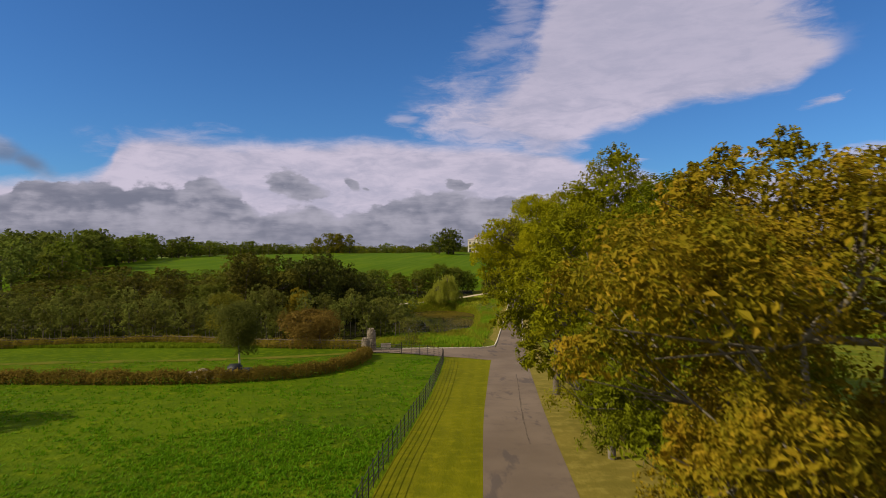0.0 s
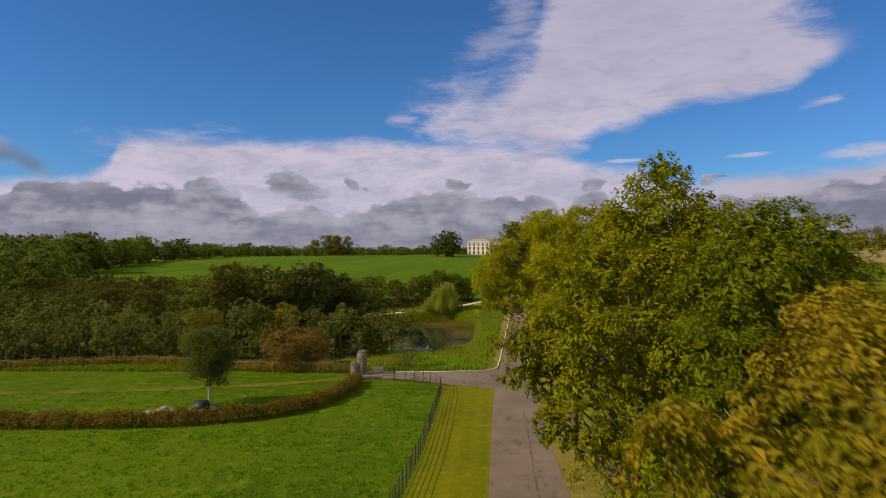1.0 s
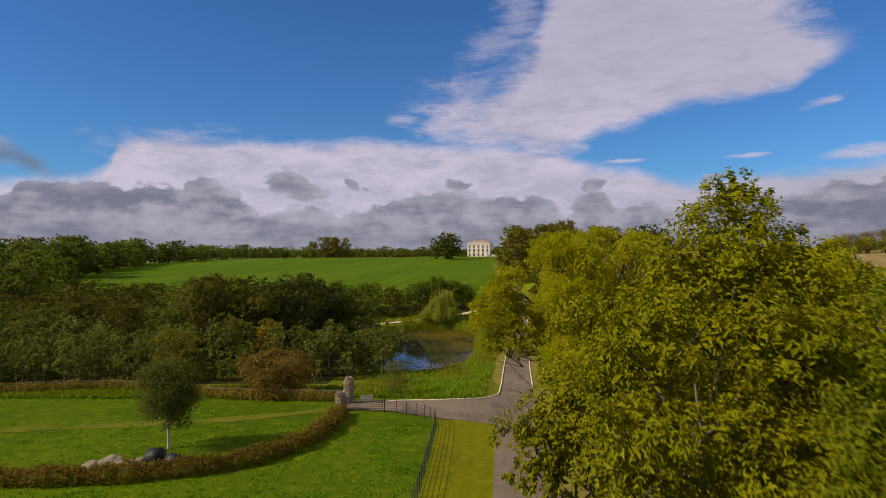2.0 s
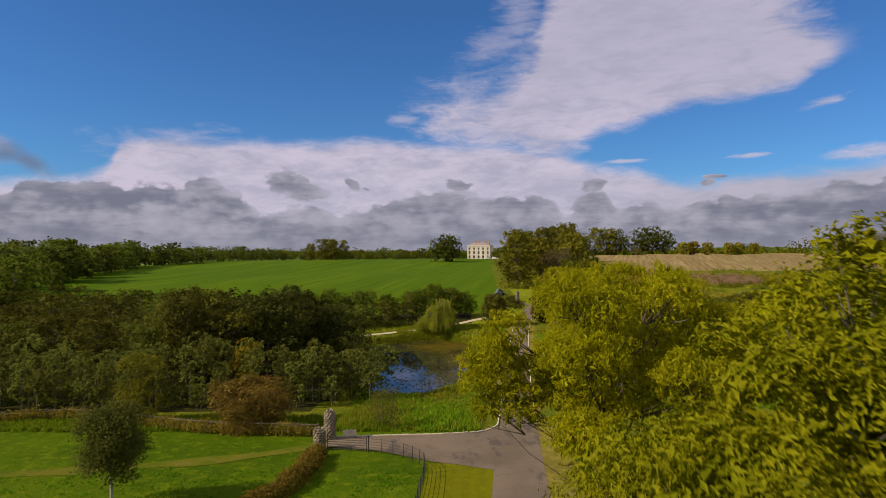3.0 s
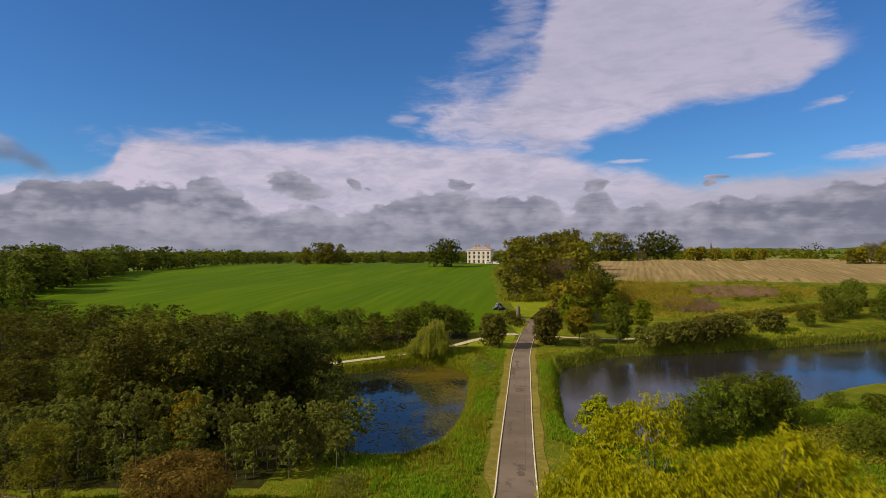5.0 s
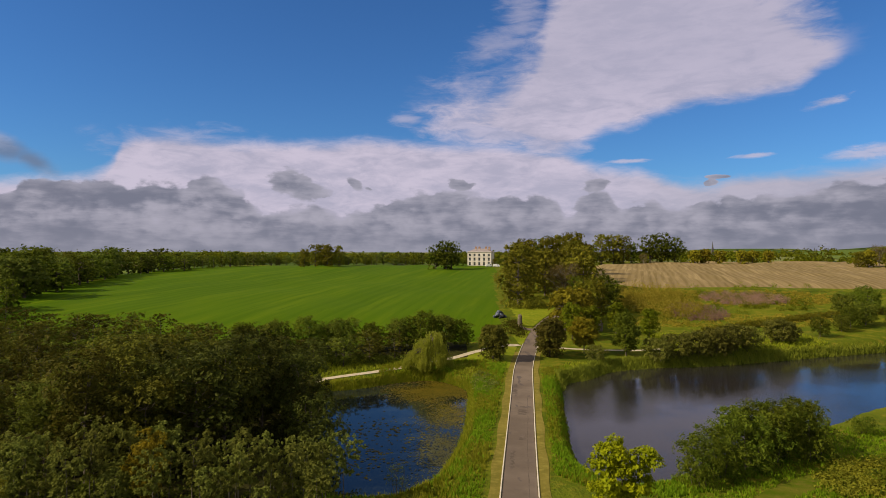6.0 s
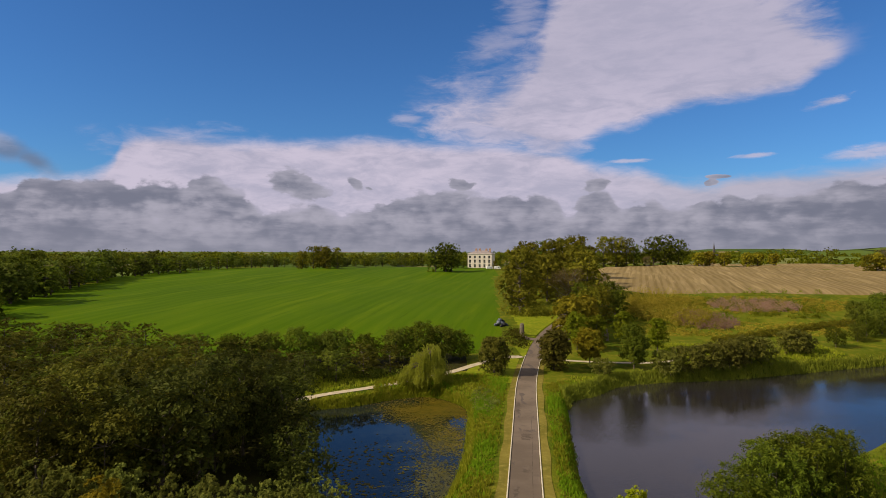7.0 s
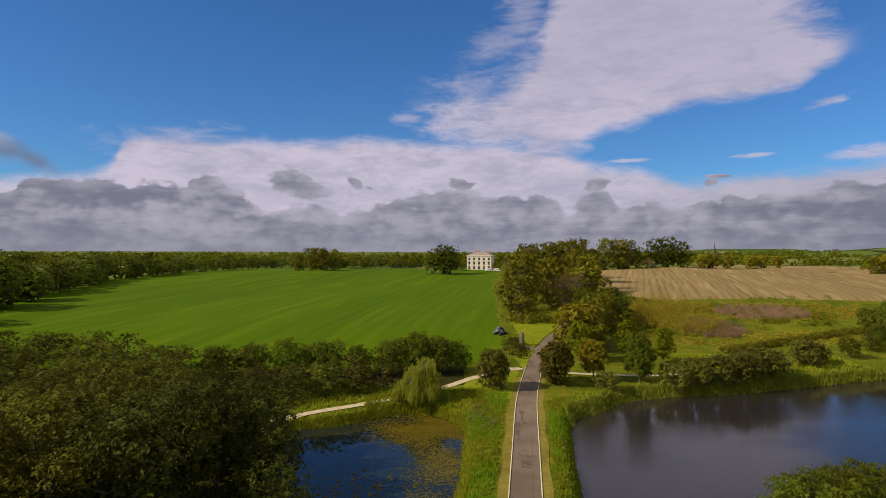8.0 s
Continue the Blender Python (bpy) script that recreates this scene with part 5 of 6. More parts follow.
# ---------------------------------------------------------------- trees beside the drive
make_tree("autumn_tree", (8.9, 13.8, gz(8.9, 13.8)), 12.0, 1.8, 6.0, LEAF_AUTUMN, MAT_LIMB, 116000, 0.125, 0.48, core=17000, core_leaf=0.24, hollow=(0.5, 0.0, 7.9, 0.9, 8.0, 0.55, -33), core_at=0.60, core_ruffle=0.5, lobes=27, seed=11, trunk=0.26, stems=2,
          label="large roadside tree with olive and brown autumn leaves", size=(0.25, 0.38), twigs=5, bunch=24, spread=0.20, depth=0.32, ruffle=0.42, top=0.0, splay=0.80, uneven=0.34, clumps=(13, 0.36),
          clear=[(7.6, -6.4), (6.0, -5.0), (4.8, -4.0)],
          knobs=[(-3.6, -0.6, 10.9, 1.1), (-2.6, 0.4, 11.6, 1.0), (-0.9, 0.8, 12.1, 0.9), (1.0, 0.6, 11.7, 1.1), (2.8, 0.4, 11.2, 1.2), (-5.0, 1.4, 8.9, 1.3), (-5.2, 0.4, 7.6, 1.2), (-4.4, -0.6, 9.6, 1.4), (3.2, -2.3, 10.2, 1.6), (-2.6, -2.6, 5.0, 1.5), (-1.0, -3.6, 4.4, 1.4), (-3.4, -0.6, 5.6, 1.4), (1.4, 0.6, 4.8, 1.9), (3.4, 0.2, 5.4, 1.9), (2.2, 2.4, 4.4, 1.9), (-2.0, 1.6, 4.6, 1.7)])
make_tree("ash_tree", (9.6, 32.3, gz(9.6, 32.3)), 12.6, 1.6, 6.6, LEAF_GREEN, MAT_GREY_BARK, 86000, 0.165, 0.42, clear=[(6.0, -4.0)], core=17000, core_leaf=0.32, core_at=0.55, core_ruffle=0.5, lobes=26, seed=12, trunk=0.26, stems=2,
          label="tall pale-barked roadside tree in full green leaf with a domed head", size=(0.24, 0.38), twigs=4, bunch=24, spread=0.20, depth=0.32, ruffle=0.42, splay=0.76, uneven=0.34, top=0.35, clumps=(13, 0.36),
          knobs=[(-0.7, 0.0, 13.4, 2.0), (-0.5, 0.2, 14.8, 1.1), (-2.0, 0.0, 12.4, 2.1), (0.9, 0.3, 12.6, 2.1), (-0.4, -0.8, 11.4, 2.5), (-3.4, 1.0, 9.6, 1.9), (-4.6, 1.5, 7.8, 1.5), (-6.0, 1.5, 6.6, 1.1), (-5.6, 0.8, 7.9, 1.1), (-4.6, -0.5, 5.9, 1.3), (-4.8, -0.3, 4.7, 1.2), (-3.6, -1.2, 4.4, 1.2),
                 (-0.4, -4.2, 8.2, 2.0), (2.2, -4.0, 9.0, 2.0), (-1.2, -3.4, 6.4, 1.6), (1.0, -4.6, 5.6, 1.8), (-1.6, -3.0, 9.2, 1.5)])
make_tree("ash_tree", (9.6, 23.6, gz(9.6, 23.6)), 12.2, 1.4, 4.3, LEAF_HAZEL, MAT_GREY_BARK, 56000, 0.128, 0.42, core=9000, core_leaf=0.30, core_at=0.55, core_ruffle=0.5, lobes=18, seed=57, trunk=0.2,
          label="green roadside tree between the autumn tree and the tallest", size=(0.28, 0.42), twigs=3, bunch=24, spread=0.20, depth=0.32, ruffle=0.42, splay=0.72, uneven=0.3, top=0.3, clumps=(12, 0.36),
          knobs=[(-1.2, 0.3, 11.9, 1.6), (0.0, 0.2, 11.6, 1.6), (-1.0, -0.3, 10.4, 1.9), (-3.4, -2.0, 5.4, 1.6), (-2.6, -3.2, 3.9, 1.6), (-3.6, -1.0, 7.0, 1.4), (-1.5, -3.4, 6.0, 1.7), (-3.0, -0.6, 3.4, 1.5), (-0.6, -4.0, 3.4, 1.6)])
make_tree("lime_tree", (8.8, 48.5, gz(8.8, 48.5)), 15.4, 4.2, 6.2, LEAF_LIME, MAT_BARK, 118000, 0.132, 0.34, core=16000, core_leaf=0.30, core_at=0.66, core_ruffle=0.5, lobes=34, seed=13, trunk=0.28, droop=0.6, bottom=0.2, clumps=(20, 0.29), clear=[(99, -3.6), (8.6, -2.0)],
          label="roadside tree with drooping yellow-green leaves", size=(0.20, 0.31), twigs=4, bunch=18, spread=0.24, depth=0.4, ruffle=0.45, top=-0.35, splay=0.78, uneven=0.25,
          knobs=[(-2.2, -0.6, 14.2, 1.25), (0.2, -1.0, 14.6, 1.2), (2.4, 0.2, 14.4, 1.3), (-4.6, -1.2, 12.6, 1.2), (-5.3, -0.6, 11.7, 1.3), (-5.8, -0.8, 10.6, 1.3), (-4.8, 1.2, 10.8, 1.0), (-6.0, -0.6, 10.3, 0.8), (-4.3, -0.4, 11.4, 0.8), (-4.2, -1.0, 9.6, 1.2), (-5.4, 0.0, 9.2, 1.0), (-3.7, -0.6, 10.5, 1.2), (-4.5, 0.5, 10.2, 1.1), (-3.9, 0.2, 8.9, 1.0), (4.2, -0.4, 12.4, 1.9), (5.6, -0.8, 11.4, 1.8), (4.4, 0.6, 10.2, 2.0), (-1.0, 0.8, 12.0, 2.0), (1.6, -0.8, 11.6, 2.0)])
make_tree("lime_tree", (17.8, 46.6, gz(17.8, 46.6)), 14.6, 2.6, 6.2, LEAF_LIME, MAT_BARK, 56000, 0.15, 0.34, core=8000, core_leaf=0.42, core_at=0.66, core_ruffle=0.5, lobes=28, seed=14, trunk=0.26, droop=0.6, clumps=(16, 0.29),
          label="yellow-green tree behind the roadside trees", size=(0.22, 0.34), twigs=3, bunch=18, spread=0.24, depth=0.40, top=0.2, splay=0.75, uneven=0.3)

# tree beside the pasture, whose shadow reaches across the grass
make_tree("pasture_tree", (-47.0, 34.0, gz(-47, 34)), 16.0, 2.5, 4.0, LEAF_MID, MAT_BARK, 5000, 0.5, 0.55, core=800, core_leaf=0.8, lobes=18, seed=49, trunk=0.3,
          label="tall green tree at the pasture's edge")

# sapling in the paddock
make_tree("sapling", (-20.0, 62.4, gz(-20.0, 62.4)), 6.5, 2.0, 2.4, LEAF_SAPLING, MAT_PALE_BARK, 15000, 0.19, 0.5, lobes=16, thin=True, seed=15, trunk=0.10,
          label="young tree with a pale slim trunk in the paddock", twigs=2, bunch=8, spread=0.2, depth=0.7, splay=0.6)

# ---------------------------------------------------------------- bushes and single trees round the ponds
make_tree("russet_bush", (-17.3, 84.6, gz(-17.3, 84.6)), 4.7, 0.1, 3.9, LEAF_RED, MAT_BARK, 17000, 0.16, 0.5, core=1500, lobes=18, seed=16, stems=5, trunk=0.06,
          label="round reddish-brown bush beside the timber fence", category="bush", splay=0.7)
make_tree("field_maple", (-29.2, 86.3, gz(-29.2, 86.3)), 7.0, 0.6, 2.9, LEAF_AVENUE, MAT_BARK, 7000, 0.22, 0.5, lobes=16, seed=17, stems=2, trunk=0.12,
          label="small olive-leaved tree by the timber fence")
make_tree("golden_tree", (-22.3, 97.6, gz(-22.3, 97.6)), 7.6, 1.2, 2.1, LEAF_GOLD, MAT_BARK, 4500, 0.24, 0.5, lobes=10, seed=18, trunk=0.08,
          label="slim tree with golden yellow leaves in the wood edge")
make_tree("airy_shrub", (-4.2, 84.4, gz(-4.2, 84.4)), 3.9, 0.1, 2.2, LEAF_GREY, MAT_BARK, 2600, 0.17, 0.4, lobes=14, thin=True, seed=19, stems=5, trunk=0.04,
          label="thin grey-green shrub on the pond bank", category="bush", depth=0.9, spread=0.25)
make_tree("bare_shrub", (-0.6, 103.5, gz(-0.6, 103.5)), 3.2, 0.3, 1.6, LEAF_DARK, MAT_BARK, 500, 0.16, 0.4, lobes=10, thin=True, seed=20, stems=5, trunk=0.04,
          label="nearly bare twiggy shrub at the water's edge", category="bush", depth=0.9, spread=0.3)


def build_willow(x, y):
    r = np.random.default_rng(25)
    root = thing("weeping_willow", (x, y, gz(x, y)), 0, "pale green weeping willow over the pond's far bank", "tree")
    tips, paths = [], [(np.array([[0, 0, -0.3], [0.2, 0, 1.8], [0.1, 0.1, 3.6], [0.3, 0, 5.2]]), [0.42, 0.34, 0.24, 0.1])]
    for i in range(84):
        a, q = r.uniform(0, 2 * math.pi), r.uniform(0.15, 1) ** 0.7
        out = np.array([math.cos(a) * 4.9 * q, math.sin(a) * 4.0 * q])
        peak = np.array([1.3, 0.2])                    # the head stands over the drive side; the boughs reach out the other way
        far = float(np.linalg.norm((out - peak) / [5.6 if out[0] < peak[0] else 3.4, 4.0]))
        top = np.array([out[0], out[1], max(1.6, 8.3 * (1 - 0.78 * min(1.0, far) ** 1.25)) + r.uniform(-0.5, 0.5)])
        paths.append((np.array([[0.15, 0.05, 3.0], top * 0.55 + np.array([0.3, 0, 2.4]), top]), [0.12, 0.07, 0.02]))
        for j in range(13):
            b = top + r.normal(size=3) * [0.42, 0.42, 0.2]
            tips.append((b, min(b[2] * r.uniform(0.45, 0.98), r.uniform(1.4, 4.4))))
    at, face = [], []
    for b, fall in tips:
        n = int(10 + fall * 7)
        t = r.random(n)
        out = b[:2] / (np.linalg.norm(b[:2]) + 0.1)
        p = np.column_stack([b[0] + out[0] * 0.5 * np.sqrt(t), b[1] + out[1] * 0.5 * np.sqrt(t), b[2] - fall * t]) + r.normal(size=(n, 3)) * 0.08
        at.append(p)
        face.append(np.column_stack([np.full(n, out[0]), np.full(n, out[1]), np.full(n, 0.4)]) + 0.5 * r.normal(size=(n, 3)))
    V, F = tubes(paths, 6)
    part_mesh("trunk", mesh_of("trunk", V, F, [MAT_BARK], smooth_faces=True), root)
    part_mesh("crown", leaves_mesh("crown", np.vstack(at), np.vstack(face), 0.36, 0.24, LEAF_WILLOW, r, droop=3.0), root)


build_willow(0.4, 172.0)

# prototypes for the planted trees and the woods
round_dark = make_tree("round_tree", (14.5, 179.8, gz(14.5, 179.8)), 7.4, 0.2, 4.1, LEAF_ROUND, MAT_BARK, 12000, 0.29, 0.6, core=2600, core_leaf=0.6, core_at=0.8, core_ruffle=0.3, lobes=24, seed=26, trunk=0.2, splay=0.46, uneven=0.08,
                       label="dense round dark-leaved tree beside the drive", size=(0.40, 0.50), group="trees at the causeway's end", depth=0.2, bunch=8, spread=0.09, ruffle=0.18)
r = np.random.default_rng(50)
t2 = copy_thing(round_dark, stand(None, 27.6, 184.0, 130, 1.1, 1.12))
tagged(t2, "dense dark round-crowned tree overhanging the drive")
make_tree("young_maple", (36.2, 188.3, gz(36.2, 188.3)), 8.2, 1.2, 3.4, LEAF_MAPLE, MAT_BARK, 8000, 0.29, 0.6, core=1800, core_leaf=0.55, core_at=0.78, depth=0.22, bunch=8, spread=0.1, ruffle=0.18, splay=0.48, size=(0.44, 0.56), lobes=16, seed=27, trunk=0.13,
                         label="young tree turning orange beside the gravel path", group="trees at the causeway's end")
make_tree("young_oak", (45.6, 187.2, gz(45.6, 187.2)), 9.8, 0.9, 3.7, LEAF_OAK, MAT_BARK, 9000, 0.29, 0.6, core=1800, core_leaf=0.55, core_at=0.78, depth=0.22, bunch=8, spread=0.1, ruffle=0.18, top=0.9, lobes=18, seed=28, trunk=0.14,
                        label="young green tree on the lake's far bank", group="trees at the causeway's end")
green_light = make_tree("young_lime", (56, 203, gz(56, 203)), 8.4, 0.9, 3.0, LEAF_MID, MAT_BARK, 4500, 0.32, 0.6, core=700, core_leaf=0.6, core_at=0.72, lobes=18, seed=59, trunk=0.14,
                        label="young olive-green tree behind the gravel path", group="trees at the causeway's end")
for x, y, s, text in ((41.5, 205, 1.0, "green tree among the avenue saplings"),
                      (36.5, 203, 1.1, "olive-green tree beside the bend of the drive"), (50, 212, 1.0, "green tree on the rough slope")):
    tagged(copy_thing(green_light, stand(None, x, y, x * 37, s)), text)
bush_mid = make_tree("waterside_bush", (51.8, 184.5, gz(51.8, 184.5)), 5.2, 0.1, 3.4, LEAF_SALLOW, MAT_BARK, 3000, 0.32, 0.55, core=700, core_leaf=0.55, core_at=0.8, depth=0.22, bunch=8, spread=0.1, ruffle=0.18, lobes=16, seed=29, stems=4, trunk=0.06,
                     label="rounded green willow bush on the lake shore", category="bush", group="shore bushes", splay=0.72)
for i, (x, y, s) in enumerate([(56.5, 186, 1.05), (61.5, 187, 1.15), (66.5, 188.5, 1.2), (71.5, 190.5, 1.25), (76, 192.5, 1.1), (37, 180.8, 0.7), (88, 201.5, 1.15), (91.5, 203.5, 0.9)]):
    copy_thing(bush_mid, stand(None, x, y, i * 71, s))
# hedgerow behind the pond, below the green field
shore_tree = make_tree("hedgerow_tree", (-27, 186, gz(-27, 186)), 8.2, 0.3, 4.3, LEAF_OAK, MAT_BARK, 4600, 0.34, 0.55, core=1200, core_leaf=0.6, core_at=0.72, core_ruffle=0.4, lobes=18, seed=30, trunk=0.16, ruffle=0.16, depth=0.25, bunch=8,
                       label="dense green tree in the row behind the pond", group="row of trees behind the pond", splay=0.52, size=(0.46, 0.6))
shore_dark = make_tree("hedgerow_tree", (-19, 187, gz(-19, 187)), 7.6, 0.3, 4.1, LEAF_DARK, MAT_BARK, 4600, 0.34, 0.55, core=1200, core_leaf=0.6, core_at=0.72, core_ruffle=0.4, lobes=18, seed=33, trunk=0.16, ruffle=0.16, depth=0.25, bunch=8,
                       label="dense dark green tree in the row behind the pond", group="row of trees behind the pond", splay=0.52, size=(0.46, 0.6))
for i, (x, y, s) in enumerate([(-12.5, 188, 0.78), (-6.5, 188.5, 0.95), (-1.5, 189.5, 1.08), (3.6, 190, 1.02), (7.8, 191.5, 0.8), (-34, 184, 1.0), (-41, 183, 0.9), (-23, 191, 0.75)]):
    copy_thing((shore_tree, shore_dark)[i % 2], stand(None, x, y, i * 83, s))

for i, (x, y, s) in enumerate([(103, 209, 0.62), (118, 220, 0.75), (125, 224, 0.85), (131, 219, 0.9), (140, 228, 1.05), (126, 236, 0.9), (136, 240, 1.0), (148, 236, 1.1), (113, 216, 0.6)]):
    tagged(copy_thing((shore_tree, shore_dark)[i % 3 == 2], stand(None, x, y, i * 59, s)), "dark green bushy tree beyond the lake", group="trees beyond the lake")

# lake bank in front: a dense clump of bushes and a bright young tree
bank_bush = make_tree("bank_willow", (33, 109.5, gz(33, 109.5)), 5.4, 0.1, 3.3, LEAF_OAK, MAT_BARK, 4200, 0.235, 0.42, core=800, core_leaf=0.5, core_at=0.72, lobes=18, seed=45, stems=4, trunk=0.06,
                      label="dense olive-green willow bush on the near lake bank", category="bush", group="bank willows", splay=0.68)
for i, (x, y, s) in enumerate([(37.5, 112.5, 1.15), (42, 116, 1.2), (45.5, 119.5, 1.15), (49, 122.5, 0.95), (39, 116.5, 1.05), (30, 107, 0.8), (47, 116, 0.95)]):
    copy_thing(bank_bush, stand(None, x, y, i * 57 + 20, s, s * 1.1))
for i, (x, y, s) in enumerate([(52, 107, 0.85), (57, 108, 0.95), (49, 104, 0.75), (61, 112, 0.95), (55, 102, 0.85), (64, 123, 0.7), (60, 127, 0.55), (66, 106, 1.0)]):
    copy_thing(bank_bush, stand(None, x, y, i * 91, s, s * 0.8))
make_tree("young_sycamore", (18.4, 93.4, gz(18.4, 93.4)), 7.9, 0.8, 2.4, LEAF_GREEN, MAT_BARK, 9000, 0.22, 0.7, core=800, core_leaf=0.5, lobes=15, seed=34, trunk=0.08,
          label="bright green young tree beside the causeway", splay=0.7)

# ---------------------------------------------------------------- avenue, ridge and hedgerow trees
def avenue_tree(at, height, radius, mat, seed, label, leaves=2900, leaf=0.76, low=-0.6, depth=0.3):
    return make_tree("avenue_tree", (*at, gz(*at)), height, low, radius, mat, MAT_BARK, leaves, leaf, 0.6, core=500, core_leaf=1.6, core_at=0.66, core_ruffle=0.45, lobes=26, seed=seed, trunk=0.36, depth=depth, bunch=10,
                     spread=0.25, ruffle=0.16, label=label, group="avenue trees", size=(0.34, 0.48), splay=0.58, uneven=0.2, clumps=(6, 0.46))


big_a = avenue_tree((28.4, 251), 21.0, 8.0, LEAF_AVENUE, 35, "tall full-crowned tree lining the avenue")
big_b = avenue_tree((53, 266), 18.5, 7.6, LEAF_OLIVE, 36, "olive full-crowned tree lining the avenue")
big_g = avenue_tree((64, 352), 18.5, 8.8, LEAF_OAK, 56, "broad deep green tree on the ridge")
yellowing = avenue_tree((36.8, 213.5), 11.2, 6.0, LEAF_YELLOWING, 58, "rounded tree with yellowing olive leaves at the drive's bend", 3600, 0.44, 0.4)
big_c = make_tree("avenue_tree", (45, 258, gz(45, 258)), 14.5, 2.4, 7.0, LEAF_BRONZE, MAT_LIMB, 4200, 0.42, 0.5, lobes=26, thin=True, seed=37, trunk=0.40, depth=0.9, spread=0.2, twigs=7,
                  label="thin-leaved brownish tree with bare limbs showing", group="avenue trees", size=(0.30, 0.42), splay=0.62, uneven=0.25)
for i, (k, x, y, q) in enumerate([(0, 31, 276, 0.95), (1, 35.5, 300, 1.0), (1, 41, 330, 1.1), (0, 50, 318, 1.0), (1, 62, 330, 1.15), (0, 57, 350, 1.0), (1, 45, 360, 1.0),
                                  (0, 53, 283, 0.95), (1, 43, 288, 0.95), (2, 59, 300, 0.95), (0, 50, 400, 1.0), (2, 60, 420, 1.0), (1, 49, 232, 0.62), (2, 53, 240, 0.62), (0, 44.5, 226, 0.55), (2, 57.5, 247, 0.5), (3, 41.5, 221.5, 0.95), (2, 47, 247, 0.55)]):
    copy_thing((big_a, big_b, big_g, yellowing)[k], stand(None, x, y, i * 47, q))
for i, (k, x, y, q) in enumerate([(0, 108, 462, 0.95), (1, 117, 466, 1.05), (0, 125, 470, 0.9), (2, 143, 470, 1.02), (2, 152, 474, 1.08), (2, 161, 474, 0.95), (1, 100, 460, 0.7), (2, 133, 480, 0.8),
                                  (2, 5, 482, 1.05), (2, 9, 486, 1.0), (2, -2, 484, 0.9), (1, -104, 530, 0.75), (0, -95, 527, 0.8), (1, -85, 524, 0.85), (0, -77, 528, 0.75), (1, -89, 533, 0.9),
                                  (3, 172, 468, 0.85), (3, 180, 470, 0.9), (3, 189, 468, 0.85), (3, 205, 470, 0.85), (3, 213, 472, 0.8), (3, 222, 468, 0.75), (1, 238, 400, 0.5), (3, 246, 404, 0.95), (1, 254, 398, 0.5), (3, 262, 402, 0.9),
                                  (1, 271, 398, 0.6), (2, 280, 400, 0.65), (2, 290, 396, 0.6), (2, 18, 519, 0.30), (2, 46, 516, 0.34), (1, 41.5, 520, 0.3), (2, 14, 522, 0.4)]):
    copy_thing((big_a, big_b, big_g, yellowing)[k], stand(None, x, y, i * 53, q))
tagged(copy_thing(big_c, stand(None, 137, 465, 40, 0.5)), "small brown thin-leaved tree at the top of the stubble")
for i, (x, y, q) in enumerate([(268, 410, 1.0), (280, 412, 1.1), (258, 412, 0.85)]):
    tagged(copy_thing(big_c, stand(None, x, y, 90 * i, q)), "half-bare brownish tree in the hedgerow")
far_a = make_tree("hilltop_tree", (-152, 270, gz(-152, 270)), 16.0, 0.2, 8.0, LEAF_FAR, MAT_BARK, 1000, 0.98, 0.65, depth=0.25, bunch=8, spread=0.25, ruffle=0.15, core=260, core_leaf=1.5, core_at=0.66, core_ruffle=0.4, clumps=(6, 0.46), lobes=16, seed=43, trunk=0.4,
                  label="full-crowned green tree at the field's top edge", group="trees round the green field")
far_b = make_tree("hilltop_tree", (-160, 300, gz(-160, 300)), 15.0, 0.2, 7.4, LEAF_OAK, MAT_BARK, 1000, 0.98, 0.65, depth=0.25, bunch=8, spread=0.25, ruffle=0.15, core=260, core_leaf=1.5, core_at=0.66, core_ruffle=0.4, clumps=(6, 0.46), lobes=16, seed=44, trunk=0.4,
                  label="full-crowned olive tree at the field's top edge", group="trees round the green field")
r = np.random.default_rng(60)
belt = open_curve([(-149, 258), (-155, 290), (-163, 320), (-174, 360), (-188, 400), (-195, 430), (-186, 465), (-178, 540), (-150, 640), (-80, 700), (0, 700), (60, 680)], 13)
for i, (x, y) in enumerate(belt):
    for k in range(2):
        px, py = x - 10 * k + r.normal() * 4, y + 9 * k + r.normal() * 4
        s = r.uniform(0.6, 1.05) * (1.05 if y < 480 else 0.85)
        copy_thing((far_a, far_b)[int(r.integers(2))], stand(None, px, py, r.uniform(0, 360), s * 1.2, s * r.uniform(0.85, 1.05)))
for i, (x, y, q) in enumerate([(-146, 240, 1.05), (-134, 224, 0.95), (-152, 228, 1.1), (-124, 207, 0.9), (-140, 206, 1.0), (-118, 190, 0.8), (-160, 246, 1.0), (-132, 238, 0.7), (-131, 188, 0.9)]):
    copy_thing((far_a, far_b)[i % 2], stand(None, x, y, i * 61, q))
for i in range(34):
    x, y = r.uniform(-285, -165), r.uniform(236, 400)
    if x > -165 - (y - 250) * 0.22:
        x -= 30
    x = max(x, -0.74 * y)
    copy_thing((far_a, far_b)[i % 2], stand(None, x, y, r.uniform(0, 360), r.uniform(0.75, 1.15)))

# ---------------------------------------------------------------- the wood west of the pond
def wood_tree(at, height, radius, mat, leaves, leaf, seed, label):
    return make_tree("woodland_tree", (*at, gz(*at)), height, 0.8, radius, mat, MAT_BARK, leaves, leaf, 0.6, core=int(leaves * 0.3), core_leaf=0.45, core_at=0.66, core_ruffle=0.45, lobes=15, seed=seed, trunk=0.16,
                     label=label, group="woodland trees", ruffle=0.18, depth=0.28, bunch=10, spread=0.25, clumps=(6, 0.42))


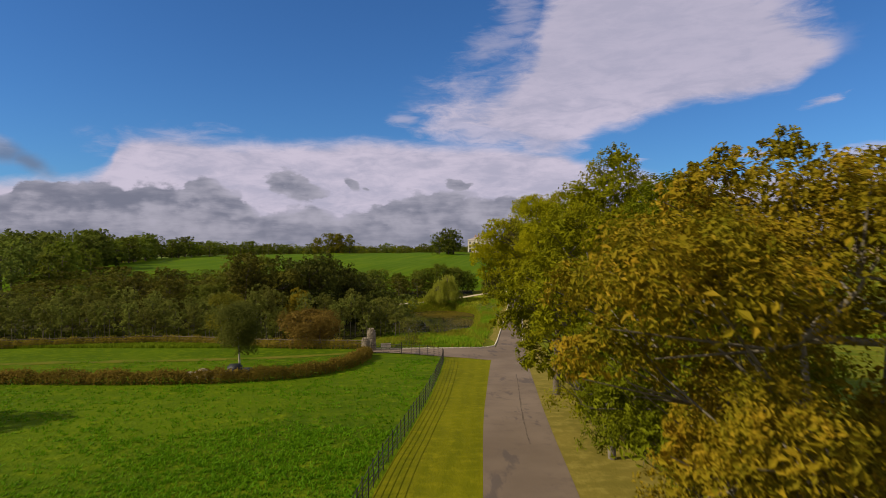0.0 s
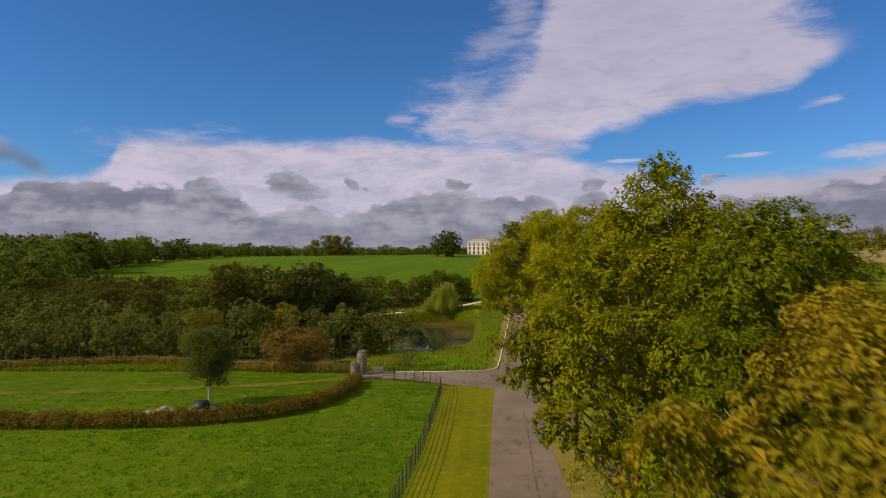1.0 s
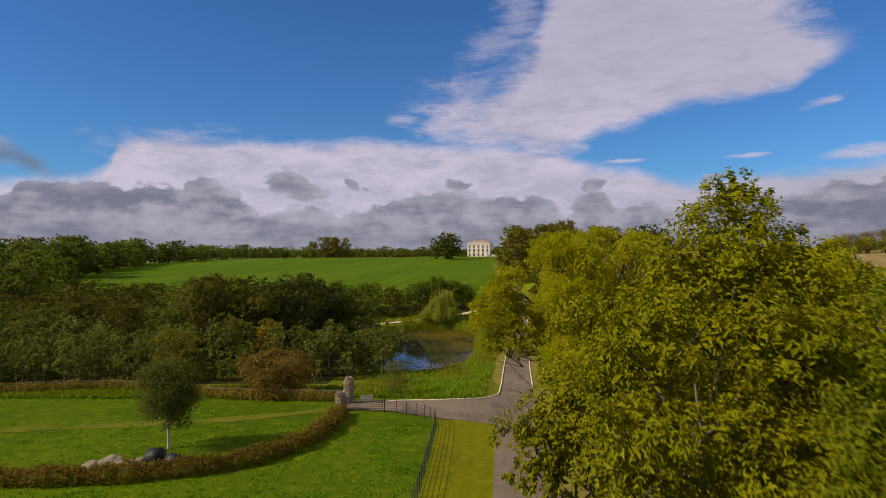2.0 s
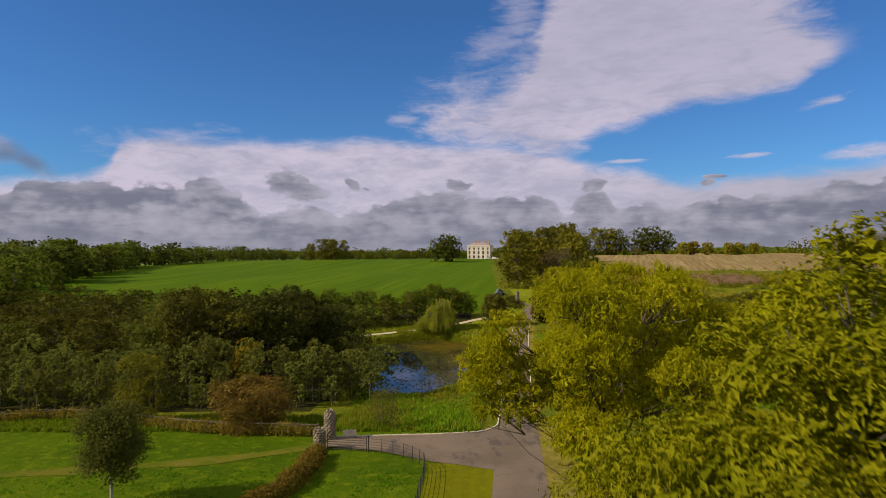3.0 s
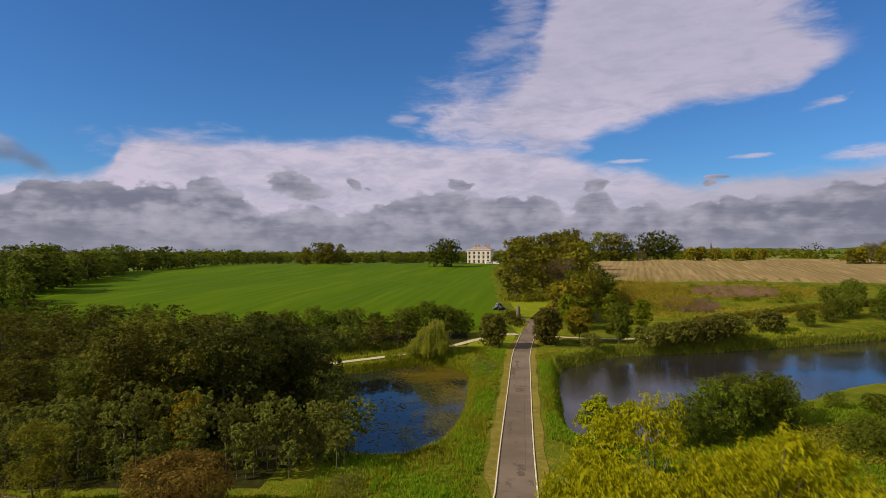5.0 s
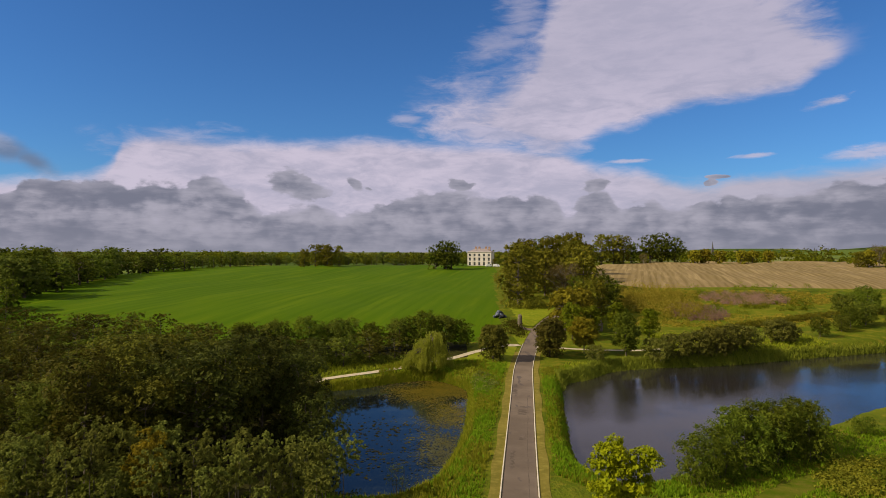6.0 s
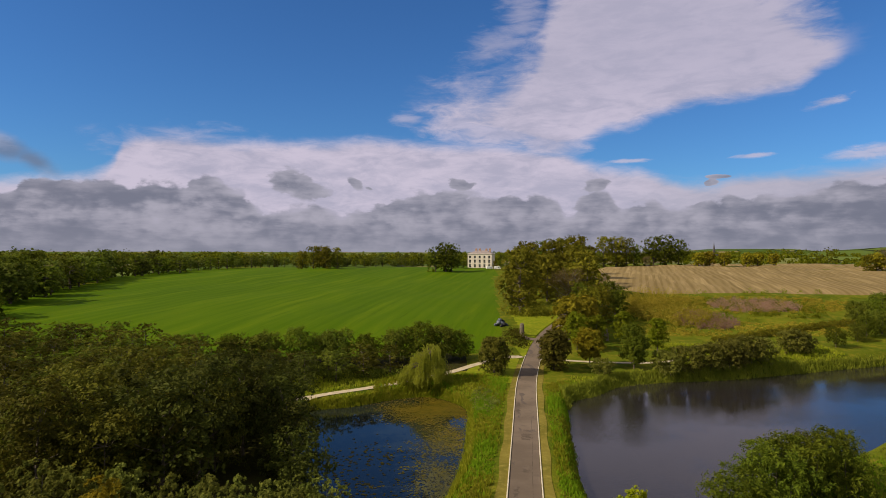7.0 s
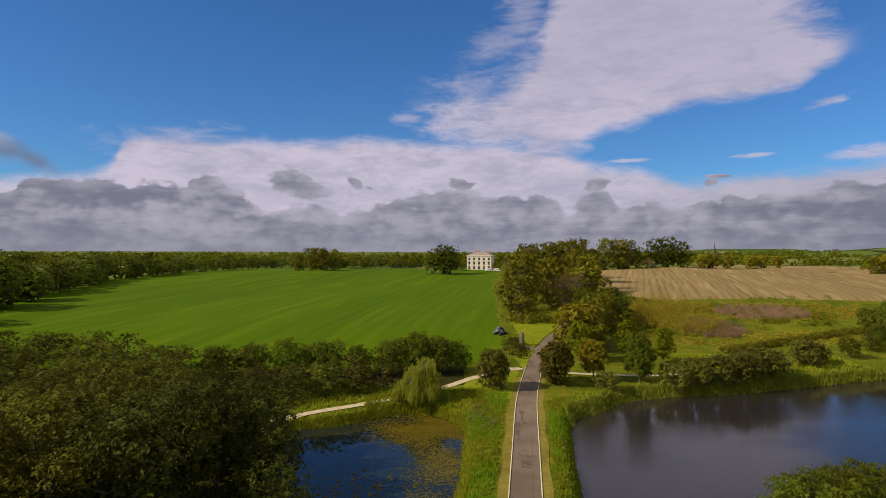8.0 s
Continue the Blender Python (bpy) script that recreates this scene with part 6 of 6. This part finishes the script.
near_wood = [wood_tree((-25, 114), 11.5, 4.7, LEAF_COPSE, 2900, 0.35, 38, "broad olive-green woodland tree"),
             wood_tree((-31, 120), 10.5, 4.5, LEAF_DARK, 2900, 0.35, 39, "broad dark green woodland tree"),
             wood_tree((-23, 124), 11.0, 4.8, LEAF_COPSE, 2900, 0.35, 40, "broad brownish-green woodland tree")]
# trees nearest the pond carry their shade in darker leaves
shaded_wood = [wood_tree((-22, 131), 11.0, 4.7, LEAF_SHADED, 2300, 0.37, 52, "tall alder over the pond, its green leaves darkened for shade"),
             wood_tree((-25, 138), 10.5, 4.6, LEAF_SHADED, 2300, 0.37, 53, "dense alder on the pond bank, its green leaves darkened for shade")]
back_wood = [wood_tree((-70, 140), 11.5, 4.8, LEAF_COPSE, 1050, 0.54, 46, "broad olive-green woodland tree"),
             wood_tree((-76, 146), 10.5, 4.6, LEAF_DARK, 1050, 0.54, 47, "broad dark green woodland tree"),
             wood_tree((-64, 147), 11.0, 4.9, LEAF_COPSE, 1050, 0.54, 48, "broad brownish-green woodland tree")]
young_a = make_tree("young_alder", (-14, 97, gz(-14, 97)), 6.8, 2.7, 1.9, LEAF_GREY, MAT_GREY_BARK, 1000, 0.33, 0.55, lobes=12, seed=41, trunk=0.055,
                    label="slim young grey-green tree with a bare pale stem", group="young trees at the wood's edge")
young_b = make_tree("young_alder", (-10.4, 103, gz(-10.4, 103)), 6.0, 0.9, 2.0, LEAF_GREY, MAT_GREY_BARK, 1000, 0.33, 0.55, lobes=12, seed=42, trunk=0.055, stems=2,
                    label="bushy young grey-green tree on the pond bank", group="young trees at the wood's edge")


def wood_height(x, y):
    h = (0.62 if x > -34 and y > 155 else 0.86) - 0.0035 * (y - 112) + 0.0022 * (x + 25) + 0.42 * math.exp(-((x + 24) / 14) ** 2 - ((y - 121) / 16) ** 2) + 0.26 * math.exp(-((x + 26) / 9) ** 2 - ((y - 142) / 13) ** 2)
    return float(np.clip(h, 0.5, 1.2))


r = np.random.default_rng(61)
places = []
for gx in np.arange(-128, -17, 6.2):
    for gy in np.arange(106, 208, 6.2):
        x, y = gx + r.uniform(-2, 2), gy + r.uniform(-2, 2)
        if y < 106 + max(0, (-60 - x) * 0.1) or inside_by(x, y, POND) > -1.0 or (x > -29 and y > 152) or y > 178 - (x + 29) * 0.6 or r.random() < 0.03 or x < -0.74 * y + 12:
            continue
        places.append((x, y))
places += [(-27, 166), (-22.5, 170.5), (-17, 173), (-12, 176.5), (-25, 176), (-19.5, 179), (-13, 182), (-31, 171), (-30, 160), (-33, 164), (-7, 181)]
by_pond = [q for q in places if q[0] > -34 and 108 < q[1] < 172]
grow(shaded_wood, by_pond, r, 0.78, 1.2, wood_height, 0.92)
for i, (x, y, q) in enumerate([(-20.4, 145, 1.0), (-19.2, 138.5, 1.1), (-16.4, 131, 1.12), (-14.2, 124, 1.05), (-11.8, 117, 0.95), (-10.2, 111.5, 0.8)]):
    copy_thing(shaded_wood[i % 2], stand(None, x, y, i * 67, q, q * 1.02))
places = [q for q in places if q not in by_pond]
grow(near_wood, [q for q in places if q[0] > -52 and q[1] < 136], r, 0.78, 1.2, wood_height, 0.92)
grow(back_wood, [q for q in places if not (q[0] > -52 and q[1] < 136)], r, 0.78, 1.2, wood_height, 0.92)
places = []
for gy in (90.5, 94, 97.5, 101):
    for gx in np.arange(-92, -6, 2.7):
        x, y = gx + r.uniform(-1.2, 1.2), gy + r.uniform(-1.2, 1.2) + (0.05 * max(0, -35 - x))
        if abs(x + 29.2) < 2.2 and y < 92 or math.hypot(x + 22.3, y - 97.0) < 2.4 or abs(x + 22) < 1.5 and y < 97 or inside_by(x, y, POND) > -1.5 or (y < 92 and x > -24) or (y < 96 and x > -11):
            continue
        places.append((x, y))
places += [(-7.4, 100.5), (-5.6, 101.6), (-9.2, 98.6), (-6.6, 97.6)]
grow((young_a, young_b), places, r, 0.8, 1.1, lambda x, y: 1.0 + 0.035 * (y - 97) - (0.12 if x > -13 else 0))

# ---------------------------------------------------------------- grass, reeds, water plants, scrub, far woods
r = np.random.default_rng(70)
n = 11000
seeds = np.vstack([np.column_stack([r.uniform(-40, 0, 1500), 16 + 54 * r.random(1500) ** 1.5]), np.column_stack([r.normal(-8, 5.5, 1100), 18 + 20 * r.random(1100) ** 1.2])])
xy = seeds[r.integers(0, len(seeds), n)] + r.normal(size=(n, 2)) * 0.55
xy = xy[(xy[:, 0] < np.interp(xy[:, 1], [p[1] for p in FENCE_LINE[:7]], [p[0] for p in FENCE_LINE[:7]]) - 0.3) & (r.random(len(xy)) < np.clip((xy[:, 1] - 14) / 10, 0, 1) * np.clip((xy[:, 0] + 46) / 10, 0, 1))]
stuff("pasture_tufts", blades_mesh("pasture_tufts", xy, 0.17, 0.05, BLADE_GREEN, r, 5, 1.0), "lush leafy tufts of bright green pasture grass", "grass")

n = 36000
xy = np.column_stack([r.uniform(-9, 30, n), r.uniform(82.5, 178, n)])
dx = np.abs(xy[:, 0] - road_x(xy[:, 1]))
pond_d, lake_d = inside_by(xy[:, 0], xy[:, 1], POND), inside_by(xy[:, 0], xy[:, 1], LAKE)
ok = (dx > 3.75) & (pond_d < 0.6) & (lake_d < 0.6) & ((pond_d > -24) & (xy[:, 0] < road_x(xy[:, 1])) | (lake_d > -6)) & ~((xy[:, 1] < 89) & (inside_by(xy[:, 0], xy[:, 1], np.vstack([near_edge, far_edge[::-1]])) > -0.5)) & (xy[:, 1] > 83.2 - 0.25 * (6 - xy[:, 0]) * (xy[:, 0] < 6))
xy = xy[ok]
tall = 0.36 + 0.22 * np.sin(xy[:, 0] * 0.5) * np.sin(xy[:, 1] * 0.31) + 0.2 * r.random(len(xy))
lush = np.sin(xy[:, 0] * 0.4 + 1) * np.sin(xy[:, 1] * 0.23) + r.normal(size=len(xy)) * 0.5 > -0.1
stuff("bank_grass", blades_mesh("bank_grass", xy[lush], tall[lush], 0.06, BLADE_LUSH, r, 6), "rank bright green grass on the causeway banks", "grass")
stuff("bank_weeds", blades_mesh("bank_weeds", xy[~lush], tall[~lush], 0.06, BLADE_TALL, r, 6), "tall yellowing weeds on the causeway banks", "grass")

n = 9000
xy = np.column_stack([r.uniform(24, 84, n), r.uniform(92, 130, n)])
xy = xy[(inside_by(xy[:, 0], xy[:, 1], LAKE) < -0.5) & (np.abs(xy[:, 0] - road_x(xy[:, 1])) > 6)
        & (np.min(np.hypot(xy[:, None, 0] - BANK_TRACK[None, :, 0], xy[:, None, 1] - BANK_TRACK[None, :, 1]), axis=1) > 1.5)]
stuff("lakeside_grass", blades_mesh("lakeside_grass", xy, 0.4, 0.08, BLADE_LUSH, r, 5), "rough tussocky grass above the near lake bank", "grass")


def fringe(poly, count, inner, outer, r):
    k = r.integers(0, len(poly), count)
    c = poly.mean(0)
    p = poly[k] + (np.roll(poly, -1, axis=0)[k] - poly[k]) * r.random(count)[:, None]
    return p + unit(p - c) * r.uniform(inner, outer, count)[:, None]


xy = fringe(LAKE, 9000, -0.5, 2.6, r)
xy = xy[(xy[:, 1] > 160) & (xy[:, 0] > 26)]
stuff("lake_reeds", blades_mesh("lake_reeds", xy, 1.0, 0.07, BLADE_REED, r, 6, 0.25), "pale green reeds fringing the far lake shore", "reeds")
xy = fringe(POND, 6500, -0.3, 1.5, r)
xy = xy[(xy[:, 0] > -7) | (xy[:, 1] > 152)]                 # the wood shades the west bank bare
stuff("pond_reeds", blades_mesh("pond_reeds", xy, 0.8, 0.06, BLADE_TALL, r, 5, 0.3), "rushes and weeds round the small pond", "reeds")
n = 16000
xy = np.column_stack([r.uniform(-26, 100, n), r.uniform(160, 212, n)])
keep = (np.maximum(inside_by(xy[:, 0], xy[:, 1], POND), inside_by(xy[:, 0], xy[:, 1], LAKE)) < -0.5) & (np.abs(xy[:, 0] - road_x(xy[:, 1])) > 9)
keep &= (xy[:, 1] < 178) | (xy[:, 0] > 58)
for c in PATHS:
    keep &= np.min(np.hypot(xy[:, None, 0] - c[None, :, 0], xy[:, None, 1] - c[None, :, 1]), axis=1) > 1.7
stuff("shore_grass", blades_mesh("shore_grass", xy[keep], 0.6, 0.08, BLADE_TALL, r, 5), "rough yellow-green grass beyond the water", "grass")
n = 5000
xy = np.column_stack([r.uniform(-60, -4, n), r.uniform(82.5, 89, n)])
stuff("wood_edge_grass", blades_mesh("wood_edge_grass", xy, 0.45, 0.06, BLADE_LUSH, r, 5), "long grass between the fence and the wood", "grass")


def pads(count, cx, cy, rx, ry, size, name, label, mat=PAD_MAT):
    x, y = cx + r.normal(size=count) * rx * 0.5, cy + r.normal(size=count) * ry * 0.5
    ok = (inside_by(x, y, POND) > 0.3) & (np.sin(x * 0.5 + y * 0.3) + np.sin(y * 0.37 - x * 0.2) + r.normal(size=count) * 1.1 > -0.9)
    x, y = x[ok], y[ok]
    s = size * r.uniform(0.5, 1.3, len(x))
    ang = np.linspace(0.25, 2 * np.pi - 0.25, 7)
    ring = np.stack([x[:, None] + np.cos(ang + 1) * s[:, None], y[:, None] + np.sin(ang + 1) * s[:, None], np.full((len(x), 7), WATER_Z + 0.012)], 2)
    ring[..., 2] += r.uniform(0, 0.03, (len(x), 1))
    V = ring.reshape(-1, 3)
    i = np.arange(len(x))[:, None] * 7
    F = np.concatenate([i + [0, k, k + 1] for k in range(1, 6)], 1).reshape(-1, 3)
    stuff(name, mesh_of(name, V, F, [mat]), label, "water plants")


pads(12500, 2.4, 161, 8.0, 8.5, 0.15, "lily_pads", "brownish lily pads matting the pond's far end")
pads(5200, 5.0, 146, 4.6, 20, 0.12, "floating_weed", "scattered floating weed along the pond's edge")
pads(7000, 3.6, 126, 3.6, 22, 0.11, "floating_scum", "pale dry weed drifted against the pond's near edge", SCUM_MAT)
pads(500, -6, 128, 8, 14, 0.2, "lily_pads_sparse", "a few lily pads on open pond water")


def scrub(name, count, cx, cy, rx, ry, size, high, leaf, mat, label, per=26):
    """Low scrub: many leafy clumps."""
    a, q = r.uniform(0, 2 * np.pi, count), np.sqrt(r.random(count))
    x, y = cx + np.cos(a) * q * rx, cy + np.sin(a) * q * ry
    s = size * r.uniform(0.5, 1.4, count)
    d = unit(r.normal(size=(count, per, 3)))
    d[..., 2] = np.abs(d[..., 2])
    p = np.stack([x, y, ground_z(x, y)], 1)[:, None] + d * s[:, None, None] * np.array([1, 1, high]) * r.uniform(0.6, 1, (count, per, 1))
    stuff(name, leaves_mesh(name, p.reshape(-1, 3), (d + 0.5 * r.normal(size=d.shape)).reshape(-1, 3), leaf, 0.6, mat, r), label, "scrub")


# scrub added to darken the bright grass beneath the young trees
scrub("understorey", 200, -46, 101, 40, 6, 1.3, 0.9, 0.5, LEAF_DARK, "dark scrub added to darken the ground under the wood's edge")
# added dark bushes stand in for shaded dark grass behind the path
scrub("path_side_scrub", 70, -18, 177.5, 13, 4, 1.5, 0.9, 0.45, LEAF_DARK, "low dark bushes added to darken the grass behind the pond path", 80)
scrub("bank_scrub", 620, 58.5, 106, 16, 10.5, 1.0, 0.95, 0.30, LEAF_AVENUE, "dense dark olive scrub on the near lake bank", 44)
scrub("heath_scrub", 150, 82, 238, 9, 9, 1.2, 1.5, 0.30, LEAF_HEATH, "pinkish-brown seeding willowherb on the slope", 60)
scrub("heath_scrub_upper", 210, 104, 254, 15, 7, 1.2, 1.4, 0.30, LEAF_HEATH, "pinkish-brown willowherb under the stubble field", 60)
scrub("slope_scrub", 300, 74, 250, 13, 18, 2.1, 1.9, 0.42, LEAF_SCRUB, "yellow-brown rank scrub on the slope", 44)
scrub("slope_rough", 560, 104, 256, 36, 10, 0.8, 0.9, 0.40, LEAF_SCRUB, "brownish rank grass along the stubble's foot", 30)
scrub("slope_foot_rough", 420, 88, 229, 34, 9, 0.7, 0.8, 0.34, LEAF_SCRUB, "tussocky yellow-green grass at the foot of the slope", 26)
scrub("slope_thicket", 60, 102, 250, 22, 12, 1.7, 1.0, 0.45, LEAF_MID, "low green bushes among the willowherb", 60)
scrub("slope_bushes", 130, 73, 243, 14, 22, 1.8, 1.5, 0.42, LEAF_OLIVE, "low green bushes on the rough slope")
scrub("stubble_edge_bushes", 14, 118, 272, 26, 2, 1.3, 1.2, 0.5, LEAF_MID, "small bushes at the stubble's lower edge")
scrub("avenue_undergrowth", 34, 31, 250, 7, 5, 2.0, 1.5, 0.6, LEAF_AVENUE, "leafy undergrowth round the foot of the avenue trees", 60)
scrub("drive_edge_scrub", 60, 22.5, 214, 3.0, 10, 1.2, 0.9, 0.4, LEAF_WOOD, "low brambles by the far gateway")
scrub("pond_bank_scrub", 70, 11.5, 160, 2.2, 8, 0.7, 1.0, 0.3, LEAF_GREY, "low grey-green scrub beside the kerb")


xy = fringe(POND, 900, -0.6, 1.8, r)
xy = xy[((xy[:, 0] < -9) & (xy[:, 1] < 156)) | ((xy[:, 0] < -4) & (xy[:, 1] < 108))]
d = unit(r.normal(size=(len(xy), 70, 3)))
d[..., 2] = np.abs(d[..., 2])
p = np.column_stack([xy, np.full(len(xy), WATER_Z + 0.2)])[:, None] + d * r.uniform(0.7, 1.7, (len(xy), 1, 1)) * np.array([1, 1, 1.7]) * r.uniform(0.6, 1, (len(xy), 70, 1))
# bank scrub in the same shade-darkened leaf colour
stuff("alder_fringe", leaves_mesh("alder_fringe", p.reshape(-1, 3), (d + 0.5 * r.normal(size=d.shape)).reshape(-1, 3), 0.3, 0.6, LEAF_SHADED, r), "alder scrub overhanging the pond's bank, its leaves darkened for shade", "scrub")


def far_woods(name, bands, mat, label, per=42):
    at, face, size = [], [], []
    for x0, x1, y0, y1, n, h in bands:
        x, y = r.uniform(x0, x1, n), r.uniform(y0, y1, n)
        s = h * r.uniform(0.5, 1.2, n)
        d = unit(r.normal(size=(n, per, 3)))
        d[..., 2] = np.abs(d[..., 2]) * 1.3 - 0.3
        p = np.stack([x, y, ground_z(x, y)], 1)[:, None] + (d * 0.5 + np.array([0, 0, 0.45])) * s[:, None, None] * r.uniform(0.75, 1, (n, per, 1))
        at.append(p.reshape(-1, 3))
        face.append((d + 0.3 * r.normal(size=d.shape)).reshape(-1, 3))
        size.append(np.full(n * per, np.clip((y0 + y1) / 2 / 280, 1.5, 4.0)))
    stuff(name, leaves_mesh(name, np.vstack(at), np.vstack(face), np.concatenate(size), 0.75, mat, r), label, "woodland")


far_woods("far_wood", [(-700, -170, 660, 780, 150, 15), (-300, 120, 720, 800, 120, 14), (60, 420, 560, 620, 45, 10), (180, 640, 620, 700, 60, 10), (230, 520, 405, 440, 26, 10),
                       (-1200, 700, 1100, 1300, 200, 14), (500, 1600, 1200, 1350, 120, 12), (-1500, 2200, 1900, 2300, 420, 16), (-1400, 900, 1300, 1700, 260, 15), (700, 2600, 2400, 2900, 200, 18), (300, 1500, 800, 850, 60, 9)], LEAF_MID,
          "distant hedgerows and woods under the sky")
far_woods("far_wood_dark", [(-650, -220, 480, 660, 130, 16), (-420, -215, 280, 480, 60, 15), (-200, 300, 900, 1000, 90, 14), (250, 420, 440, 520, 24, 13)], LEAF_DARK, "distant dark woods")
